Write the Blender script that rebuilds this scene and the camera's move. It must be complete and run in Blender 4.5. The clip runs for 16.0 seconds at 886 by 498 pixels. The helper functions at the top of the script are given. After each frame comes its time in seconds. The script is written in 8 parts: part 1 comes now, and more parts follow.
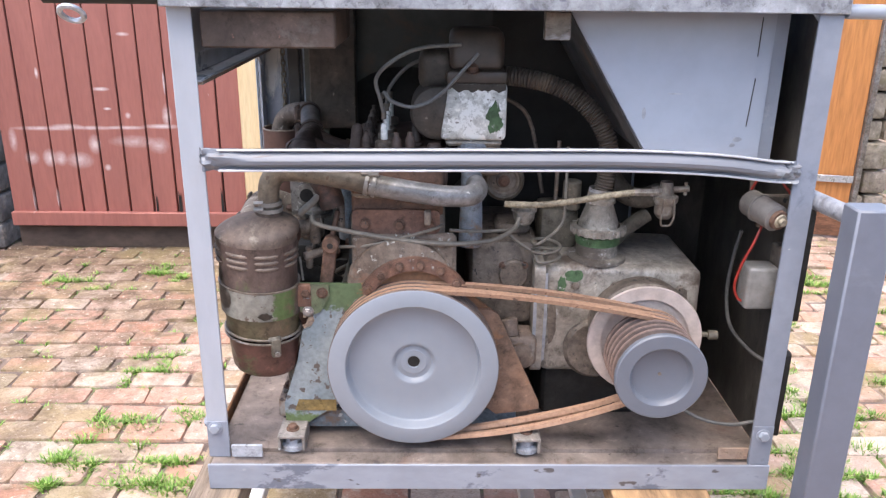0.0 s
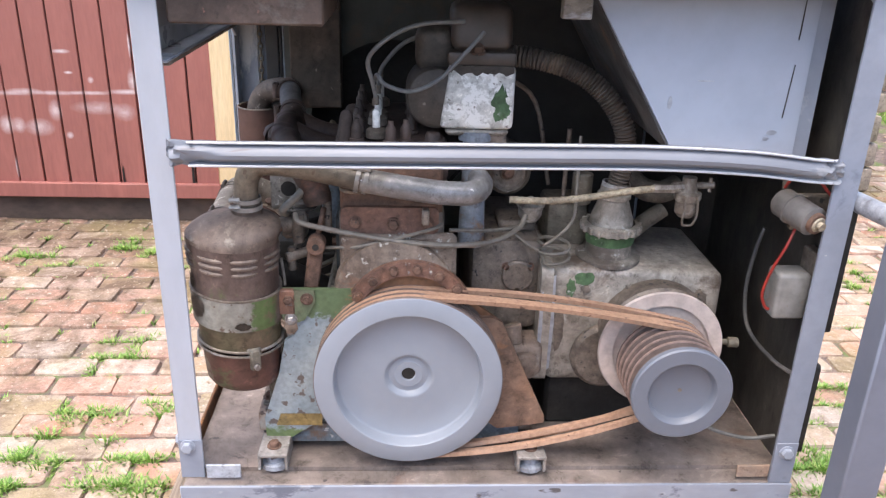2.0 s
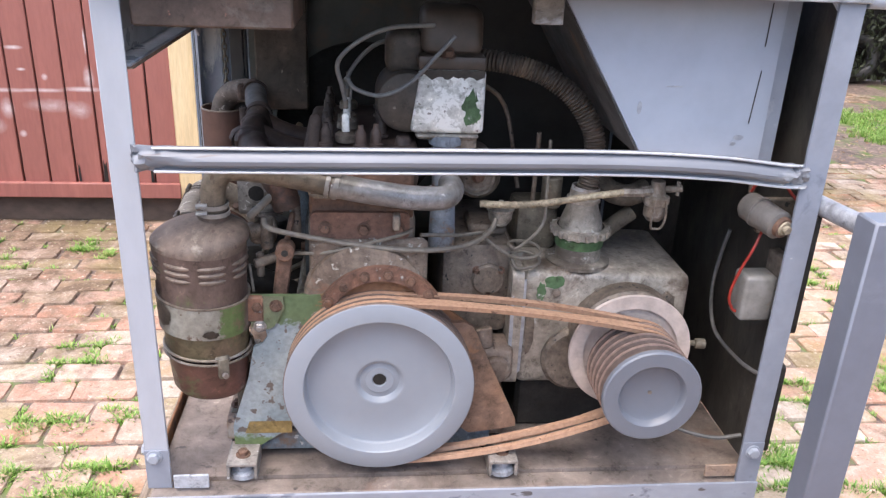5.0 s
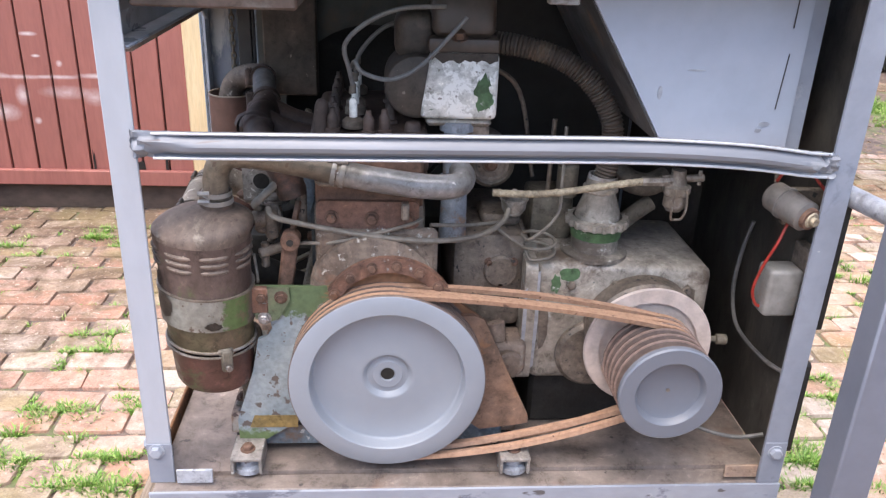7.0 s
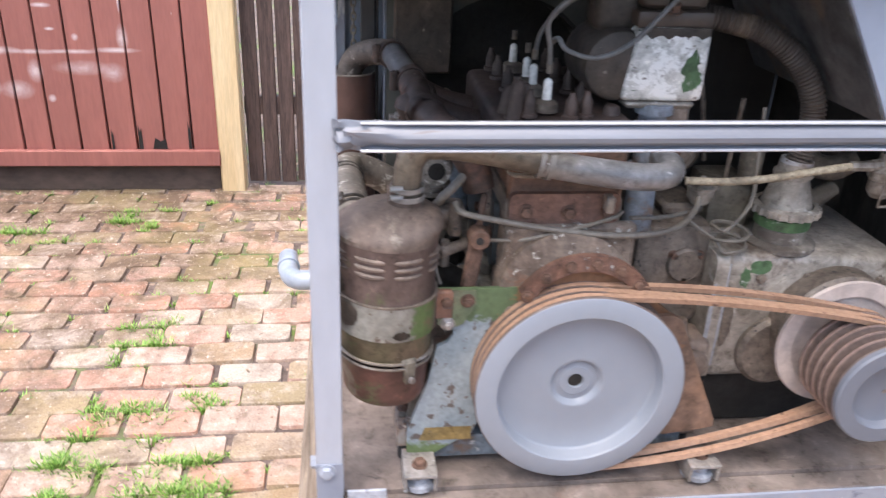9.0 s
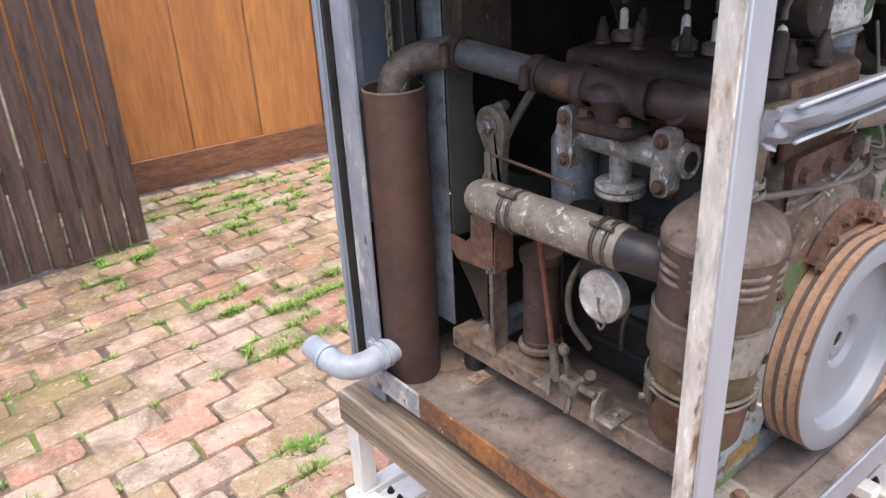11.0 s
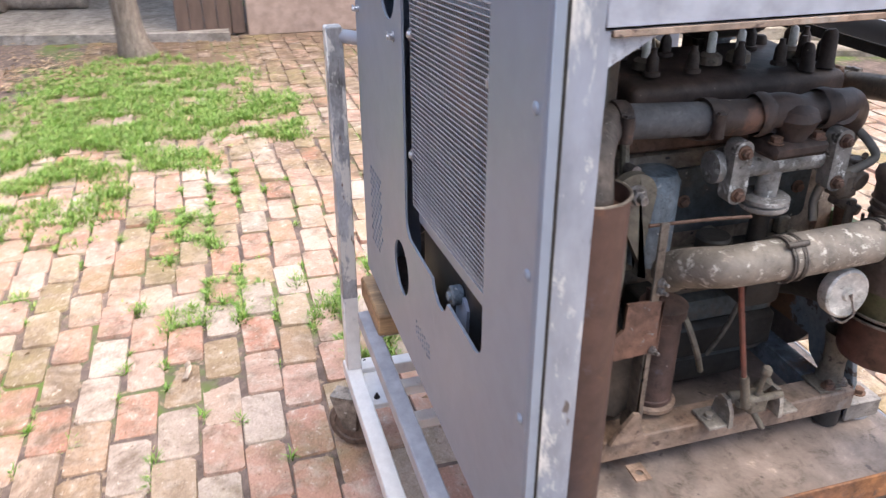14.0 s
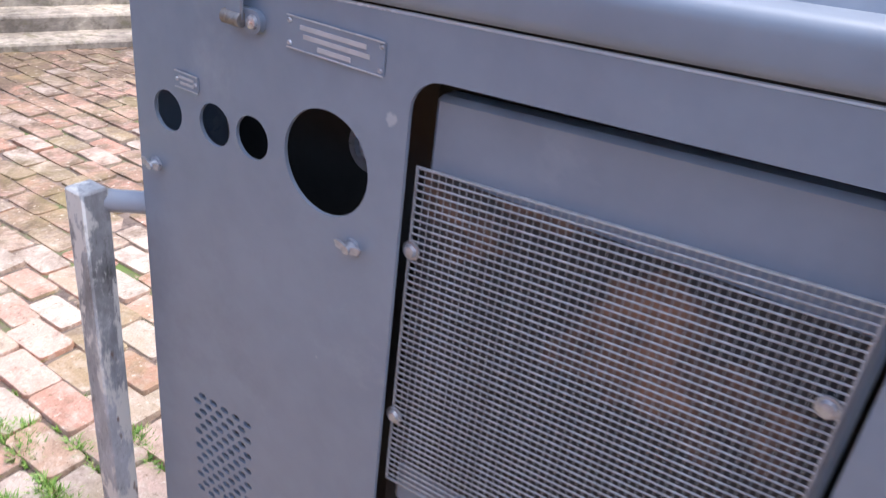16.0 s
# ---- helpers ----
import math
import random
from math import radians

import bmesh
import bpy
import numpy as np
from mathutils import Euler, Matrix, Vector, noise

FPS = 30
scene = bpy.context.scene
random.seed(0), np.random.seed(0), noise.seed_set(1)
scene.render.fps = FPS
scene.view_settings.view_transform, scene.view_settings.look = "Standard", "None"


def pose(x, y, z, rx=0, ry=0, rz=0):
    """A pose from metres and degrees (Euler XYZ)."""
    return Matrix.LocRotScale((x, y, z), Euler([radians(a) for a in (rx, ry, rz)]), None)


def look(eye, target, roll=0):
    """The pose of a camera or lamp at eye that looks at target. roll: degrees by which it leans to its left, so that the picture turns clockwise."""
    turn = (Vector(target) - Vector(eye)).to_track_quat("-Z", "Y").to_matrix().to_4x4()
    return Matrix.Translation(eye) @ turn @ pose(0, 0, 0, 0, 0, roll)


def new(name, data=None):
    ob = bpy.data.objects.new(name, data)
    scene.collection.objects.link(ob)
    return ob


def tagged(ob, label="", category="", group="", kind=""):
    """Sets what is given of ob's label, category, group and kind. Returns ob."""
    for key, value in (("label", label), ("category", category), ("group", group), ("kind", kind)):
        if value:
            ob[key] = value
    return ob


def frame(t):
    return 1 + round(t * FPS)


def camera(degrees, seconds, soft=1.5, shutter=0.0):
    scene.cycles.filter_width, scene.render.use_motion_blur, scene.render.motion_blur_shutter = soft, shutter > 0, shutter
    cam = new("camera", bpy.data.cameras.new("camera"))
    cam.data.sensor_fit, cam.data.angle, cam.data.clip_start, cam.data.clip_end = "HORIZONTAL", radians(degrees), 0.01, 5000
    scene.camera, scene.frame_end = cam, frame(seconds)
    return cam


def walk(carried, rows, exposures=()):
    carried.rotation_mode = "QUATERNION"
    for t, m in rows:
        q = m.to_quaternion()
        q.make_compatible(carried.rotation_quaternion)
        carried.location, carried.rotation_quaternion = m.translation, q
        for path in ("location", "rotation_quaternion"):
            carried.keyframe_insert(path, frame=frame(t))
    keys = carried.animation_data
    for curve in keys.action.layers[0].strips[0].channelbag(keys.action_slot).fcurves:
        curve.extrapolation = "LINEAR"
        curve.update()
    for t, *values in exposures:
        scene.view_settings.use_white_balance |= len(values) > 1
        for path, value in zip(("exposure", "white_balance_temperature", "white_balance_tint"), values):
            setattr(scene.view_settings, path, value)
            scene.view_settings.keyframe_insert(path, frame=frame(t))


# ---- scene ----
cam = camera(58.3, 16.0, soft=1.3, shutter=0.25)
PATH = [
    (0, (-0.132, -1.511, 1.632), (-0.1, 0.375, 0.967), 0.7),
    (0.5, (-0.142, -1.493, 1.63), (-0.113, 0.39, 0.957), 0.5),
    (1, (-0.232, -1.455, 1.643), (-0.149, 0.424, 0.963), -0.6),
    (1.5, (-0.237, -1.404, 1.638), (-0.139, 0.464, 0.93), 0.8),
    (2, (-0.179, -1.315, 1.648), (-0.08, 0.533, 0.891), 1.7),
    (2.5, (-0.248, -1.32, 1.644), (-0.062, 0.524, 0.892), 0.3),
    (3, (-0.291, -1.358, 1.657), (-0.008, 0.47, 0.895), 0.4),
    (3.5, (-0.278, -1.346, 1.655), (0.021, 0.475, 0.884), 1.3),
    (4, (-0.242, -1.333, 1.663), (0.012, 0.495, 0.893), 2.1),
    (4.2, (-0.229, -1.329, 1.665), (0.008, 0.506, 0.904), 2.4),
    (6.5, (-0.183, -1.249, 1.645), (-0.026, 0.585, 0.864), 2.0),
    (7, (-0.178, -1.249, 1.642), (-0.027, 0.582, 0.852), 2.3),
    (7.5, (-0.173, -1.245, 1.634), (-0.031, 0.583, 0.833), 2.6),
    (8, (-0.178, -1.24, 1.63), (-0.038, 0.583, 0.817), 2.7),
    (8.5, (-0.276, -1.2, 1.612), (-0.129, 0.615, 0.785), 4.3),
    (9, (-0.567, -1.069, 1.614), (-0.326, 0.723, 0.759), 2.5),
    (9.2, (-0.718, -1.003, 1.616), (-0.381, 0.778, 0.771), 2.1),
    (11.3, (-1.48, -0.282, 1.542), (-0.211, 0.982, 0.651), -4.3),
    (11.5, (-1.557, -0.193, 1.559), (-0.189, 0.944, 0.645), -4.8),
    (12, (-1.594, 0.081, 1.585), (-0.01, 0.872, 0.655), -1.7),
    (12.5, (-1.603, 0.348, 1.627), (0.123, 0.759, 0.705), 0.7),
    (13, (-1.69, 0.668, 1.605), (0.114, 0.708, 0.742), -0.7),
    (13.5, (-1.649, 0.922, 1.595), (0.116, 0.655, 0.693), 1.5),
    (14, (-1.405, 1.194, 1.607), (0.295, 0.683, 0.687), -0.0),
    (14.5, (-1.188, 1.415, 1.638), (0.342, 0.526, 0.706), -1.2),
    (15, (-0.978, 1.594, 1.71), (0.333, 0.411, 0.772), 3.7),
    (15.5, (-0.717, 1.571, 1.711), (0.36, 0.165, 0.782), 8.9),
    (16, (-0.421, 1.464, 1.707), (0.502, -0.036, 0.76), 7.1),
]
walk(cam, [(t, look(eye, target, roll)) for t, eye, target, roll in PATH], [(0.0, 1.74, 6850, 12), (9.2, 1.74, 6850, 12), (11.3, 1.44, 7200, 12), (12.5, 1.40, 7350, 12), (13.0, 1.59, 7150, 12), (14.0, 1.73, 7150, 12), (14.5, 1.65, 7050, 12), (15.0, 1.65, 6850, 12), (15.5, 1.71, 6750, 12), (16.0, 1.63, 6600, 13)])

# overcast daylight: a hazy sky and a broad, weak sun
world = bpy.data.worlds.new("sky")
scene.world = world
world.use_nodes = True
wn = world.node_tree
sky = wn.nodes.new("ShaderNodeTexSky")
sky.sky_type = "NISHITA"
sky.sun_disc = False
sky.sun_elevation, sky.sun_rotation = radians(70), radians(221)
sky.air_density, sky.dust_density, sky.ozone_density = 1.0, 2.6, 1.0
wn.nodes["Background"].inputs["Strength"].default_value = 0.15
wn.links.new(sky.outputs["Color"], wn.nodes["Background"].inputs["Color"])
sun_data = bpy.data.lights.new("sun", "SUN")
sun_data.energy, sun_data.angle, sun_data.color = 1.2, radians(60), (1.0, 0.98, 0.95)
sun = new("sun", sun_data)
sun.matrix_world = look((-2.2, -2.5, 9.0), (0, 0, 0))

# ---- helpers for building ----
from mathutils import geometry


def quad_axis(d):
    return Vector(d).normalized().to_track_quat("Z", "Y").to_matrix().to_4x4()


def thing(name, label, category, at=(0, 0, 0), group="", kind=""):
    ob = new(name)
    ob.empty_display_size = 0.05
    ob.location = at
    return tagged(ob, label, category, group, kind)


def finish(bm, name, material, smooth=True):
    me = bpy.data.meshes.new(name)
    bmesh.ops.recalc_face_normals(bm, faces=bm.faces)
    bm.to_mesh(me)
    bm.free()
    me.materials.append(material)
    if smooth:
        me.polygons.foreach_set("use_smooth", [True] * len(me.polygons))
        me.set_sharp_from_angle(angle=radians(38))
    return me


def root_of(ob):
    while ob.parent:
        ob = ob.parent
    return ob


def part(name, bm, material, parent=None, label="", smooth=True):
    """One mesh under a thing or a part; its points are given in the world."""
    ob = new(name, finish(bm, name, material, smooth))
    if parent:
        ob.parent = parent
        p, off = parent, Vector((0, 0, 0))
        off = root_of(parent).location.copy() if parent.parent is None else Vector((0, 0, 0))
        ob.matrix_parent_inverse = Matrix.Translation(-off)
    if label:
        ob["label"] = label
    return ob


def box(bm, lo, hi, bevel=0.0, m=None, seg=1):
    lo, hi = Vector(lo), Vector(hi)
    t = Matrix.Translation((lo + hi) / 2) @ Matrix.Diagonal((*(hi - lo), 1))
    g = bmesh.ops.create_cube(bm, size=1.0, matrix=t)
    vs = g["verts"]
    if bevel > 0:
        es = list({e for v in vs for e in v.link_edges})
        r = bmesh.ops.bevel(bm, geom=es, offset=bevel, segments=seg, affect="EDGES", profile=0.5)
        vs = list({v for f in r["faces"] for v in f.verts} | {v for v in vs if v.is_valid})
    if m is not None:
        bmesh.ops.transform(bm, matrix=m, verts=vs)
    return bm


def beam(bm, a, b, w, h, bevel=0.002, up=(0, 0, 1)):
    """A bar of section w x h between two points."""
    a, b = Vector(a), Vector(b)
    d = (b - a).normalized()
    s = d.cross(Vector(up)).normalized()
    u = s.cross(d)
    m = Matrix((s, u, d)).transposed().to_4x4()
    m.translation = a
    return box(bm, (-w / 2, -h / 2, 0), (w / 2, h / 2, (b - a).length), bevel, m)


def lathe(bm, prof, p=(0, 0, 0), d=(0, 0, 1), seg=32):
    """A turned body: prof holds (height along d, radius)."""
    m = Matrix.Translation(p) @ quad_axis(d)
    rings = []
    for h, r in prof:
        if r < 1e-6:
            rings.append([bm.verts.new(m @ Vector((0, 0, h)))])
        else:
            rings.append([bm.verts.new(m @ Vector((r * math.cos(k * math.tau / seg), r * math.sin(k * math.tau / seg), h))) for k in range(seg)])
    for a, b in zip(rings, rings[1:]):
        for k in range(seg):
            n = (k + 1) % seg
            if len(a) == 1 and len(b) == 1:
                break
            if len(a) == 1:
                bm.faces.new((a[0], b[n], b[k]))
            elif len(b) == 1:
                bm.faces.new((a[k], a[n], b[0]))
            else:
                bm.faces.new((a[k], a[n], b[n], b[k]))
    return bm


def rod(bm, a, b, r, seg=16, r2=None, bev=0.0):
    a, b = Vector(a), Vector(b)
    n = (b - a).length
    r2 = r if r2 is None else r2
    prof = [(0, 0), (0, r - bev), (bev, r), (n - bev, r2), (n, r2 - bev), (n, 0)] if bev else [(0, 0), (0, r), (n, r2), (n, 0)]
    return lathe(bm, prof, a, b - a, seg)


def spline(pts, n=8):
    pts = [Vector(p) for p in pts]
    ext = [2 * pts[0] - pts[1]] + pts + [2 * pts[-1] - pts[-2]]
    out = []
    for i in range(1, len(ext) - 2):
        a, b, c, e = ext[i - 1:i + 3]
        for k in range(n):
            t = k / n
            out.append(0.5 * ((2 * b) + (c - a) * t + (2 * a - 5 * b + 4 * c - e) * t * t + (3 * b - a - 3 * c + e) * t ** 3))
    out.append(pts[-1])
    return out


def tube(bm, pts, r, seg=12, n=8, ripple=0.0, pitch=0.01, flat=1.0, curved=True):
    """A pipe, hose or wire through the points; ripple makes it corrugated."""
    ps = spline(pts, n) if curved else [Vector(p) for p in pts]
    d0 = (ps[1] - ps[0]).normalized()
    u = d0.cross(Vector((0.3, 0.2, 1))).normalized()
    rings, run = [], 0.0
    for i, p in enumerate(ps):
        d = (ps[min(i + 1, len(ps) - 1)] - ps[max(i - 1, 0)]).normalized()
        u = (u - d * u.dot(d)).normalized()
        v = d.cross(u)
        if i:
            run += (p - ps[i - 1]).length
        rr = r + ripple * math.cos(run / pitch * math.tau)
        rings.append([bm.verts.new(p + u * rr * math.cos(k * math.tau / seg) + v * rr * flat * math.sin(k * math.tau / seg)) for k in range(seg)])
    for a, b in zip(rings, rings[1:]):
        for k in range(seg):
            bm.faces.new((a[k], a[(k + 1) % seg], b[(k + 1) % seg], b[k]))
    bm.faces.new(rings[0][::-1])
    bm.faces.new(rings[-1])
    return bm


AX = {"x": lambda p, h: Vector((h, p[0], p[1])), "y": lambda p, h: Vector((p[0], h, p[1])), "z": lambda p, h: Vector((p[0], p[1], h))}


def sheet(bm, outline, axis, a, b, holes=()):
    """A plate with holes, cut along an outline in the plane across the axis, from a to b."""
    place = AX[axis]
    loops = [list(outline)] + [list(h) for h in holes]
    flat, ids = [], []
    for lp in loops:
        ids.append(list(range(len(flat), len(flat) + len(lp))))
        flat += [Vector((p[0], p[1])) for p in lp]
    if holes:
        vs, _, fs, _, _, src = geometry.delaunay_2d_cdt(flat, [], ids, 1, 1e-7)
        tris = [f for f, o in zip(fs, src) if list(o) == [0]]
    else:
        vs, tris = flat, [ids[0]]
    lo = [bm.verts.new(place(v, a)) for v in vs]
    hi = [bm.verts.new(place(v, b)) for v in vs]
    edges = {}
    for f in tris:
        bm.faces.new([lo[k] for k in f])
        bm.faces.new([hi[k] for k in reversed(f)])
        for k in range(len(f)):
            e = (f[k], f[(k + 1) % len(f)])
            if e[::-1] in edges:
                del edges[e[::-1]]
            else:
                edges[e] = True
    for p, q in edges:
        bm.faces.new((lo[q], lo[p], hi[p], hi[q]))
    for v in [v for v in lo + hi if not v.link_faces]:
        bm.verts.remove(v)
    return bm


def circle(cx, cy, r, n=28, sx=1.0):
    return [(cx + sx * r * math.cos(k * math.tau / n), cy + r * math.sin(k * math.tau / n)) for k in range(n)]


def rounded(x0, y0, x1, y1, r, n=6):
    out = []
    for cx, cy, a in ((x1 - r, y1 - r, 0), (x0 + r, y1 - r, 90), (x0 + r, y0 + r, 180), (x1 - r, y0 + r, 270)):
        out += [(cx + r * math.cos(radians(a + 90 * k / n)), cy + r * math.sin(radians(a + 90 * k / n))) for k in range(n + 1)]
    return out


def hexbolt(bm, p, d, r=0.009, h=0.007, washer=True, stud=0.0):
    p, d = Vector(p), Vector(d).normalized()
    if washer:
        rod(bm, p, p + d * 0.002, r * 1.35, 14)
        p = p + d * 0.002
    lathe(bm, [(0, r), (h * 0.85, r), (h, r * 0.85), (h, 0)], p, d, 6)
    if stud:
        rod(bm, p, p + d * (h + stud), r * 0.55, 10, bev=0.001)
    return bm


def B():
    return bmesh.new()


# ---- materials ----
def ramp(nt, fac, stops):
    n = nt.nodes.new("ShaderNodeValToRGB")
    els = n.color_ramp.elements
    while len(els) < len(stops):
        els.new(0.5)
    for e, (pos, col) in zip(els, stops):
        e.position, e.color = pos, (*col, 1) if len(col) == 3 else col
    nt.links.new(fac, n.inputs["Fac"])
    return n.outputs["Color"]


def noise_node(nt, vec, scale, detail=5.0, rough=0.6, dist=0.0):
    n = nt.nodes.new("ShaderNodeTexNoise")
    n.inputs["Scale"].default_value, n.inputs["Detail"].default_value = scale, detail
    n.inputs["Roughness"].default_value, n.inputs["Distortion"].default_value = rough, dist
    nt.links.new(vec, n.inputs["Vector"])
    return n.outputs["Fac"]


def mix(nt, fac, a, b, kind="MIX"):
    n = nt.nodes.new("ShaderNodeMix")
    n.data_type, n.blend_type = "RGBA", kind
    for val, sock in ((fac, n.inputs[0]), (a, n.inputs[6]), (b, n.inputs[7])):
        if isinstance(val, (int, float)):
            sock.default_value = val
        elif isinstance(val, tuple):
            sock.default_value = (*val, 1)
        else:
            nt.links.new(val, sock)
    return n.outputs[2]


def sharpen(nt, fac, lo, hi):
    n = nt.nodes.new("ShaderNodeMapRange")
    n.inputs["From Min"].default_value, n.inputs["From Max"].default_value = lo, hi
    nt.links.new(fac, n.inputs["Value"])
    return n.outputs["Result"]


def surf(name, base, alt, grain=18.0, rough=0.55, metal=0.0, bump=0.15, patch=None, patch_scale=7.0, patch_cut=(0.55, 0.62), patch_metal=0.0,
         speck=None, speck_cut=(0.66, 0.7), speck_scale=60.0, stretch=(1, 1, 1), rough_spread=0.15, patch2=None, patch2_cut=(0.6, 0.66), patch2_scale=5.0, gritty=0.5):
    """A worn surface: two tones of grain, larger patches, and small specks, with relief."""
    m = bpy.data.materials.new(name)
    m.use_nodes = True
    nt = m.node_tree
    bs = nt.nodes["Principled BSDF"]
    tc = nt.nodes.new("ShaderNodeTexCoord")
    mp = nt.nodes.new("ShaderNodeMapping")
    mp.inputs["Scale"].default_value = stretch
    nt.links.new(tc.outputs["Object"], mp.inputs["Vector"])
    vec = mp.outputs["Vector"]
    fine = noise_node(nt, vec, grain * 4, 4)
    broad = noise_node(nt, vec, grain * 0.45, 6, 0.65)
    col = mix(nt, sharpen(nt, broad, 0.38, 0.62), base, alt)
    col = mix(nt, gritty, col, ramp(nt, fine, [(0.3, (0.4, 0.4, 0.4)), (0.62, (1.05, 1.05, 1.05))]), "MULTIPLY")
    if bump >= 0.12:
        grime = noise_node(nt, vec, grain * 4.2, 9, 0.82, 0.3)
        smear = noise_node(nt, vec, grain * 1.1, 6, 0.7, 0.6)
        col = mix(nt, 0.9, col, ramp(nt, grime, [(0.34, (0.30, 0.28, 0.26)), (0.46, (0.95, 0.95, 0.95)), (0.58, (1.12, 1.12, 1.12)), (0.68, (2.0, 1.96, 1.9))]), "MULTIPLY")
        col = mix(nt, 0.8, col, ramp(nt, smear, [(0.32, (0.45, 0.43, 0.41)), (0.5, (1.0, 1.0, 1.0)), (0.70, (1.45, 1.42, 1.4))]), "MULTIPLY")
    rgh = sharpen(nt, broad, 0.3, 0.7)
    mr = nt.nodes.new("ShaderNodeMapRange")
    mr.inputs["To Min"].default_value, mr.inputs["To Max"].default_value = max(0.05, rough - rough_spread), min(1.0, rough + rough_spread)
    nt.links.new(rgh, mr.inputs["Value"])
    height = fine
    if patch:
        pf = sharpen(nt, noise_node(nt, vec, patch_scale, 7, 0.68, 0.3), *patch_cut)
        col = mix(nt, pf, col, patch)
        if patch_metal:
            nt.links.new(pf, bs.inputs["Metallic"])
        height = mix(nt, 0.5, fine, pf)
    if patch2:
        pf2 = sharpen(nt, noise_node(nt, vec, patch2_scale, 6, 0.7, 0.2), *patch2_cut)
        col = mix(nt, pf2, col, patch2)
    if speck:
        sf = sharpen(nt, noise_node(nt, vec, speck_scale, 3, 0.5), *speck_cut)
        col = mix(nt, sf, col, speck)
    nt.links.new(col, bs.inputs["Base Color"])
    nt.links.new(mr.outputs["Result"], bs.inputs["Roughness"])
    if not patch_metal:
        bs.inputs["Metallic"].default_value = metal
    if bump:
        bp = nt.nodes.new("ShaderNodeBump")
        bp.inputs["Strength"].default_value, bp.inputs["Distance"].default_value = bump, 0.004
        nt.links.new(height, bp.inputs["Height"])
        nt.links.new(bp.outputs["Normal"], bs.inputs["Normal"])
    return m


GREY = (0.285, 0.315, 0.37)
grey_paint = surf("grey_paint", GREY, (0.32, 0.35, 0.405), 6, 0.42, 0, 0.05, patch=(0.42, 0.43, 0.48), patch_cut=(0.62, 0.72), speck=(0.16, 0.15, 0.16), speck_cut=(0.72, 0.76), speck_scale=45, gritty=0.15)
panel_paint = surf("panel_paint", (0.208, 0.249, 0.312), (0.241, 0.284, 0.345), 5, 0.38, 0, 0.06, patch=(0.305, 0.348, 0.405), patch_scale=6, patch_cut=(0.58, 0.85), rough_spread=0.13, gritty=0.12, speck=(0.40, 0.42, 0.46), speck_cut=(0.76, 0.79), speck_scale=22, patch2=(0.175, 0.203, 0.25), patch2_cut=(0.55, 0.75), patch2_scale=3)
worn_paint = surf("worn_paint", (0.33, 0.36, 0.42), (0.42, 0.44, 0.48), 9, 0.5, 0, 0.2, patch=(0.17, 0.18, 0.24), patch_cut=(0.56, 0.62), speck=(0.10, 0.08, 0.08), speck_cut=(0.64, 0.68), speck_scale=28, patch2=(0.55, 0.53, 0.50), patch2_cut=(0.6, 0.66), patch2_scale=14)
stained_paint = surf("stained_paint", (0.375, 0.40, 0.455), (0.40, 0.42, 0.465), 6, 0.45, 0, 0.08, gritty=0.15, patch=(0.36, 0.27, 0.19), patch_scale=22, patch_cut=(0.70, 0.78), speck=(0.20, 0.14, 0.11), speck_cut=(0.72, 0.75), speck_scale=35, stretch=(1, 1, 0.35))
wheel_paint = surf("wheel_paint", (0.232, 0.257, 0.298), (0.256, 0.281, 0.322), 4, 0.42, 0, 0.02, rough_spread=0.05, gritty=0.08)
silver_paint = surf("silver_paint", (0.38, 0.395, 0.435), (0.33, 0.345, 0.385), 8, 0.33, 0.25, 0.12, patch=(0.62, 0.60, 0.57), patch_cut=(0.62, 0.67), speck=(0.16, 0.16, 0.2), speck_cut=(0.66, 0.7), speck_scale=30)
tank_paint = surf("tank_paint", (0.335, 0.375, 0.45), (0.37, 0.41, 0.485), 4, 0.4, 0, 0.04, patch=(0.48, 0.50, 0.55), patch_scale=10, patch_cut=(0.70, 0.73), rough_spread=0.06, gritty=0.12)
white_paint = surf("white_paint", (0.80, 0.80, 0.79), (0.74, 0.745, 0.745), 8, 0.5, 0, 0.1, gritty=0.2, patch=(0.45, 0.46, 0.49), patch_cut=(0.66, 0.70), speck=(0.12, 0.08, 0.06), speck_cut=(0.73, 0.76), speck_scale=30)
rust = surf("rust", (0.12, 0.070, 0.052), (0.17, 0.098, 0.068), 16, 0.75, 0.1, 0.3, patch=(0.19, 0.085, 0.04), patch_cut=(0.62, 0.72), speck=(0.045, 0.04, 0.04))
muffler_rust = surf("muffler_rust", (0.105, 0.058, 0.046), (0.07, 0.046, 0.042), 7, 0.7, 0.1, 0.2, patch=(0.16, 0.08, 0.05), patch_cut=(0.6, 0.75), speck=(0.22, 0.18, 0.16), speck_cut=(0.74, 0.76), patch2=(0.095, 0.10, 0.125), patch2_cut=(0.60, 0.70), patch2_scale=5)
oily = surf("oily_iron", (0.15, 0.125, 0.105), (0.215, 0.175, 0.142), 14, 0.6, 0.2, 0.25, patch=(0.17, 0.13, 0.10), patch_cut=(0.6, 0.7), speck=(0.03, 0.03, 0.03))
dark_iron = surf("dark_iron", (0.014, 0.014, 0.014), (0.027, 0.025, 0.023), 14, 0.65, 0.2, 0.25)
blue_iron = surf("blue_iron", (0.13, 0.17, 0.21), (0.19, 0.23, 0.26), 12, 0.6, 0, 0.25, patch=(0.14, 0.09, 0.06), patch_cut=(0.54, 0.64), speck=(0.35, 0.36, 0.36), speck_cut=(0.68, 0.7), speck_scale=40)
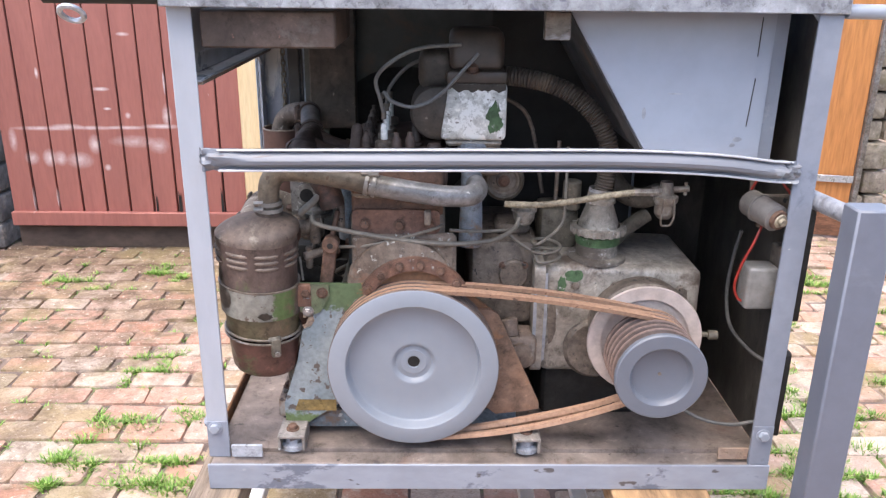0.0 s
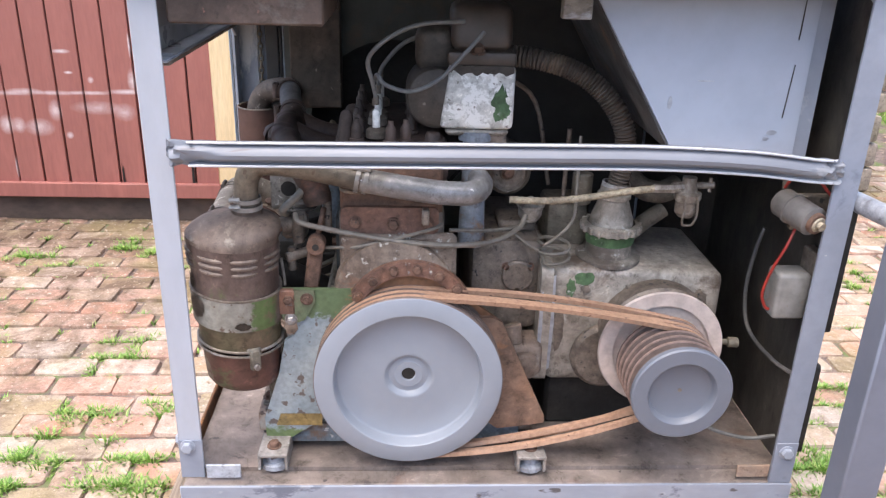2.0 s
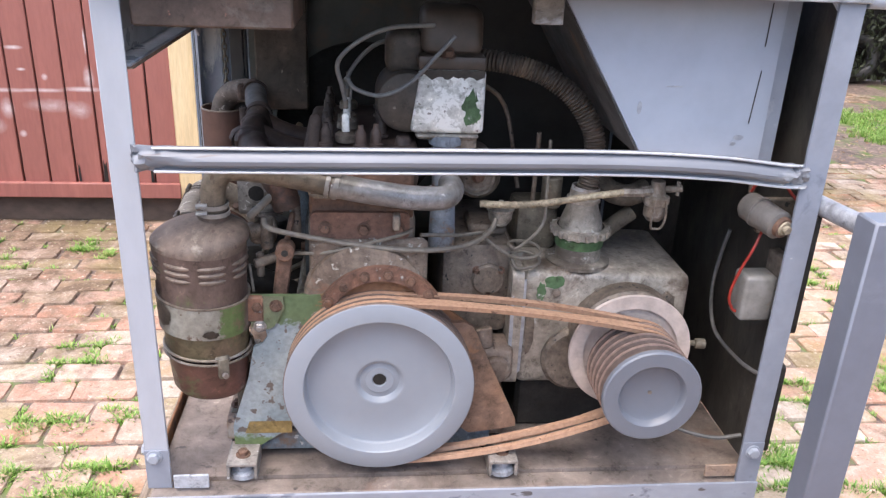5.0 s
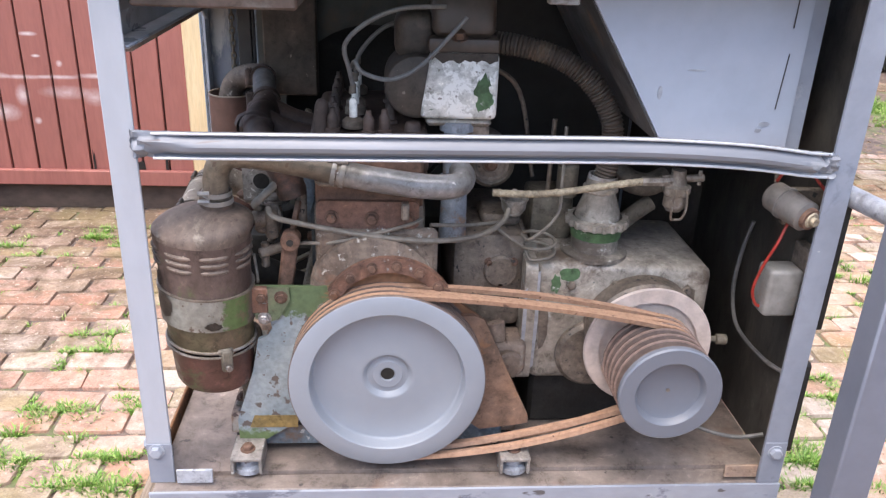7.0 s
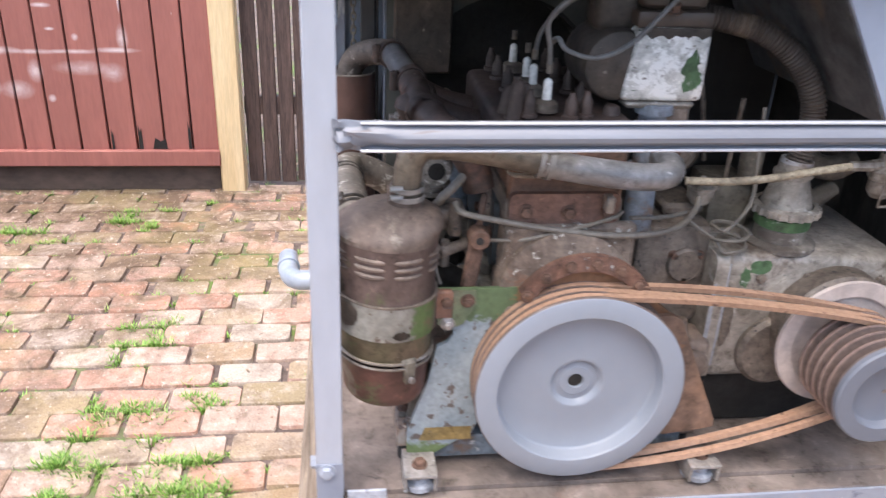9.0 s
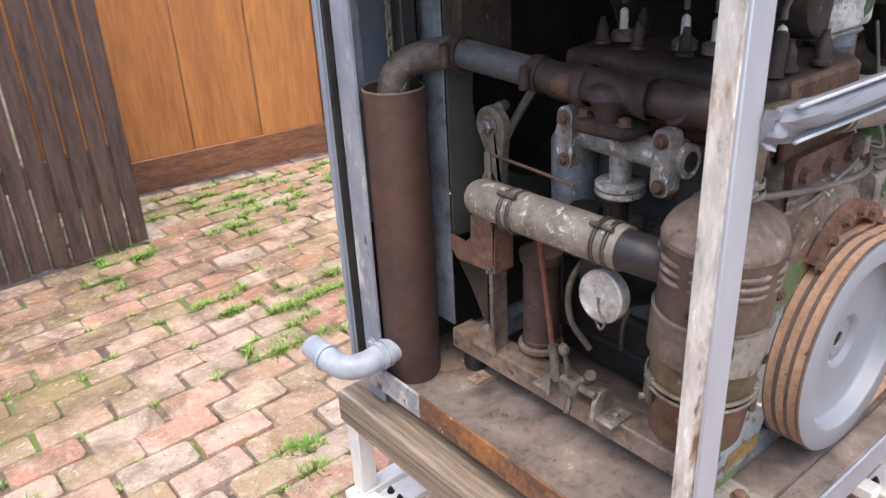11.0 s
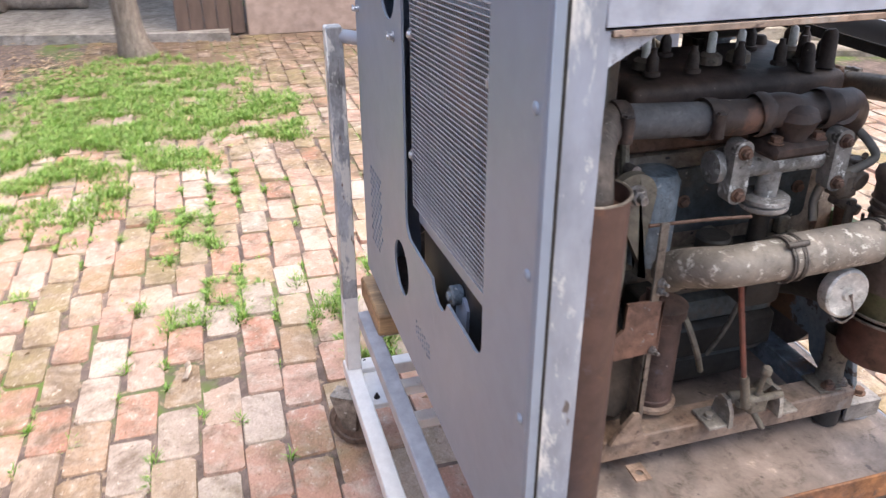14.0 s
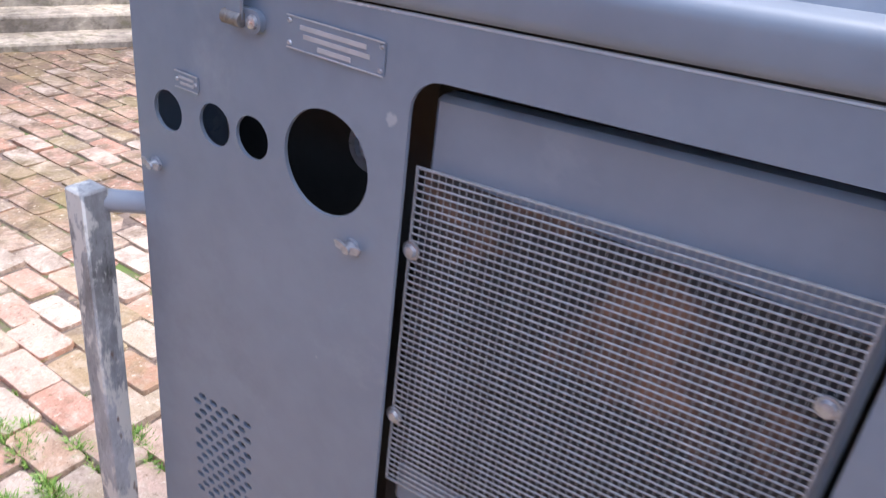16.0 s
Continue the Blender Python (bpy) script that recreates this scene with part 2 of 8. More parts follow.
plate_paint = surf("plate_paint", (0.30, 0.35, 0.37), (0.38, 0.42, 0.43), 10, 0.6, 0, 0.3, patch=(0.20, 0.095, 0.055), patch_scale=5, patch_cut=(0.5, 0.56), speck=(0.10, 0.08, 0.07), speck_scale=55, speck_cut=(0.68, 0.71), patch2=(0.08, 0.19, 0.07), patch2_cut=(0.54, 0.60), patch2_scale=6)
rust_plate = surf("rust_plate", (0.204, 0.101, 0.066), (0.138, 0.079, 0.061), 14, 0.66, 0, 0.25, patch=(0.24, 0.27, 0.28), patch_scale=34, patch_cut=(0.63, 0.68), speck=(0.36, 0.34, 0.30), speck_cut=(0.7, 0.72), speck_scale=50)
cleaner_rust = surf("cleaner_rust", (0.16, 0.115, 0.10), (0.075, 0.048, 0.042), 8, 0.55, 0.15, 0.2, patch=(0.11, 0.13, 0.06), patch_scale=8, patch_cut=(0.58, 0.66), speck=(0.30, 0.26, 0.22), speck_cut=(0.7, 0.72), stretch=(1, 1, 0.6))
cleaner_brown = surf("cleaner_brown", (0.12, 0.055, 0.042), (0.085, 0.042, 0.036), 8, 0.5, 0.15, 0.2, patch=(0.20, 0.17, 0.14), patch_scale=9, patch_cut=(0.62, 0.66), patch2=(0.09, 0.11, 0.05), patch2_cut=(0.6, 0.66))
cast_alloy = surf("cast_alloy", (0.38, 0.355, 0.32), (0.26, 0.235, 0.205), 12, 0.55, 0.3, 0.3, patch=(0.12, 0.10, 0.085), patch_cut=(0.55, 0.66), speck=(0.5, 0.49, 0.47), speck_cut=(0.66, 0.7), speck_scale=35)
crankcase = surf("crankcase_paint", (0.42, 0.385, 0.34), (0.30, 0.265, 0.225), 9, 0.5, 0.2, 0.25, patch=(0.42, 0.42, 0.40), patch_scale=12, patch_cut=(0.62, 0.68), patch2=(0.12, 0.09, 0.07), patch2_cut=(0.56, 0.66), patch2_scale=7, speck=(0.06, 0.09, 0.10), speck_cut=(0.72, 0.74))
chipped_white = surf("chipped_white", (0.60, 0.60, 0.57), (0.46, 0.45, 0.43), 14, 0.5, 0.1, 0.35, patch=(0.75, 0.75, 0.73), patch_scale=26, patch_cut=(0.50, 0.55), patch2=(0.02, 0.07, 0.035), patch2_cut=(0.64, 0.655), patch2_scale=16, speck=(0.2, 0.18, 0.16))
green_paint = surf("green_paint", (0.05, 0.12, 0.05), (0.08, 0.15, 0.07), 16, 0.5, 0, 0.25, patch=(0.42, 0.42, 0.40), patch_scale=30, patch_cut=(0.6, 0.63))
pipe_steel = surf("pipe_steel", (0.24, 0.21, 0.18), (0.14, 0.115, 0.095), 8, 0.45, 0.25, 0.15, patch=(0.44, 0.45, 0.48), patch_scale=6, patch_cut=(0.56, 0.68), speck=(0.12, 0.08, 0.06))
white_pipe = surf("limed_pipe", (0.34, 0.32, 0.30), (0.20, 0.185, 0.17), 12, 0.6, 0.1, 0.35, patch=(0.66, 0.65, 0.62), patch_scale=42, patch_cut=(0.56, 0.64), patch2=(0.12, 0.10, 0.08), patch2_cut=(0.56, 0.68), patch2_scale=20, speck=(0.07, 0.06, 0.05), speck_cut=(0.62, 0.68))
scaly_iron = surf("scaly_iron", (0.075, 0.062, 0.055), (0.125, 0.10, 0.085), 14, 0.7, 0.05, 0.6, patch=(0.36, 0.33, 0.30), patch_scale=60, patch_cut=(0.60, 0.66))
blued_pipe = surf("blued_pipe", (0.06, 0.066, 0.078), (0.09, 0.092, 0.10), 8, 0.6, 0.1, 0.2, patch=(0.14, 0.10, 0.08), patch_cut=(0.58, 0.7))
tray_steel = surf("tray_steel", (0.262, 0.212, 0.185), (0.205, 0.174, 0.158), 4, 0.5, 0.1, 0.15, patch=(0.17, 0.10, 0.075), patch_scale=4, patch_cut=(0.58, 0.72), speck=(0.07, 0.06, 0.055), speck_cut=(0.68, 0.72), speck_scale=30)
rail_rust = surf("rail_rust", (0.31, 0.245, 0.20), (0.26, 0.17, 0.12), 8, 0.65, 0.05, 0.25, patch=(0.33, 0.30, 0.27), patch_scale=7, patch_cut=(0.58, 0.66), speck=(0.09, 0.06, 0.05), speck_scale=40)
orange_rust = surf("orange_rust", (0.30, 0.13, 0.045), (0.20, 0.10, 0.06), 12, 0.75, 0, 0.3, patch=(0.10, 0.06, 0.045), patch_scale=22, patch_cut=(0.55, 0.62), speck=(0.4, 0.33, 0.22), speck_cut=(0.7, 0.72))
belt_rubber = surf("belt_rubber", (0.43, 0.27, 0.185), (0.36, 0.215, 0.14), 25, 0.75, 0, 0.1, speck=(0.12, 0.07, 0.05))
groove_iron = surf("groove_iron", (0.17, 0.125, 0.11), (0.12, 0.09, 0.08), 20, 0.5, 0.2, 0.05)
disc_iron = surf("disc_iron", (0.58, 0.50, 0.46), (0.52, 0.445, 0.41), 8, 0.5, 0.1, 0.05)
black_rubber = surf("black_rubber", (0.02, 0.02, 0.022), (0.035, 0.035, 0.035), 20, 0.55, 0, 0.1)
grey_cable = surf("grey_cable", (0.13, 0.13, 0.13), (0.20, 0.19, 0.18), 20, 0.5, 0, 0.05)
tan_tube = surf("dusty_tube", (0.15, 0.132, 0.112), (0.21, 0.19, 0.162), 15, 0.55, 0.1, 0.1)
braid = surf("braided_hose", (0.40, 0.35, 0.26), (0.28, 0.24, 0.18), 40, 0.6, 0.1, 0.4)
red_wire = surf("red_wire", (0.33, 0.03, 0.02), (0.25, 0.03, 0.025), 20, 0.4, 0, 0.02)
bolt_steel = surf("bolt_steel", (0.28, 0.27, 0.27), (0.20, 0.17, 0.15), 30, 0.45, 0.5, 0.2, patch=(0.22, 0.12, 0.07), patch_scale=30, patch_cut=(0.6, 0.66))
zinc = surf("zinc_steel", (0.55, 0.57, 0.62), (0.42, 0.44, 0.5), 30, 0.35, 0.6, 0.1)
porcelain = surf("porcelain", (0.80, 0.78, 0.74), (0.70, 0.67, 0.62), 30, 0.25, 0, 0.02)
grey_plastic = surf("grey_plastic", (0.34, 0.39, 0.46), (0.37, 0.42, 0.49), 6, 0.32, 0, 0.02, rough_spread=0.05)
mesh_wire = surf("mesh_wire", (0.46, 0.465, 0.48), (0.36, 0.365, 0.38), 30, 0.5, 0.0, 0.05)
# reddish patches of the core hold rust and a painted warm reflection
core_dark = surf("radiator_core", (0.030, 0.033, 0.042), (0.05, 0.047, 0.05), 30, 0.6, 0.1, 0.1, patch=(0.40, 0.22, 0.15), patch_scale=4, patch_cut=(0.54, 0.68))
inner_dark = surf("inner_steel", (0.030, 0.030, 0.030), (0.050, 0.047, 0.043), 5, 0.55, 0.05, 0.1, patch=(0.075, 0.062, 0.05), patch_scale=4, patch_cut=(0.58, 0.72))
timber = surf("timber", (0.42, 0.27, 0.14), (0.32, 0.20, 0.11), 5, 0.65, 0, 0.2, stretch=(3, 0.4, 6), speck=(0.10, 0.06, 0.04), speck_cut=(0.7, 0.74), speck_scale=12)
grey_timber = surf("grey_timber", (0.34, 0.275, 0.215), (0.165, 0.125, 0.095), 9, 0.75, 0, 0.4, stretch=(5, 0.22, 9), patch=(0.36, 0.27, 0.18), patch_scale=3, patch_cut=(0.55, 0.7))
post_timber = surf("post_timber", (0.64, 0.48, 0.27), (0.70, 0.56, 0.35), 6, 0.7, 0, 0.1, gritty=0.25, stretch=(5, 5, 0.5), speck=(0.25, 0.13, 0.06), speck_cut=(0.72, 0.75), speck_scale=8)
red_board = surf("red_board", (0.312, 0.117, 0.096), (0.288, 0.105, 0.086), 5, 0.6, 0, 0.06, gritty=0.2, stretch=(3, 3, 0.5), patch=(0.38, 0.14, 0.115), patch_scale=2.5, patch_cut=(0.55, 0.75), speck=(0.62, 0.55, 0.5), speck_cut=(0.79, 0.8), speck_scale=6)
brown_board = surf("brown_board", (0.095, 0.06, 0.05), (0.07, 0.045, 0.04), 6, 0.7, 0, 0.25, stretch=(5, 5, 0.5), speck=(0.30, 0.26, 0.22), speck_cut=(0.76, 0.78), speck_scale=10)
orange_board = surf("orange_board", (0.50, 0.215, 0.075), (0.40, 0.16, 0.055), 4, 0.4, 0, 0.10, stretch=(4, 4, 0.35), patch=(0.26, 0.09, 0.03), patch_scale=3, patch_cut=(0.6, 0.75), speck=(0.16, 0.06, 0.025), speck_cut=(0.74, 0.77), speck_scale=9)
dark_trim = surf("dark_trim", (0.22, 0.10, 0.055), (0.16, 0.072, 0.042), 6, 0.55, 0, 0.15, stretch=(0.5, 4, 4))
render_pink = surf("pink_board", (0.44, 0.325, 0.27), (0.38, 0.28, 0.235), 3, 0.75, 0, 0.1)
shed_brown = surf("shed_brown", (0.17, 0.11, 0.085), (0.12, 0.08, 0.065), 3, 0.75, 0, 0.1, stretch=(3, 3, 0.5))
slab_stone = surf("slab_concrete", (0.37, 0.335, 0.305), (0.30, 0.27, 0.24), 4, 0.8, 0, 0.2, patch=(0.26, 0.22, 0.18), patch_scale=3, patch_cut=(0.58, 0.7))
step_stone = surf("step_stone", (0.40, 0.35, 0.28), (0.30, 0.26, 0.22), 4, 0.8, 0, 0.25, patch=(0.17, 0.15, 0.10), patch_cut=(0.55, 0.65))
bark = surf("bark", (0.30, 0.25, 0.21), (0.19, 0.15, 0.125), 7, 0.85, 0, 0.6, stretch=(4, 4, 0.8))
blue_stone = surf("blue_stone", (0.12, 0.115, 0.12), (0.19, 0.175, 0.165), 6, 0.8, 0, 0.5, patch=(0.26, 0.22, 0.18), patch_cut=(0.58, 0.68))
green_coat = surf("green_coat", (0.035, 0.10, 0.065), (0.05, 0.12, 0.08), 5, 0.6, 0, 0.1)
dull_silver = surf("dull_silver", (0.250, 0.256, 0.275), (0.181, 0.165, 0.147), 8, 0.42, 0.25, 0.12, patch=(0.30, 0.315, 0.345), patch_scale=9, patch_cut=(0.56, 0.66), speck=(0.55, 0.55, 0.56), speck_cut=(0.7, 0.73))
lit_ridge_iron = surf("lit_ridge_iron", (0.33, 0.24, 0.21), (0.26, 0.18, 0.155), 20, 0.45, 0.3, 0.05)


def zoned_plate():
    """Old layers of paint on the engine's front plate: green above, pale blue on one leg, bare rust on the rest."""
    m = bpy.data.materials.new("zoned_plate")
    m.use_nodes = True
    nt = m.node_tree
    bs = nt.nodes["Principled BSDF"]
    pos = nt.nodes.new("ShaderNodeNewGeometry").outputs["Position"]
    sep = nt.nodes.new("ShaderNodeSeparateXYZ")
    nt.links.new(pos, sep.inputs[0])
    rag = noise_node(nt, pos, 22, 7, 0.7)
    fine = noise_node(nt, pos, 90, 4)

    def edge(sock, at, sign, rough=0.16):
        n = nt.nodes.new("ShaderNodeMath")
        n.operation = "MULTIPLY_ADD"
        nt.links.new(rag, n.inputs[0])
        n.inputs[1].default_value = rough * sign
        nt.links.new(sock, n.inputs[2])
        mid = at + rough * sign * 0.5
        return sharpen(nt, n.outputs["Value"], mid - 0.006 * sign, mid + 0.006 * sign)

    col = mix(nt, sharpen(nt, noise_node(nt, pos, 9, 6), 0.4, 0.6), (0.22, 0.27, 0.30), (0.30, 0.345, 0.365))
    col = mix(nt, sharpen(nt, noise_node(nt, pos, 45, 3, 0.5), 0.60, 0.64), col, (0.11, 0.09, 0.08))
    col = mix(nt, edge(sep.outputs["Z"], 0.930, 1), col, (0.10, 0.145, 0.07))
    col = mix(nt, edge(sep.outputs["Z"], 0.664, -1, 0.08), col, (0.13, 0.18, 0.075))
    col = mix(nt, edge(sep.outputs["X"], -0.285, 1), col, (0.25, 0.125, 0.065))
    col = mix(nt, edge(sep.outputs["X"], 0.02, 1, 0.1), col, (0.20, 0.125, 0.085))
    col = mix(nt, sharpen(nt, noise_node(nt, pos, 14, 7, 0.72), 0.60, 0.66), col, (0.17, 0.095, 0.06))
    col = mix(nt, 0.4, col, ramp(nt, fine, [(0.3, (0.3, 0.3, 0.3)), (0.62, (1, 1, 1))]), "MULTIPLY")
    nt.links.new(col, bs.inputs["Base Color"])
    bs.inputs["Roughness"].default_value = 0.62
    bp = nt.nodes.new("ShaderNodeBump")
    bp.inputs["Strength"].default_value, bp.inputs["Distance"].default_value = 0.3, 0.003
    nt.links.new(mix(nt, 0.5, rag, fine), bp.inputs["Height"])
    nt.links.new(bp.outputs["Normal"], bs.inputs["Normal"])
    return m


front_paint = zoned_plate()
blue_paint = surf("blue_paint", (0.20, 0.235, 0.285), (0.25, 0.285, 0.33), 9, 0.5, 0, 0.15, patch=(0.20, 0.13, 0.09), patch_scale=12, patch_cut=(0.58, 0.66), speck=(0.5, 0.5, 0.5), speck_cut=(0.72, 0.74))
bright_lip = surf("bright_lip", (0.55, 0.565, 0.60), (0.46, 0.475, 0.51), 12, 0.35, 0.2, 0.05, speck=(0.2, 0.19, 0.2), speck_cut=(0.74, 0.76), gritty=0.2)
olive_pipe = surf("olive_pipe", (0.165, 0.138, 0.108), (0.10, 0.082, 0.064), 9, 0.5, 0.15, 0.15, patch=(0.30, 0.29, 0.27), patch_scale=14, patch_cut=(0.62, 0.72), speck=(0.09, 0.06, 0.045))
dusty_dome = surf("dusty_dome", (0.185, 0.143, 0.117), (0.115, 0.083, 0.068), 7, 0.6, 0.05, 0.2, patch=(0.34, 0.30, 0.25), patch_scale=10, patch_cut=(0.56, 0.7), speck=(0.09, 0.06, 0.05))
crusted_pipe = surf("crusted_pipe", (0.216, 0.192, 0.164), (0.160, 0.140, 0.120), 7, 0.6, 0.1, 0.25, patch=(0.47, 0.45, 0.405), patch_scale=60, patch_cut=(0.57, 0.64), patch2=(0.17, 0.14, 0.115), patch2_cut=(0.60, 0.72), patch2_scale=12)
olive_iron = surf("olive_iron", (0.18, 0.16, 0.125), (0.115, 0.10, 0.083), 12, 0.65, 0.1, 0.3, patch=(0.24, 0.22, 0.18), patch_cut=(0.6, 0.7), speck=(0.05, 0.04, 0.035))
chipped_upright = surf("chipped_upright", (0.33, 0.355, 0.40), (0.40, 0.41, 0.43), 8, 0.5, 0, 0.15, patch=(0.66, 0.65, 0.62), patch_scale=11, patch_cut=(0.52, 0.555), speck=(0.16, 0.10, 0.07), speck_cut=(0.68, 0.71), speck_scale=22, stretch=(1, 1, 0.4))
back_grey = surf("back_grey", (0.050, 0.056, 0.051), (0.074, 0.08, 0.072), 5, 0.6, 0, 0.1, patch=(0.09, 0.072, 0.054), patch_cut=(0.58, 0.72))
dusty_brown = surf("dusty_brown", (0.24, 0.185, 0.15), (0.17, 0.125, 0.10), 8, 0.65, 0, 0.2, patch=(0.31, 0.27, 0.23), patch_scale=10, patch_cut=(0.58, 0.7), speck=(0.10, 0.07, 0.055))
exhaust_iron = surf("exhaust_iron", (0.066, 0.043, 0.036), (0.042, 0.030, 0.026), 10, 0.62, 0.1, 0.5, patch=(0.13, 0.108, 0.093), patch_scale=11, patch_cut=(0.60, 0.74), patch2=(0.15, 0.075, 0.05), patch2_cut=(0.62, 0.72), patch2_scale=7, speck=(0.24, 0.20, 0.17), speck_cut=(0.72, 0.75), speck_scale=55)
bar_silver = surf("bar_silver", (0.205, 0.218, 0.250), (0.165, 0.177, 0.208), 8, 0.46, 0.1, 0.10, stretch=(0.12, 1, 1), patch=(0.38, 0.385, 0.395), patch_scale=7, patch_cut=(0.62, 0.72), speck=(0.14, 0.13, 0.14), speck_cut=(0.68, 0.71), speck_scale=40, gritty=0.3)
rusty_side = surf("rusty_side", (0.587, 0.569, 0.537), (0.500, 0.481, 0.450), 8, 0.55, 0, 0.2, patch=(0.30, 0.155, 0.07), patch_scale=16, patch_cut=(0.555, 0.66), speck=(0.16, 0.09, 0.055), speck_cut=(0.64, 0.69), speck_scale=45, stretch=(1, 1, 0.3), patch2=(0.24, 0.23, 0.25), patch2_cut=(0.62, 0.70), patch2_scale=9)

slate_rail = surf("slate_rail", (0.265, 0.292, 0.35), (0.30, 0.325, 0.38), 7, 0.45, 0, 0.11, gritty=0.25, patch=(0.42, 0.44, 0.47), patch_scale=12, patch_cut=(0.62, 0.70), speck=(0.09, 0.085, 0.09), speck_cut=(0.68, 0.71), speck_scale=32, stretch=(0.5, 1, 1), patch2=(0.14, 0.157, 0.20), patch2_cut=(0.56, 0.60), patch2_scale=7)
mount_grey = surf("mount_grey", (0.30, 0.28, 0.265), (0.23, 0.205, 0.185), 10, 0.55, 0.1, 0.15, patch=(0.26, 0.14, 0.09), patch_scale=14, patch_cut=(0.58, 0.68), speck=(0.48, 0.48, 0.47), speck_cut=(0.68, 0.72))
bracket_olive = surf("bracket_olive", (0.16, 0.15, 0.105), (0.12, 0.155, 0.085), 9, 0.6, 0, 0.2, patch=(0.16, 0.095, 0.065), patch_scale=14, patch_cut=(0.56, 0.66), speck=(0.32, 0.33, 0.31), speck_cut=(0.68, 0.72))
post_slate = surf("post_slate", (0.225, 0.25, 0.305), (0.26, 0.285, 0.34), 6, 0.42, 0, 0.08, gritty=0.2, patch=(0.14, 0.155, 0.195), patch_scale=6, patch_cut=(0.60, 0.68), speck=(0.42, 0.43, 0.46), speck_cut=(0.74, 0.76), speck_scale=26)
upright_slate = surf("upright_slate", (0.135, 0.150, 0.192), (0.16, 0.177, 0.222), 5, 0.4, 0, 0.06, gritty=0.15, patch=(0.185, 0.205, 0.25), patch_scale=5, patch_cut=(0.58, 0.74), speck=(0.45, 0.47, 0.5), speck_cut=(0.78, 0.80), speck_scale=20)
coil_grey = surf("coil_grey", (0.25, 0.24, 0.23), (0.19, 0.175, 0.165), 10, 0.42, 0.2, 0.1, patch=(0.36, 0.35, 0.34), patch_scale=9, patch_cut=(0.58, 0.7), speck=(0.12, 0.09, 0.08), speck_cut=(0.7, 0.73))
box_grey = surf("box_grey", (0.27, 0.265, 0.257), (0.20, 0.188, 0.172), 9, 0.45, 0.1, 0.11, patch=(0.24, 0.18, 0.135), patch_scale=12, patch_cut=(0.60, 0.68), speck=(0.5, 0.5, 0.5), speck_cut=(0.72, 0.74))
slate_pulley = surf("slate_pulley", (0.115, 0.13, 0.162), (0.138, 0.153, 0.186), 5, 0.4, 0, 0.02, rough_spread=0.05, gritty=0.08)
housing_brown = surf("housing_brown", (0.075, 0.059, 0.047), (0.05, 0.04, 0.033), 9, 0.6, 0.05, 0.2, patch=(0.13, 0.105, 0.085), patch_scale=10, patch_cut=(0.58, 0.7), speck=(0.20, 0.17, 0.14), speck_cut=(0.72, 0.75))
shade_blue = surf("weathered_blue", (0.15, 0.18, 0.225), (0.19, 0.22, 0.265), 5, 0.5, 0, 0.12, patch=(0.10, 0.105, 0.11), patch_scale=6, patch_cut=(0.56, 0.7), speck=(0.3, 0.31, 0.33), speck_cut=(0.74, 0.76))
clamp_iron = surf("clamp_iron", (0.13, 0.115, 0.105), (0.08, 0.07, 0.062), 30, 0.5, 0.3, 0.2, speck=(0.4, 0.38, 0.35), speck_cut=(0.68, 0.72))
rail_paint = surf("rail_paint", (0.37, 0.395, 0.455), (0.33, 0.355, 0.415), 5, 0.33, 0, 0.06, patch=(0.46, 0.47, 0.50), patch_scale=6, patch_cut=(0.6, 0.8), speck=(0.2, 0.19, 0.2), speck_cut=(0.74, 0.77), speck_scale=30)
back_post_paint = surf("back_post_paint", (0.238, 0.268, 0.339), (0.334, 0.356, 0.396), 5, 0.5, 0, 0.1, patch=(0.58, 0.575, 0.56), patch_scale=7, patch_cut=(0.57, 0.63), speck=(0.10, 0.085, 0.08), speck_cut=(0.67, 0.70), speck_scale=26, stretch=(1, 1, 0.45))
dark_cover = surf("dark_cover", (0.040, 0.050, 0.054), (0.065, 0.075, 0.077), 12, 0.6, 0, 0.25, patch=(0.085, 0.062, 0.048), patch_cut=(0.55, 0.66), speck=(0.20, 0.20, 0.19), speck_cut=(0.7, 0.72), speck_scale=40)
rubbed_grey = surf("rubbed_grey", (0.42, 0.44, 0.48), (0.34, 0.36, 0.40), 20, 0.35, 0.1, 0.1)
crazed_case = surf("crazed_case", (0.235, 0.185, 0.146), (0.146, 0.106, 0.081), 14, 0.65, 0.05, 0.35, patch=(0.46, 0.44, 0.40), patch_scale=48, patch_cut=(0.60, 0.66), patch2=(0.17, 0.085, 0.052), patch2_cut=(0.55, 0.66), patch2_scale=9)
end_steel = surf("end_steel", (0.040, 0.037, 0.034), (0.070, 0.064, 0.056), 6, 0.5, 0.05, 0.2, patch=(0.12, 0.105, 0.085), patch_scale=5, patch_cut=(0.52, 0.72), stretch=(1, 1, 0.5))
olive_body = surf("olive_body", (0.10, 0.095, 0.05), (0.125, 0.085, 0.055), 9, 0.5, 0.1, 0.25, patch=(0.075, 0.105, 0.04), patch_scale=11, patch_cut=(0.53, 0.63), speck=(0.22, 0.20, 0.16), speck_cut=(0.72, 0.75), speck_scale=50)


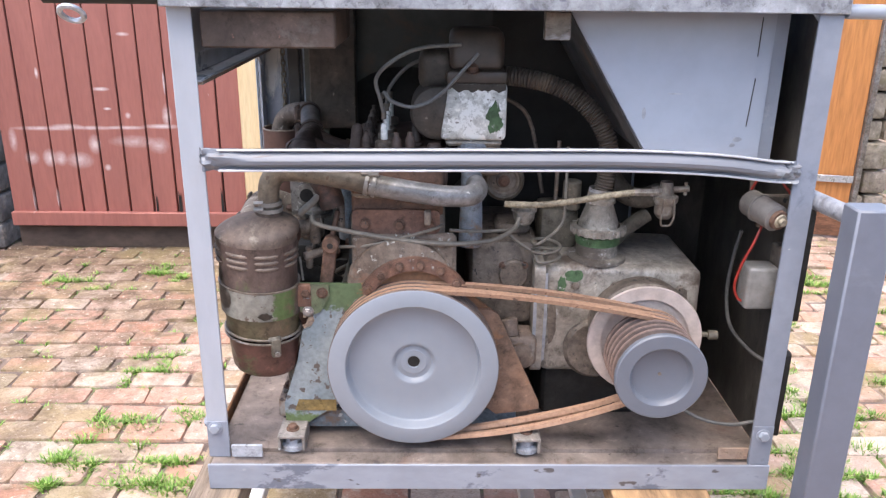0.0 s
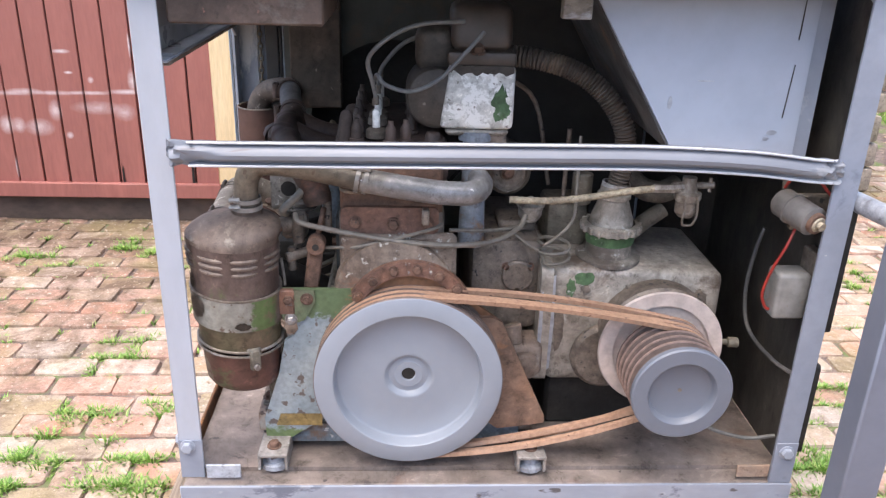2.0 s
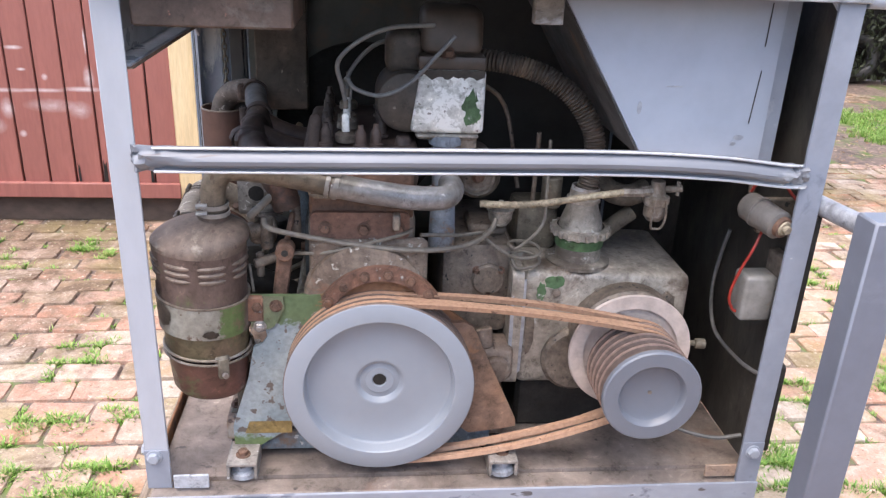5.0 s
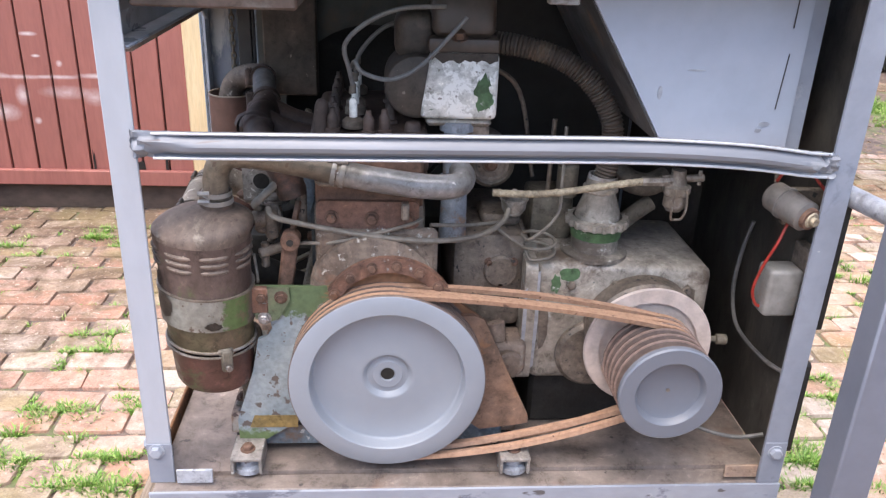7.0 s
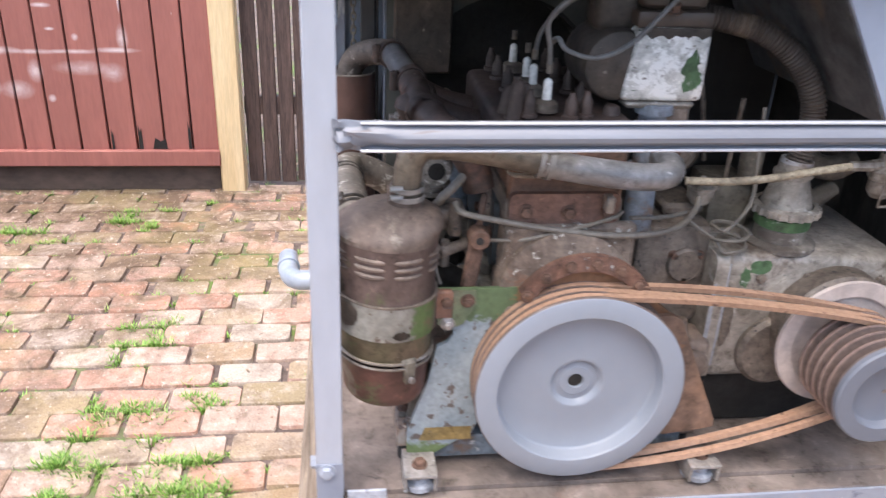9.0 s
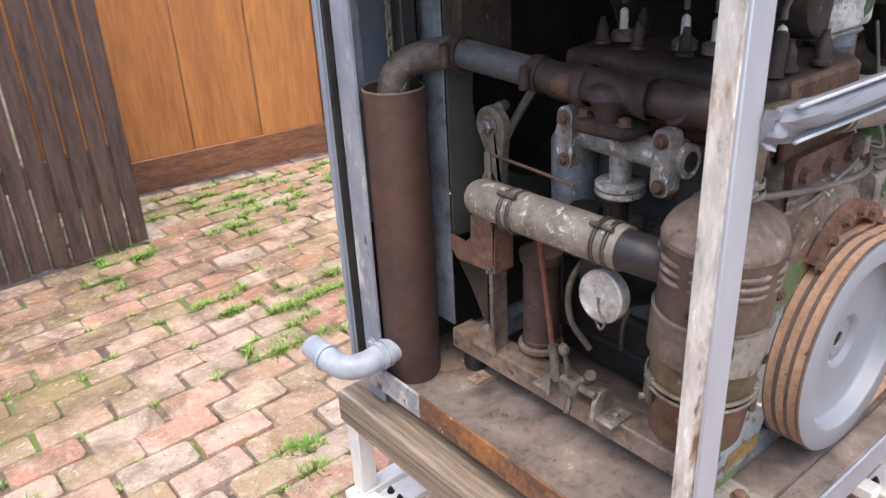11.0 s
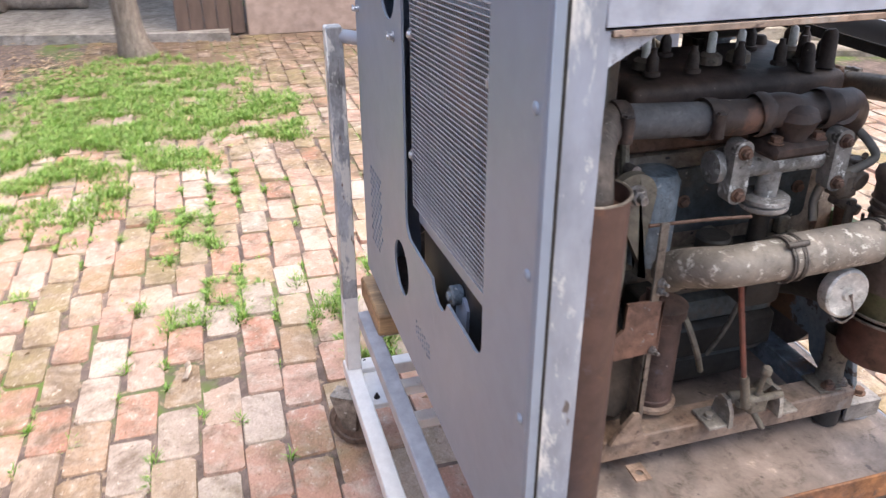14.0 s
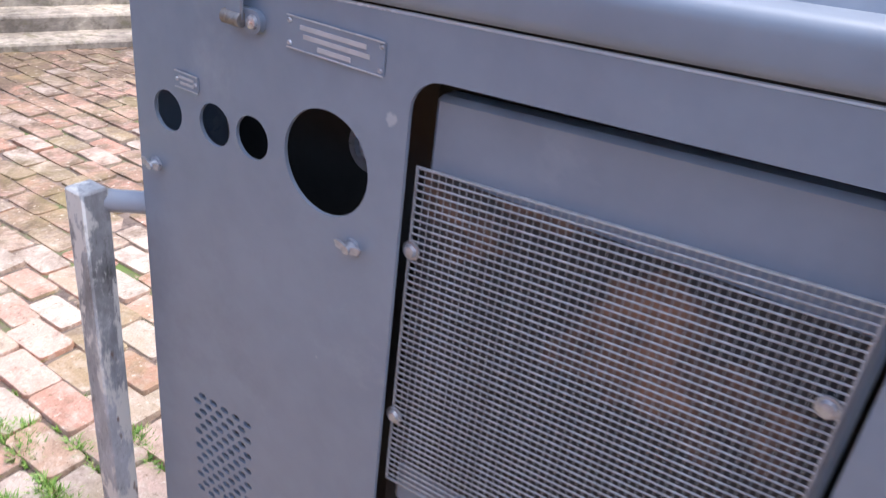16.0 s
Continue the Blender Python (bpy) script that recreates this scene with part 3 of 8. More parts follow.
def banded_paint():
    """The cleaner's clamping band: grey towards the open front, green by its bracket, brown round the side."""
    m = bpy.data.materials.new("banded_paint")
    m.use_nodes = True
    nt = m.node_tree
    bs = nt.nodes["Principled BSDF"]
    pos = nt.nodes.new("ShaderNodeNewGeometry").outputs["Position"]
    sep = nt.nodes.new("ShaderNodeSeparateXYZ")
    nt.links.new(pos, sep.inputs[0])
    rag, fine = noise_node(nt, pos, 26, 7, 0.7), noise_node(nt, pos, 90, 4)

    def edge(sock, at, spread):
        n = nt.nodes.new("ShaderNodeMath")
        n.operation = "MULTIPLY_ADD"
        nt.links.new(rag, n.inputs[0])
        n.inputs[1].default_value = spread
        nt.links.new(sock, n.inputs[2])
        return sharpen(nt, n.outputs["Value"], at + spread / 2 - 0.004, at + spread / 2 + 0.004)

    col = mix(nt, sharpen(nt, noise_node(nt, pos, 12, 6), 0.4, 0.6), (0.27, 0.265, 0.235), (0.20, 0.185, 0.155))
    col = mix(nt, sharpen(nt, noise_node(nt, pos, 30, 6, 0.7), 0.57, 0.61), col, (0.10, 0.065, 0.048))
    col = mix(nt, edge(sep.outputs["X"], -0.462, 0.09), col, mix(nt, sharpen(nt, rag, 0.42, 0.5), (0.13, 0.105, 0.06), (0.085, 0.135, 0.045)))
    col = mix(nt, edge(sep.outputs["Y"], 0.072, 0.06), col, mix(nt, sharpen(nt, rag, 0.5, 0.66), (0.115, 0.082, 0.068), (0.16, 0.135, 0.115)))
    col = mix(nt, 0.45, col, ramp(nt, fine, [(0.3, (0.3, 0.3, 0.3)), (0.62, (1, 1, 1))]), "MULTIPLY")
    nt.links.new(col, bs.inputs["Base Color"])
    bs.inputs["Roughness"].default_value = 0.5
    bp = nt.nodes.new("ShaderNodeBump")
    bp.inputs["Strength"].default_value, bp.inputs["Distance"].default_value = 0.3, 0.003
    nt.links.new(mix(nt, 0.5, rag, fine), bp.inputs["Height"])
    nt.links.new(bp.outputs["Normal"], bs.inputs["Normal"])
    return m


# ---- the yard ----
def soil_material():
    m = surf("soil", (0.125, 0.092, 0.08), (0.18, 0.135, 0.115), 5, 0.9, 0, 0.5, patch=(0.10, 0.15, 0.035), patch_scale=1.6, patch_cut=(0.52, 0.62), speck=(0.30, 0.22, 0.16), speck_cut=(0.62, 0.68), speck_scale=25)
    return m


soil = soil_material()
bm = B()
bmesh.ops.create_grid(bm, x_segments=60, y_segments=60, size=400)
for v in bm.verts:
    v.co.z = -0.011
ground = tagged(new("ground", finish(bm, "ground", soil)), "earth yard under worn brick paving with moss", "ground", kind="structure")


def fence_run(name, label, a, b, top, bottom, board_w, material, rails, rail_mat, thick=0.02, gap=0.006, seed=1, posts=()):
    """A fence or gate leaf of upright boards from a to b, with the rails given as (z0, z1, proud)."""
    rnd = random.Random(seed)
    a, b = Vector(a), Vector(b)
    n = max(1, round((b - a).length / board_w))
    d = (b - a) / n
    side = Vector((d.y, -d.x)).normalized()
    root = thing(name, label, "gate" if "gate" in name else "fence", (a.x, a.y, 0), kind="structure")
    for i in range(n):
        p, q = a + d * i + d.normalized() * gap / 2, a + d * (i + 1) - d.normalized() * gap / 2
        off = rnd.uniform(-0.003, 0.003)
        bm = B()
        u = d.normalized()
        m = Matrix.Identity(4)
        m.col[0][:3], m.col[1][:3], m.col[2][:3] = (u.x, u.y, 0), (-side.x, -side.y, 0), (0, 0, 1)
        m.translation = (p.x + side.x * off, p.y + side.y * off, 0)
        lo = bottom + rnd.uniform(-0.004, 0.006)
        box(bm, (0, 0, lo), ((q - p).length, thick, top), 0.004, m)
        part("board", bm, material, root)
    for z0, z1, proud in rails:
        bm = B()
        c = side * (proud if proud > 0 else -thick + proud)
        beam(bm, (a.x + c.x / 2, a.y + c.y / 2, (z0 + z1) / 2), (b.x + c.x / 2, b.y + c.y / 2, (z0 + z1) / 2), abs(proud), z1 - z0, 0.004)
        part("rail", bm, rail_mat, root)
    return root


def smudge_boards(m):
    """Rub thin whitish paint marks over a board material, each fading out from its middle."""
    nt = m.node_tree
    bs = nt.nodes["Principled BSDF"]
    col = bs.inputs["Base Color"].links[0].from_socket
    where = nt.nodes.new("ShaderNodeNewGeometry").outputs["Position"]
    cloud = noise_node(nt, where, 24.0, 6, 0.7, 0.4)
    for cx, cz, w, h, strong in ((-2.40, 0.733, 0.40, 0.034, 0.9), (-2.25, 0.742, 0.24, 0.050, 1.0), (-2.08, 0.738, 0.30, 0.032, 0.9), (-1.90, 0.741, 0.30, 0.030, 0.9), (-1.70, 0.750, 0.28, 0.036, 1.0), (-2.474, 0.557, 0.10, 0.10, 0.9), (-2.372, 0.557, 0.10, 0.13, 1.0), (-2.308, 0.557, 0.09, 0.11, 0.9), (-2.196, 0.546, 0.19, 0.12, 0.8), (-2.098, 0.641, 0.09, 0.14, 0.9), (-1.868, 0.66, 0.34, 0.09, 0.5), (-1.725, 0.637, 0.15, 0.12, 0.6), (-1.66, 0.813, 0.07, 0.16, 0.9),
                                 (-2.568, 0.665, 0.06, 0.18, 0.7), (-2.023, 0.962, 0.12, 0.030, 1.3), (-1.999, 0.850, 0.06, 0.022, 1.3), (-1.885, 0.812, 0.04, 0.045, 1.2), (-1.862, 1.268, 0.09, 0.03, 1.0), (-2.376, 1.048, 0.024, 0.08, 1.3), (-2.038, 0.504, 0.05, 0.05, 1.2), (-2.500, 0.300, 0.018, 0.18, 1.5), (-2.360, 0.315, 0.018, 0.15, 1.5), (-1.66, 1.0, 0.016, 0.16, 1.5)):
        mp = nt.nodes.new("ShaderNodeMapping")
        mp.inputs["Location"].default_value, mp.inputs["Scale"].default_value = (-cx * 2 / w, 0.0, -cz * 2 / h), (2 / w, 0.0, 2 / h)
        nt.links.new(where, mp.inputs["Vector"])
        ball = nt.nodes.new("ShaderNodeTexGradient")
        ball.gradient_type = "SPHERICAL"
        nt.links.new(mp.outputs["Vector"], ball.inputs["Vector"])
        amount = nt.nodes.new("ShaderNodeMath")
        amount.operation = "MULTIPLY"
        nt.links.new(ball.outputs["Fac"], amount.inputs[0])
        nt.links.new(cloud, amount.inputs[1])
        fade = ramp(nt, amount.outputs[0], [(0.04, (0, 0, 0)), (0.62 / strong, (1, 1, 1))])
        col = mix(nt, fade, col, (0.66, 0.58, 0.58))
    nt.links.new(col, bs.inputs["Base Color"])


smudge_boards(red_board)
# red boarded gate, its pale timber post, and the dark paling fence beside it
fence_run("gate_red", "red painted timber gate of tongue-and-groove boards", (-2.636, 3.10), (-1.229, 3.10), 2.1, 0.22, 0.141, red_board, [(0.150, 0.234, 0.035)], red_board, gap=0.008, seed=2)
# dark red sheet added behind the boards, putting shade into their grooves
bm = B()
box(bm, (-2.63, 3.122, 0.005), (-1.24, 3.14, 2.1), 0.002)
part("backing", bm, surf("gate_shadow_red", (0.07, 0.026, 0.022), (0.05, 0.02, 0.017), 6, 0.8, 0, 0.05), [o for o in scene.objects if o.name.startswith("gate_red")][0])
red_gate = [o for o in scene.objects if o.name.startswith("gate_red")][0]
# brown strip added under the gate; the ground's shade is its colour
bm = B()
box(bm, (-2.63, 3.118, 0.0), (-1.24, 3.136, 0.152), 0.002)
part("foot_board", bm, surf("under_gate_brown", (0.10, 0.07, 0.056), (0.065, 0.048, 0.04), 7, 0.9, 0, 0.1, stretch=(0.5, 1, 1)), red_gate, "brown strip standing in for the shaded ground under the gate")
for cx, w, h in ((-1.535, 0.075, 0.06), (-1.632, 0.022, 0.13), (-1.381, 0.016, 0.15), (-1.772, 0.012, 0.11)):
    bm = B()
    sheet(bm, [(cx - w / 2, 0.2365), (cx + w / 2, 0.2365), (cx + w * 0.42, 0.2365 + h * 0.9), (cx + w * 0.05, 0.2365 + h * 0.7), (cx - w * 0.3, 0.2365 + h)], "y", 3.0942, 3.0958)
    part("rot_hole", bm, dark_iron, red_gate, "dark rotted hole at the board's foot")
bm = B()
box(bm, (-1.235, 3.08, -0.02), (-1.105, 3.20, 2.3), 0.008)
tagged(part("gate_post", bm, post_timber), "pale sawn timber gate post on the brick paving", "post", kind="structure")
fence_run("fence_brown", "dark brown timber paling fence with peeling paint", (-1.10, 3.18), (-0.30, 3.18), 2.1, 0.02, 0.085, brown_board, [(1.5, 1.6, -0.05), (0.4, 0.5, -0.05)], brown_board, gap=0.012, seed=3)
# stone pier left of the red gate
pier = thing("stone_pier", "rough dark stone pier beside the red gate", "wall", (-3.2, 3.1, 0), kind="structure")
rnd = random.Random(8)
z = 0.0
while z < 2.1:
    h = rnd.uniform(0.14, 0.22)
    x = -4.2
    while x < -2.70:
        w = min(rnd.uniform(0.2, 0.4), -2.68 - x)
        bm = B()
        box(bm, (x + 0.008, 3.05 + rnd.uniform(-0.02, 0.02), z + 0.008), (x + w - 0.008, 3.4, z + h - 0.008), 0.02, seg=2)
        part("stone", bm, blue_stone, pier)
        x += w
    z += h
# two leaves of a varnished timber gate that stand at a slight angle
fence_run("gate_orange", "orange varnished timber gate leaf with a dark bottom board", (-0.55, 3.90), (1.02, 3.70), 2.1, 0.12, 0.40, orange_board, [(0.02, 0.20, 0.02), (1.55, 1.66, -0.04)], dark_trim, gap=0.004, seed=4)
leaf = fence_run("gate_orange", "orange varnished timber gate leaf with a dark bottom board and steel strap", (1.05, 3.70), (2.56, 3.375), 2.1, 0.12, 0.36, orange_board, [(0.02, 0.20, 0.02), (1.55, 1.66, -0.04)], dark_trim, gap=0.004, seed=5)
bm = B()
beam(bm, (2.20, 3.431, 0.40), (2.55, 3.356, 0.40), 0.008, 0.045, 0.002)
part("strap", bm, zinc, leaf, "galvanised steel hinge strap")
bm = B()
beam(bm, (2.58, 3.372, 0.0), (2.58, 3.372, 2.1), 0.035, 0.035, 0.003, (0, 1, 0))
part("edge_post", bm, bolt_steel, leaf, "weathered steel edge post")
bm = B()
beam(bm, (1.035, 3.685, 0.02), (1.035, 3.685, 2.1), 0.03, 0.05, 0.004, (0, 1, 0))
part("meeting_stile", bm, dark_trim, leaf, "dark meeting stile")
# wall of stones beyond the gate leaves
wall = thing("stone_wall", "weathered rubble stone wall beyond the timber gate", "wall", (2.8, 3.9, 0), kind="structure")
z = 0.0
while z < 1.9:
    h = rnd.uniform(0.13, 0.2)
    x = 2.68
    while x < 2.95:
        w = min(rnd.uniform(0.18, 0.34), 3.05 - x)
        bm = B()
        box(bm, (x + 0.008, 3.8 + rnd.uniform(-0.02, 0.02), z + 0.008), (x + w - 0.008, 4.1, z + h - 0.008), 0.02, seg=2)
        part("stone", bm, step_stone, wall)
        x += w
    z += h

# far side of the yard: slab, sheds, tree, posts and steps
bm = B()
sheet(bm, [(6.62, 3.82), (6.17, 1.85), (5.97, 0.95), (11.0, 0.95), (11.0, 3.82)], "z", -0.1, 0.07)
tagged(part("slab", bm, slab_stone), "pale concrete veranda slab at the yard's edge", "slab", kind="structure")
house = thing("house", "low outbuilding with white window frames and a shaded open veranda", "house", (8.6, 4.0, 0.0))
bm = B()
box(bm, (8.8, 1.2, 0.07), (9.0, 3.9, 2.6), 0.01)
part("wall", bm, shed_brown, house, "shaded brown back wall")
bm = B()
box(bm, (7.05, 3.83, 0.0), (8.8, 3.89, 2.5), 0.01)
part("wall", bm, shed_brown, house, "brown side wall")
bm = B()
box(bm, (7.0, 3.84, -0.02), (7.12, 5.32, 0.145), 0.01)
part("plinth", bm, brown_board, house, "dark brown plinth board")
bm = B()
box(bm, (6.92, 3.86, 0.147), (7.14, 5.34, 0.27), 0.008)
part("sill", bm, post_timber, house, "pale timber sill beam")
for y in (3.87, 4.24, 4.58, 5.07):
    bm = B()
    box(bm, (6.98, y - 0.035, 0.27), (7.06, y + 0.035, 2.5), 0.006)
    part("window_stile", bm, white_paint, house, "white window stile")
for y0, y1 in ((3.905, 4.205), (4.275, 4.545), (4.615, 5.035)):
    bm = B()
    box(bm, (7.0, y0, 0.27), (7.04, y1, 0.36), 0.004)
    pn = part("window_rail", bm, white_paint, house, "peeling white bottom rail")
    bm = B()
    box(bm, (7.015, y0, 0.362), (7.022, y1, 2.4))
    part("pane", bm, surf("dusty_pane", (0.30, 0.28, 0.28), (0.22, 0.205, 0.205), 3, 0.3, 0, 0.02, gritty=0.1), pn, "dusty grey pane")
bm = B()
box(bm, (7.2, 5.12, 0.0), (7.25, 8.3, 2.5), 0.01)
part("wall", bm, render_pink, house, "pale boarded wall")
bm = B()
box(bm, (6.6, 1.0, 2.5), (9.4, 8.3, 2.6), 0.01)
part("roof", bm, inner_dark, house)
for y in (2.45, 3.55):
    bm = B()
    box(bm, (8.2, y - 0.05, 0.07), (8.3, y + 0.05, 2.5), 0.006)
    part("veranda_post", bm, shed_brown, house)
for k, (x, y, a, ln) in enumerate(((7.6, 2.6, 0.2, 0.7), (7.7, 2.9, -0.1, 0.8), (7.65, 2.75, 0.05, 0.75), (7.6, 3.3, 0.3, 0.6))):
    bm = B()
    c = Vector((x, y, 0.14 + (0.14 if k == 2 else 0)))
    rod(bm, c - Vector((math.sin(a), math.cos(a), 0)) * ln / 2, c + Vector((math.sin(a), math.cos(a), 0)) * ln / 2, 0.07, 12, bev=0.008)
    tagged(part("log", bm, bark), "cut firewood log lying on the veranda slab", "log", "firewood on the slab")
bm = B()
box(bm, (6.62, 4.24, 0.0), (6.90, 4.76, 0.10), 0.01, seg=2)
sheet(bm, [(4.22, 0.10), (4.78, 0.10), (4.62, 0.19), (4.50, 0.245), (4.38, 0.19)], "x", 6.60, 6.91)
tagged(part("garden_box", bm, green_coat), "dark green box with a peaked cover by the house", "box")

shed = thing("garden_shed", "small shed with pale pink boards and brown door", "shed", (6.5, 0.4, 0))
bm = B()
box(bm, (6.12, -0.42, 0.0), (6.18, 0.78, 2.2), 0.006)
part("front_wall", bm, render_pink, shed, "pale pink front wall")
bm = B()
box(bm, (6.18, -0.42, 0.0), (8.0, -0.36, 2.2), 0.006)
part("side_wall", bm, render_pink, shed)
for k in range(5):
    bm = B()
    box(bm, (6.16, 0.80 + k * 0.12, 0.02), (6.20, 0.915 + k * 0.12, 2.2), 0.004)
    part("door_board", bm, shed_brown, shed, "dark brown door board")
bm = B()
box(bm, (6.0, -0.6, 2.2), (8.2, 1.5, 2.26), 0.01)
part("roof", bm, inner_dark, shed)

tree = thing("tree", "grey-barked tree with a bare straight trunk by the grass", "tree", (5.62, 1.75, 0))
bm = B()
tube(bm, [(5.66, 1.72, -0.05), (5.62, 1.75, 0.25), (5.60, 1.78, 1.0), (5.66, 1.72, 2.0), (5.6, 1.8, 3.2)], 0.105, 14, 6)
for v in bm.verts:
    f = 1 + 0.55 * math.exp(-max(v.co.z, 0) * 9) + 0.12 * noise.noise(v.co * 4) - 0.10 * max(v.co.z, 0)
    v.co.x, v.co.y = 5.62 + (v.co.x - 5.62) * f, 1.75 + (v.co.y - 1.75) * f
part("trunk", bm, bark, tree)
for k in range(5):
    bm = B()
    a = k * 1.3
    tube(bm, [(5.62, 1.76, 2.2 + 0.2 * k), (5.62 + 0.5 * math.cos(a), 1.76 + 0.5 * math.sin(a), 2.9 + 0.2 * k), (5.62 + 1.2 * math.cos(a), 1.76 + 1.2 * math.sin(a), 3.6 + 0.25 * k)], 0.035, 8, 5)
    part("limb", bm, bark, tree)
leaf_mat = surf("leaf", (0.05, 0.10, 0.03), (0.08, 0.13, 0.04), 9, 0.6, 0, 0)
rnd = random.Random(5)
bm = B()
for k in range(1500):
    a, r, h = rnd.uniform(0, math.tau), rnd.uniform(0.2, 1.6), rnd.uniform(3.1, 5.0)
    c = Vector((5.62 + r * math.cos(a), 1.76 + r * math.sin(a), h + 0.3 * noise.noise((a, r, h))))
    m = Matrix.Translation(c) @ Euler((rnd.uniform(0, 6), rnd.uniform(0, 6), rnd.uniform(0, 6))).to_matrix().to_4x4()
    vs = [bm.verts.new(m @ Vector(p)) for p in ((-0.05, 0, 0), (0, 0.025, 0.008), (0.06, 0, 0), (0, -0.025, 0.008))]
    bm.faces.new(vs)
part("crown", bm, leaf_mat, tree, smooth=False)

bm = B()
rod(bm, (4.55, -0.87, -0.05), (4.55, -0.87, 1.9), 0.035, 12, bev=0.004)
tagged(part("steel_pole", bm, rust), "rusty brown steel pole set in the paving", "pole", kind="structure")
bm = B()
box(bm, (6.0, -0.92, 0.0), (6.12, -0.78, 2.2), 0.008)
tagged(part("veranda_post", bm, green_coat), "weathered green timber post", "post", kind="structure")
# low stone steps and kerb behind the pole
for k in range(3):
    bm = B()
    x = 5.0 + 0.33 * k
    box(bm, (0, -3.4, -0.05), (2.2, 0.25, 0.05 + 0.11 * k), 0.015, pose(x + 0.05, -1.05, 0, 0, 0, -21))
    tagged(part("stone_step", bm, step_stone), "long weathered stone garden step", "step", "garden steps", "structure")
for k, (x, y, w) in enumerate(((6.7, -1.9, 0.5), (6.4, -2.9, 0.6))):
    bm = B()
    box(bm, (x, y - w / 2, 0.27), (x + 0.3, y + w / 2, 0.50), 0.01)
    box(bm, (x - 0.02, y - w / 2 - 0.02, 0.47), (x + 0.32, y + w / 2 + 0.02, 0.53), 0.008)
    tagged(part("planter_box", bm, render_pink), "pale pink planter box on the stone steps", "planter", "planters on the steps")
wheel = thing("cart_wheel", "old spoked wooden cart wheel leaning on the steps", "wheel", (5.95, -3.25, 0.3))
bm = B()
wm = pose(5.95, -3.1, 0.62, 0, 80, -25)
pts = [wm @ Vector((0.32 * math.cos(k * math.tau / 28), 0.32 * math.sin(k * math.tau / 28), 0)) for k in range(29)]
tube(bm, pts, 0.028, 8, curved=False)
part("rim", bm, grey_timber, wheel)
for k in range(8):
    bm = B()
    rod(bm, wm @ Vector((0, 0, 0)), wm @ Vector((0.31 * math.cos(k * math.tau / 8), 0.31 * math.sin(k * math.tau / 8), 0)), 0.016, 8)
    part("spoke", bm, grey_timber, wheel)
bm = B()
rod(bm, wm @ Vector((0, 0, -0.06)), wm @ Vector((0, 0, 0.06)), 0.06, 14, bev=0.006)
part("hub", bm, grey_timber, wheel)
# far corner behind the timber gate: corrugated fence, tyres and a leaning post
far = thing("fence_corrugated", "dark corrugated iron fence at the yard's far corner", "fence", (6.0, 8.4, 0), kind="structure")
bm = B()
n = 160
row = []
for k in range(n + 1):
    x = 2.5 + 8.0 * k / n
    row.append((bm.verts.new((x, 8.4 + 0.015 * math.sin(k * 1.6), 0)), bm.verts.new((x, 8.4 + 0.015 * math.sin(k * 1.6), 2.2))))
for a, b in zip(row, row[1:]):
    bm.faces.new((a[0], b[0], b[1], a[1]))
part("sheet_iron", bm, dark_iron, far)
for k, (x, y, z, tilt) in enumerate(((5.85, 8.2, 0.3, 78), (6.75, 8.2, 0.3, 82), (7.9, 8.2, 0.28, 75))):
    bm = B()
    m = pose(x, y, z, tilt, 0, 10 * k)
    pts = [m @ Vector((0.22 * math.cos(a * math.tau / 24), 0.22 * math.sin(a * math.tau / 24), 0)) for a in range(25)]
    tube(bm, pts, 0.085, 10, curved=False)
    tagged(part("tyre", bm, black_rubber), "worn black tyre leaning in the yard's corner", "tyre", "tyres in the corner")
# dark shrubs against the far fence
for sx, sy, sr in ((5.3, 8.05, 0.55), (6.3, 8.1, 0.6), (7.3, 8.0, 0.6), (8.4, 8.1, 0.7)):
    shrub = thing("shrub", "dark untidy shrub against the far fence", "shrub", (sx, sy, 0), "shrubs by the fence")
    bm = B()
    for k in range(6):
        a = k * 1.1
        tube(bm, [(sx, sy, -0.02), (sx + 0.15 * math.cos(a), sy + 0.1 * math.sin(a), 0.5), (sx + sr * 0.6 * math.cos(a), sy + 0.2 * math.sin(a), 1.2)], 0.014, 6, 4)
    part("stems", bm, bark, shrub)
    bm = B()
    for k in range(900):
        a, r, h = rnd.uniform(0, math.tau), sr * rnd.random() ** 0.5, rnd.uniform(0.05, 1.7)
        m = Matrix.Translation((sx + r * math.cos(a), sy + 0.45 * r * math.sin(a), h)) @ Euler((rnd.uniform(0, 6), rnd.uniform(0, 6), rnd.uniform(0, 6))).to_matrix().to_4x4()
        bm.faces.new([bm.verts.new(m @ Vector(p)) for p in ((-0.04, 0, 0), (0, 0.02, 0.006), (0.05, 0, 0), (0, -0.02, 0.006))])
    part("leaves", bm, surf("shrub_leaf", (0.022, 0.03, 0.016), (0.035, 0.045, 0.02), 9, 0.6, 0, 0), shrub, smooth=False)
# plain fences that close the yard behind the camera
for nm, lo, hi in (("fence_south", (-6, -5.1, 0), (9, -5.0, 2.0)), ("fence_west", (-6.1, -5, 0), (-6.0, 9, 2.0))):
    bm = B()
    box(bm, lo, hi, 0.01)
    tagged(part(nm, bm, shed_brown), "plain brown boundary fence", "fence", kind="structure")

# ---- the machine's frame ----
fr = thing("machine_frame", "grey painted angle-iron frame of a portable air compressor, chipped and worn", "machine frame", (0, 0.4, 0.53))
X0, X1, YB = -0.618, 0.628, 0.82


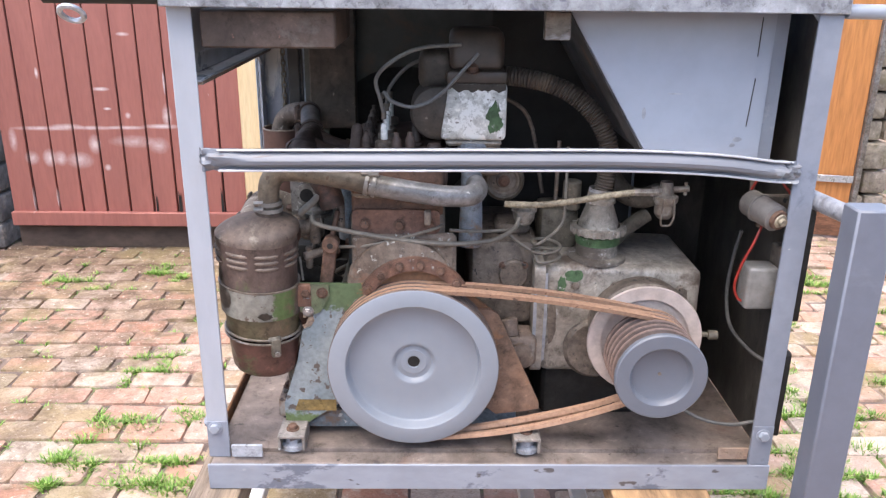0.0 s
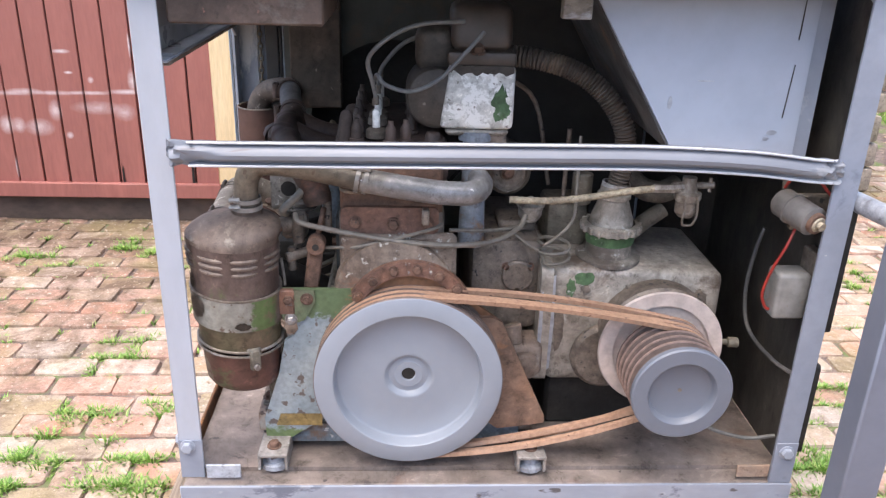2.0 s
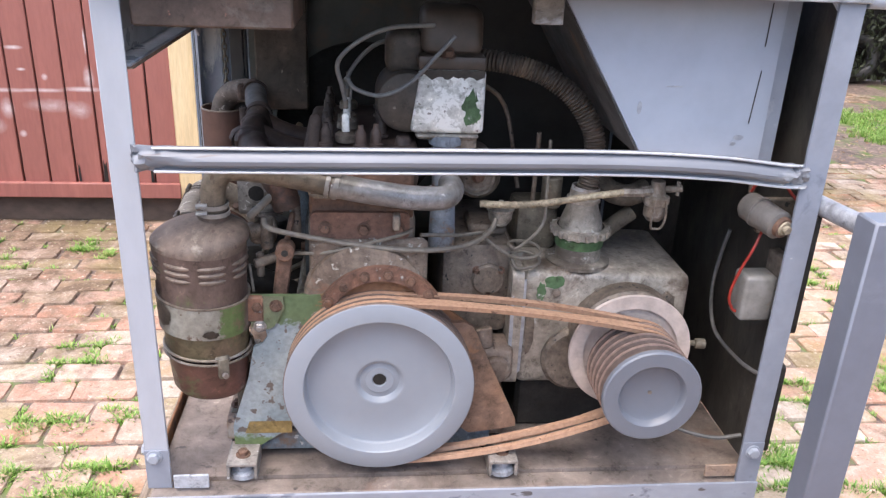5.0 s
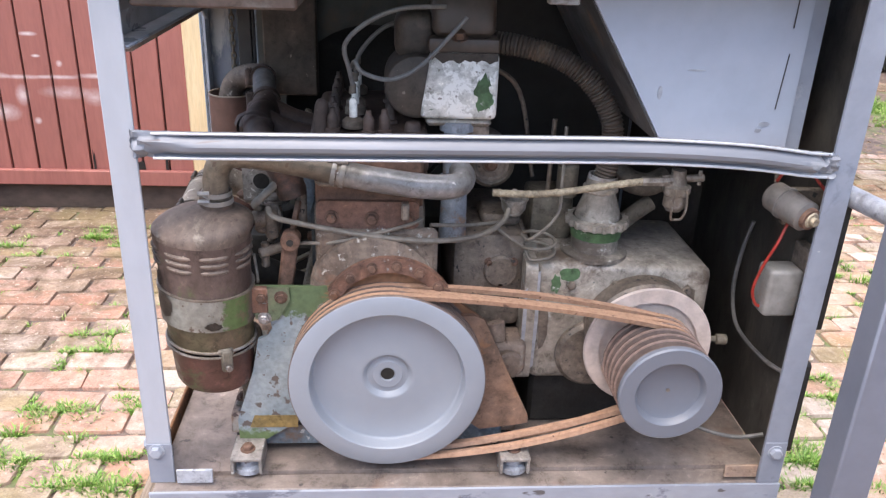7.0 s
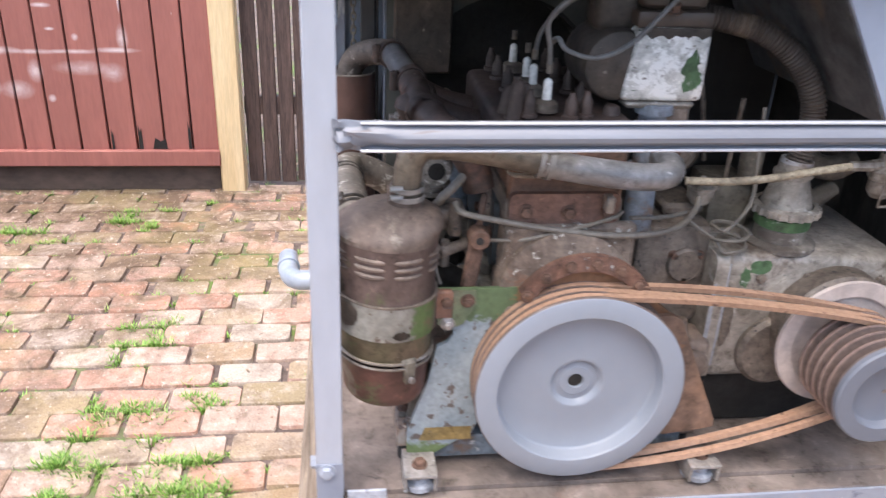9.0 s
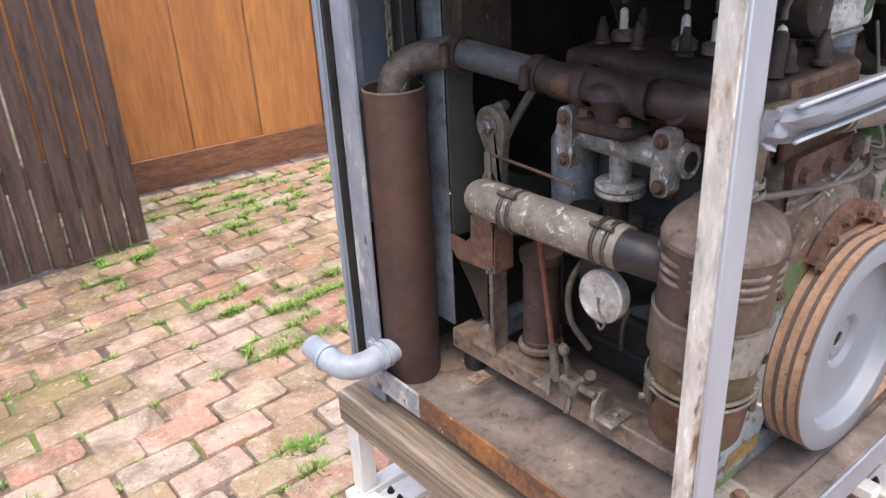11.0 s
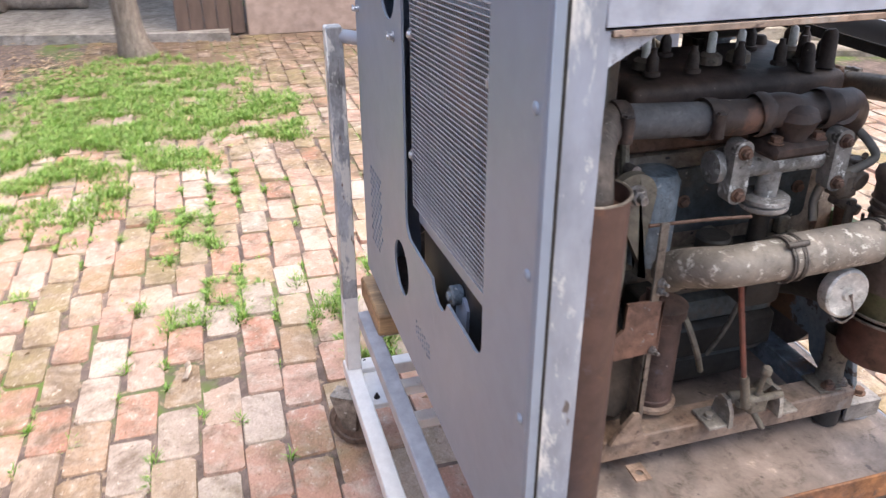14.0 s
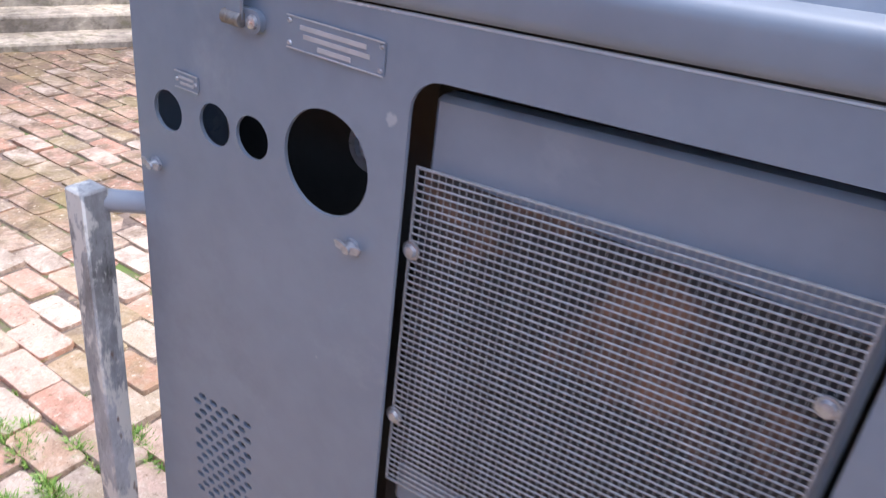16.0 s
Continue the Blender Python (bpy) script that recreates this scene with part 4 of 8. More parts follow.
def angle_post(x, y, sx, sy, z0, z1, w=0.045, t=0.006):
    """An upright of angle iron: its outer corner at x, y, its legs running sx and sy."""
    pts = [(x, y), (x + sx * w, y), (x + sx * w, y + sy * t), (x + sx * t, y + sy * t), (x + sx * t, y + sy * w), (x, y + sy * w)]
    return sheet(B(), pts, "z", z0, z1)


bm = B()
box(bm, (-0.624, 0.026, 0.592), (-0.578, 0.032, 1.598), 0.0015)
post = part("post", bm, stained_paint, fr, "rust-stained grey corner post")
bm = B()
box(bm, (-0.624, 0.032, 0.592), (-0.618, 0.064, 1.598), 0.0015)
part("side_leg", bm, rusty_side, post, "rust-streaked side leg")
part("post", angle_post(X1, 0, -1, 1, 0.535, 1.60), post_slate, fr, "slate-grey corner post with darker patches")
for x0, x1, y, z1 in ((-0.6245, -0.5775, 0.026, 0.683), (0.5825, 0.6285, 0.0, 0.690)):
    bm = B()
    box(bm, (x0, y - 0.0025, 0.5925), (x1, y - 0.0003, z1), 0.0008)
    part("foot_plate", bm, post_slate, fr, "slate-painted plate at the post's foot")
part("post", angle_post(X0, YB, 1, -1, 0.535, 1.60, 0.054), back_post_paint, fr, "chipped blue-grey corner post")
bm = B()
box(bm, (X0 - 0.004, -0.006, 0.528), (X1 + 0.004, 0.0, 0.592), 0.002)
part("bottom_rail", bm, slate_rail, fr, "front bottom rail with thick chipped slate paint")
bm = B()
box(bm, (X0 + 0.002, 0.0005, 0.586), (X1 - 0.002, 0.045, 0.592), 0.002)
part("rail_flange", bm, tray_steel, fr, "oil-browned top flange of the bottom rail")
bm = B()
box(bm, (X0 - 0.004, 0.066, 0.565), (X0 + 0.002, 0.64, 0.622), 0.002)
part("side_rail", bm, orange_rust, fr, "bare rusted side rail")
bm = B()
box(bm, (X0 - 0.005, 0.64, 0.565), (X0 + 0.002, YB - 0.01, 0.6225), 0.002)
part("side_rail", bm, worn_paint, fr, "painted end of the side rail")
bm = B()
box(bm, (X0 - 0.008, -0.010, 1.562), (X1 + 0.006, 0.0, 1.604), 0.002)
box(bm, (X0 - 0.008, -0.010, 1.598), (X1 + 0.006, 0.045, 1.604), 0.002)
part("top_rail", bm, silver_paint, fr)
bm = B()
box(bm, (X0 - 0.002, 0.046, 1.42), (X0 + 0.004, YB - 0.046, 1.466), 0.002)
box(bm, (X0 - 0.002, 0.046, 1.42), (X0 + 0.042, YB - 0.046, 1.426), 0.002)
strail = part("side_top_rail", bm, rail_paint, fr)
bm = B()
box(bm, (X0 - 0.0035, 0.066, 1.4125), (X0 + 0.040, YB - 0.056, 1.4205), 0.001)
part("rail_lip", bm, rail_rust, strail, "rust-tanned lower lip")
bm = B()
box(bm, (X0 + 0.006, 0.05, 1.466), (X0 + 0.010, YB - 0.05, 1.60), 0.001)
sideplate = part("side_sheet", bm, grey_paint, fr)
for y in (0.62, 0.72, 0.3):
    bm = B()
    hexbolt(bm, (X0 + 0.005, y, 1.49), (-1, 0, 0), 0.008, 0.008, stud=0.006)
    part("bolt", bm, zinc, sideplate)
# gusset in the back corner
bm = B()
sheet(bm, [(0.772, 1.418), (0.690, 1.418), (0.772, 1.372)], "x", X0 + 0.0065, X0 + 0.0115)
part("gusset", bm, worn_paint, fr)
bm = B()
sheet(bm, [(0.572, 1.562), (0.615, 1.562), (0.615, 1.515)], "y", 0.0065, 0.011)
part("gusset", bm, grey_paint, fr)
# bolts at the feet of the posts
for x, y, d in ((-0.606, 0.0235, (0, -1, 0)), (0.606, -0.0025, (0, -1, 0)), (-0.624, 0.050, (-1, 0, 0)), (X0, 0.79, (-1, 0, 0))):
    bm = B()
    hexbolt(bm, (x, y, 0.668), d, 0.0115, 0.009)
    part("bolt", bm, grey_paint, fr)
# crossbar with flattened, crumpled ends, bowed at one end
bm = B()
path = [(-0.581, 0.020, 1.276), (-0.545, 0.012, 1.276), (-0.3, -0.008, 1.283), (0.0, -0.014, 1.287), (0.25, -0.014, 1.288), (0.42, -0.012, 1.281), (0.53, -0.006, 1.268), (0.59, 0.0, 1.263)]
ps = spline(path, 8)
sec = [(0.000, 0.0225), (-0.006, 0.0225), (-0.008, 0.020), (-0.004, 0.0155), (-0.008, 0.0125), (-0.0145, 0.008), (-0.018, 0.001), (-0.0165, -0.006), (-0.009, -0.0115), (-0.003, -0.0150), (-0.007, -0.0190), (-0.006, -0.0215), (0.000, -0.0215), (0.004, -0.014), (0.004, 0.015)]
rings = []
for p in ps:
    e = min(1.0, (p.x + 0.581) / 0.06, (0.59 - p.x) / 0.06)
    crush = 0.35 + 0.65 * max(0.0, e)
    rings.append([bm.verts.new((p.x + (0 if e >= 1 else 0.006 * noise.noise((p.x * 60, z * 90, y * 90))), p.y + y * crush + (0 if e >= 1 else 0.013 * noise.noise((p.x * 90, z * 120, 2))), p.z + z * (1.0 if e >= 1 else 1.0 + 0.12 * noise.noise((p.x * 50, z * 50, 7))))) for y, z in sec])
for a, b in zip(rings, rings[1:]):
    for k in range(len(sec)):
        bm.faces.new((a[k], a[(k + 1) % len(sec)], b[(k + 1) % len(sec)], b[k]))
bm.faces.new(rings[0])
bm.faces.new(rings[-1])
bar = part("crossbar", bm, bar_silver, fr, "silver painted tubular crossbar with crushed ends")
for s in (-1, 1):
    bm = B()
    tube(bm, [(x, y - 0.0085, z + (0.0205 if s > 0 else -0.0197)) for x, y, z in path[1:-1] + [(0.572, -0.001, 1.2645)]], 0.0024, 8, 6)
    part("lip", bm, bright_lip, bar, "bright rubbed edge")
# dark strip added behind the bar to paint its unlit back
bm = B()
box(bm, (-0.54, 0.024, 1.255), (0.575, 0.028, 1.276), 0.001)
part("crossbar_shade_strip", bm, dark_iron, fr, "dark strip for the unlit back of the crossbar")
# tray floor
bm = B()
sheet(bm, [(X0 + 0.008, 0.046), (0.621, 0.046), (0.621, 0.60), (0.452, 0.80), (0.450, YB - 0.01), (X0 + 0.008, YB - 0.01)], "z", 0.586, 0.600)
part("tray", bm, tray_steel, fr, "oil-stained steel tray floor")
bm = B()
box(bm, (X0 + 0.047, 0.012, 0.600), (-0.503, 0.018, 0.630), 0.001)
part("corner_tab", bm, worn_paint, fr)
bm = B()
box(bm, (0.515, 0.004, 0.602), (0.582, 0.010, 0.630), 0.001)
part("corner_tab", bm, rail_rust, fr)
bm = B()
box(bm, (X0 + 0.003, 0.066, 0.600), (X0 + 0.009, 0.125, 0.640), 0.001)
part("corner_tab", bm, rail_rust, fr)
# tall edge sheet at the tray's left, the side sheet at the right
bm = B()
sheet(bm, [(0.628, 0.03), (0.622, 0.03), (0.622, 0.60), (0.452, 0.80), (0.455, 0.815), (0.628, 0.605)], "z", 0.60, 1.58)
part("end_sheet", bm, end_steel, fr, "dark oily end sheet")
for z0, z1 in ((0.935, 1.195), (0.655, 0.862)):
    bm = B()
    sheet(bm, rounded(0.012, z0, 0.060, z1, 0.008, 3), "x", 0.634, 0.646)
    part("end_flap", bm, dark_iron, fr, "dark edge of the folded end cover")
bm = B()
sheet(bm, [(0.452, 0.60), (0.446, 0.60), (0.446, 1.52), (0.452, 1.52)], "y", 0.70, 0.82)
part("corner_sheet", bm, panel_paint, fr)
# dark sheet added to block daylight and keep the panel's holes black
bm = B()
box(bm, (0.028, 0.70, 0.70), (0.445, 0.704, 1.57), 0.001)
part("inner_sheet", bm, inner_dark, fr, "dark sheet added behind the back panel to keep daylight out of its holes")
bm = B()
lathe(bm, [(0, 0.034), (0.014, 0.034), (0.017, 0.030), (0.017, 0.022), (0.011, 0.020), (0.010, 0)], (0.165, 0.705, 1.332), (0, 1, 0), 28)
part("gauge_back", bm, zinc, fr, "round metal cover behind the panel")
# rusty box beam under the roof, front corner
bm = B()
box(bm, (-0.565, 0.03, 1.487), (-0.312, 0.30, 1.556), 0.004)
part("box_beam", bm, surf("grimy_beam", (0.125, 0.085, 0.068), (0.085, 0.06, 0.05), 6, 0.6, 0.05, 0.2, patch=(0.17, 0.15, 0.13), patch_scale=7, patch_cut=(0.58, 0.72), speck=(0.22, 0.11, 0.08), speck_cut=(0.7, 0.74)), fr, "grimy brown box beam under the roof")
bm = B()
box(bm, (-0.480, 0.69, 0.70), (-0.476, 0.785, 1.54), 0.001)
part("inner_sheet", bm, shade_blue, fr, "blue-grey inner side sheet")
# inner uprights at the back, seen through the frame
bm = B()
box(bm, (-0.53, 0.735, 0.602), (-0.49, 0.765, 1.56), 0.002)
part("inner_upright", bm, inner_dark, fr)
# lifting pipe along the top front, with a ring at one end
bm = B()
rod(bm, (-0.84, 0.012, 1.579), (X0 - 0.009, 0.012, 1.579), 0.014, 16, bev=0.002)
part("lifting_pipe", bm, dark_iron, fr, "dark lifting pipe stub")
bm = B()
rod(bm, (X1 + 0.007, 0.012, 1.566), (0.98, 0.012, 1.566), 0.0135, 16, bev=0.002)
part("lifting_pipe", bm, grey_paint, fr)
bm = B()
pts = [(-0.786 + 0.020 * math.cos(a * math.tau / 20), 0.0 - 0.018 * math.sin(a * math.tau / 20), 1.548 + 0.014 * math.sin(a * math.tau / 20)) for a in range(21)]
tube(bm, pts, 0.0055, 8, curved=False)
part("ring", bm, zinc, fr, "galvanised steel ring")
# roof lid with rolled edges
bm = B()
prof = [(-0.005, 1.606), (0.03, 1.665), (0.16, 1.735), (0.36, 1.755), (0.62, 1.745), (0.790, 1.690), (0.825, 1.612), (0.829, 1.603)]
prof += [(0.839, 1.6000), (0.847, 1.5985), (0.853, 1.595), (0.856, 1.589), (0.8565, 1.582), (0.856, 1.562), (0.854, 1.554), (0.849, 1.549), (0.841, 1.548)]
sheet(bm, prof + [(0.841, 1.551), (0.848, 1.554), (0.848, 1.590), (0.838, 1.594), (0.822, 1.598), (0.784, 1.684), (0.617, 1.739), (0.36, 1.749), (0.163, 1.729), (0.036, 1.661), (0.002, 1.606)], "x", X0 - 0.02, X1 + 0.02)
for v in bm.verts:
    v.co.z -= 0.055 * v.co.x * max(0.0, min(1.0, (v.co.y - 0.1) / 0.7))
lid = part("roof_lid", bm, panel_paint, fr, "smooth grey painted bonnet lid with a rolled edge")
bm = B()
hexbolt(bm, (-0.205, 0.812, 1.648), (0, 0.89, 0.45), 0.012, 0.006)
part("lid_bolt", bm, panel_paint, lid)
# black strip added so the gap under the lid stays dark
bm = B()
box(bm, (X0 + 0.002, 0.822, 1.515), (0.45, 0.836, 1.552), 0.001)
for v in bm.verts:
    v.co.z -= 0.055 * v.co.x
part("lid_gap_shade", bm, black_rubber, lid, "black strip added behind the gap under the lid for its shade")

# ---- back panel with its cut-outs ----
bp = thing("back_panel", "smooth grey painted sheet-steel back panel with round cut-outs", "panel", (-0.09, 0.845, 0.58))
Y0, Y1 = 0.841, 0.846
holes = [circle(0.393, 1.344, 0.027), circle(0.306, 1.350, 0.027), circle(0.241, 1.353, 0.027), circle(0.126, 1.358, 0.062, 36), circle(0.065, 0.780, 0.062, 32)]
win = rounded(-0.452, 0.884, 0.018, 1.498, 0.035)
win = [(x, z - 0.055 * (x + 0.22) * max(0.0, min(1.0, (z - 1.0) / 0.4))) for x, z in win]
# the slot below the grille bulges round a fitting
notch = [(-0.175, 0.884), (-0.185, 0.865), (-0.210, 0.850), (-0.240, 0.850), (-0.262, 0.866), (-0.272, 0.884)]
loop = []
for a, b in zip(win, win[1:] + win[:1]):
    loop.append(a)
    if abs(a[1] - 0.884) < 1e-6 and abs(b[1] - 0.884) < 1e-6 and abs(a[0] - b[0]) > 0.2:
        loop += notch if a[0] > b[0] else notch[::-1]
holes.append(loop)
for r in range(14):
    for c in range(5):
        if r < 12 or c < 4:
            x, z = 0.350 - c * 0.024 + (0.012 if r % 2 else 0), 0.905 - r * 0.015
            holes.append(circle(x, z, 0.0058, 6, 1.6))
for r in range(3):
    for c in range(7):
        holes.append(circle(-0.055 - c * 0.016, 0.716 - r * 0.013 - (0.004 if c % 2 else 0), 0.0048, 6))
bm = B()
sheet(bm, [(0.455, 0.585), (0.455, 1.518), (0.10, 1.537), (-0.38, 1.563), (-0.628, 1.578), (-0.628, 0.585)], "y", Y0, Y1, holes)
panel = part("sheet", bm, panel_paint, bp)
bm = B()
rod(bm, (-0.629, 0.8375, 0.585), (-0.629, 0.8375, 1.572), 0.0085, 14)
part("rolled_edge", bm, panel_paint, bp)
bm = B()
box(bm, (-0.6400, 0.8300, 0.585), (-0.6365, 0.8440, 1.57), 0.001)
part("edge_flange", bm, panel_paint, bp)
bm = B()
tube(bm, [(0.452, 0.8435, 1.519), (0.10, 0.8435, 1.538), (-0.38, 0.8435, 1.564), (-0.626, 0.8435, 1.579)], 0.0024, 8, curved=False)
part("top_edge", bm, bright_lip, bp, "bright rubbed top edge")
bm = B()
box(bm, (-0.6320, 0.8210, 0.585), (-0.619, 0.8290, 1.57), 0.001)
part("edge_seal", bm, dark_iron, bp, "dark seal strip")
for x, z in ((-0.610, 1.338), (-0.612, 1.125), (-0.614, 1.553), (-0.612, 0.90), (-0.612, 0.70)):
    bm = B()
    lathe(bm, [(0, 0.0085), (0.003, 0.007), (0.0045, 0.003), (0.005, 0)], (x, Y1, z), (0, 1, 0), 14)
    part("rivet", bm, panel_paint, panel)


def wing_nut(x, z):
    w = thing("wing_nut", "small zinc-plated wing nut on a grey panel", "wing nut", (x, Y1, z), "wing nuts on the panel")
    bm = B()
    rod(bm, (x, Y1, z), (x, Y1 + 0.003, z), 0.010, 14)
    rod(bm, (x, Y1 + 0.003, z), (x, Y1 + 0.014, z), 0.007, 12, 0.005)
    part("hub", bm, zinc, w)
    for s in (-1, 1):
        bm = B()
        sheet(bm, [(x + s * 0.004, z - 0.004), (x + s * 0.016, z - 0.002), (x + s * 0.019, z + 0.006), (x + s * 0.013, z + 0.007), (x + s * 0.004, z + 0.004)], "y", Y1 + 0.008, Y1 + 0.011)
        part("wing", bm, zinc, w)


wing_nut(0.422, 1.262)
wing_nut(0.079, 1.272)


def latch(x, z):
    g = thing("latch", "grey lever latch with a steel pin, holding the lid", "latch", (x, Y1, z), "latches of the lid")
    bm = B()
    sheet(bm, rounded(x - 0.028, z - 0.013, x + 0.022, z + 0.013, 0.0125), "y", Y1, Y1 + 0.008)
    part("plate", bm, panel_paint, g)
    bm = B()
    rod(bm, (x + 0.024, Y1 + 0.012, z), (x - 0.004, Y1 + 0.012, z), 0.0085, 14, bev=0.001)
    part("pin", bm, bolt_steel, g, "bare steel pin")
    bm = B()
    lathe(bm, [(0, 0.008), (0.004, 0.007), (0.006, 0)], (x - 0.016, Y1 + 0.008, z), (0, 1, 0), 14)
    part("rivet", bm, zinc, g)
    bm = B()
    beam(bm, (x + 0.008, Y1 + 0.012, z), (x + 0.004, Y1 + 0.0145, z + 0.085), 0.026, 0.005, 0.002, (0, 1, 0))
    part("lever", bm, panel_paint, g)


latch(-0.505, 1.530)
latch(0.246, 1.492)


def name_plate(x0, z0, x1, z1, bars):
    g = thing("name_plate", "embossed metal data plate painted over in grey", "plate", (x0, Y1, z0), "data plates")
    bm = B()
    sheet(bm, [(x0, z0), (x1, z0), (x1, z1), (x0, z1)], "y", Y1 + 0.0005, Y1 + 0.0025)
    pl = part("plate", bm, panel_paint, g)
    bm = B()
    for a, b in (((x0, z0), (x1, z0)), ((x0, z1), (x1, z1)), ((x0, z0), (x0, z1)), ((x1, z0), (x1, z1))):
        beam(bm, (a[0], Y1 + 0.003, a[1]), (b[0], Y1 + 0.003, b[1]), 0.0014, 0.0014, 0)
    part("border", bm, bright_lip, pl)
    for bx0, bz0, bx1, bz1 in bars:
        bm = B()
        box(bm, (bx0, Y1 + 0.0025, bz0), (bx1, Y1 + 0.0034, bz1))
        part("embossed_bar", bm, bright_lip, pl)
    for x in (x0 + 0.004, x1 - 0.004):
        for z in ((z0 + z1) / 2,) if z1 - z0 < 0.03 else (z0 + 0.005, z1 - 0.005):
            bm = B()
            lathe(bm, [(0, 0.003), (0.002, 0.002), (0.0025, 0)], (x, Y1 + 0.0025, z), (0, 1, 0), 10)
            part("pin", bm, zinc, pl)


name_plate(0.052, 1.476, 0.184, 1.510, [(0.075, 1.498, 0.165, 1.503), (0.070, 1.489, 0.160, 1.494), (0.095, 1.480, 0.140, 1.485)])
name_plate(0.331, 1.383, 0.372, 1.403, [(0.338, 1.395, 0.365, 1.398), (0.338, 1.388, 0.362, 1.391)])

# ---- radiator behind the panel's window ----
rad = thing("radiator", "grey painted radiator behind a woven wire guard", "radiator", (-0.21, 0.80, 0.93))
bm = B()
box(bm, (-0.447, 0.79, 0.925), (0.005, 0.822, 1.48), 0.006)
for v in bm.verts:
    v.co.z -= 0.065 * (v.co.x + 0.21)
part("tank", bm, panel_paint, rad)
# dark sheet added behind the lower slot to block light and blacken it
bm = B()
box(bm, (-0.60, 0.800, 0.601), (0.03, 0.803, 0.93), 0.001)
part("slot_shade_sheet", bm, inner_dark, rad)
bm = B()
box(bm, (-0.436, 0.8235, 0.985), (0.004, 0.8245, 1.385))
part("core", bm, core_dark, rad, "dark dusty radiator core, rust and reddish reflection both in its colour")
nx, nz = 52, 52
GX0, GX1, GZ0, GZ1 = -0.434, 0.012, 0.966, 1.402
SL = -0.070
half = (GX1 - GX0) / 2
bm = B()
rod(bm, (0, 0, GZ0 - GZ1), (0, 0, 0), 0.0007, 6)
up_wire = finish(bm, "wire", mesh_wire)
bm = B()
rod(bm, (-half, 0, half * -SL), (half, 0, half * SL), 0.0012, 6)
cross_wire = finish(bm, "wire", mesh_wire)
def slanted(x0, z0, x1, z1):
    return [(x, z + SL * (x + 0.21)) for x, z in ((x0, z0), (x1, z0), (x1, z1), (x0, z1))]


bm = B()
sheet(bm, slanted(GX0 - 0.0015, GZ0 - 0.0015, GX1 + 0.0015, GZ1 + 0.0015), "y", 0.828, 0.831, [slanted(GX0 + 0.001, GZ0 + 0.001, GX1 - 0.001, GZ1 - 0.001)])
guard = part("wire_guard", bm, mesh_wire, rad, "galvanised woven wire guard")
for k in range(nx):
    x = GX0 + (GX1 - GX0) * k / (nx - 1)
    w = new("wire", up_wire)
    w.parent, w.location = guard, (x, 0.8277, GZ1 + SL * (x + 0.21))
for k in range(nz):
    w = new("wire", cross_wire)
    w.parent, w.location = guard, ((GX0 + GX1) / 2, 0.8302, GZ0 + (GZ1 - GZ0) * k / (nz - 1))
for x, z in ((0.008, 1.290), (0.008, 1.058), (-0.423, 1.315), (-0.435, 1.062)):
    bm = B()
    rod(bm, (x, 0.831, z), (x, 0.834, z), 0.011, 14)
    lathe(bm, [(0, 0.008), (0.004, 0.0065), (0.006, 0)], (x, 0.834, z), (0, 1, 0), 12)
    part("screw", bm, zinc, rad)
bm = B()
rod(bm, (-0.227, 0.803, 0.872), (-0.227, 0.826, 0.872), 0.019, 22, bev=0.003)
rod(bm, (-0.227, 0.826, 0.872), (-0.227, 0.832, 0.872), 0.009, 14, bev=0.001)
part("drain_fitting", bm, blue_iron, rad)
bm = B()
sheet(bm, [(-0.212, 0.862), (-0.206, 0.79), (-0.266, 0.79), (-0.272, 0.862), (-0.255, 0.876), (-0.228, 0.876)], "y", 0.8035, 0.8095)
part("drain_strap", bm, tank_paint, rad, "flat blue-grey strap under the drain")
# black strip added above the core to block a leak of daylight
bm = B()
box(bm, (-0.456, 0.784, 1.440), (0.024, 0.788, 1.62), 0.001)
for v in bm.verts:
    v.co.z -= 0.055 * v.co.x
part("top_light_stop", bm, dark_iron, rad, "black strip added above the core to stop daylight showing through")
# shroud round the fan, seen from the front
# ring coloured black to put shade into the fan opening
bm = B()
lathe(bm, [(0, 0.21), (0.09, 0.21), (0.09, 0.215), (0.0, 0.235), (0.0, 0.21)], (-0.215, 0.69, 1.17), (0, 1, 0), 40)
part("shroud_ring", bm, dark_iron, rad, "ring round the fan opening, the opening's shade in its black")
# the sheet is carried up past the opening to keep daylight out
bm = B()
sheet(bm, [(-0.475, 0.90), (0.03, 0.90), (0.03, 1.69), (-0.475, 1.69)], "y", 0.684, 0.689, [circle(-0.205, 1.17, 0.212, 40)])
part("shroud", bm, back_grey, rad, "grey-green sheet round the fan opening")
# black sheet set behind the opening, its colour standing for deep shade
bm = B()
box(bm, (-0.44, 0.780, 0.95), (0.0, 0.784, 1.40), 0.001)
part("opening_shade_sheet", bm, dark_iron, rad, "black sheet behind the fan opening for its shade")
bm = B()
box(bm, (-0.500, 0.735, 1.16), (-0.494, 0.776, 1.47), 0.001)
part("shroud_wing", bm, shade_blue, rad, "blue-grey shroud wing")

# ---- petrol engine ----
en = thing("petrol_engine", "old four-cylinder petrol engine, rusty and oily, on steel rails", "engine", (-0.2, 0.35, 0.645))
bm = B()
box(bm, (-0.305, 0.13, 0.84), (-0.10, 0.56, 1.135), 0.012, seg=2)
part("block", bm, oily, en)
# lower block coloured darker than the upper to paint the shade down there
bm = B()
box(bm, (-0.33, 0.20, 0.70), (-0.08, 0.55, 0.845), 0.02, seg=2)
part("lower_block", bm, dark_cover, en, "oily lower block darkened for the shade low in the frame")
bm = B()
box(bm, (-0.300, 0.155, 1.135), (-0.105, 0.545, 1.185), 0.006)
part("cylinder_barrel", bm, rust, en)
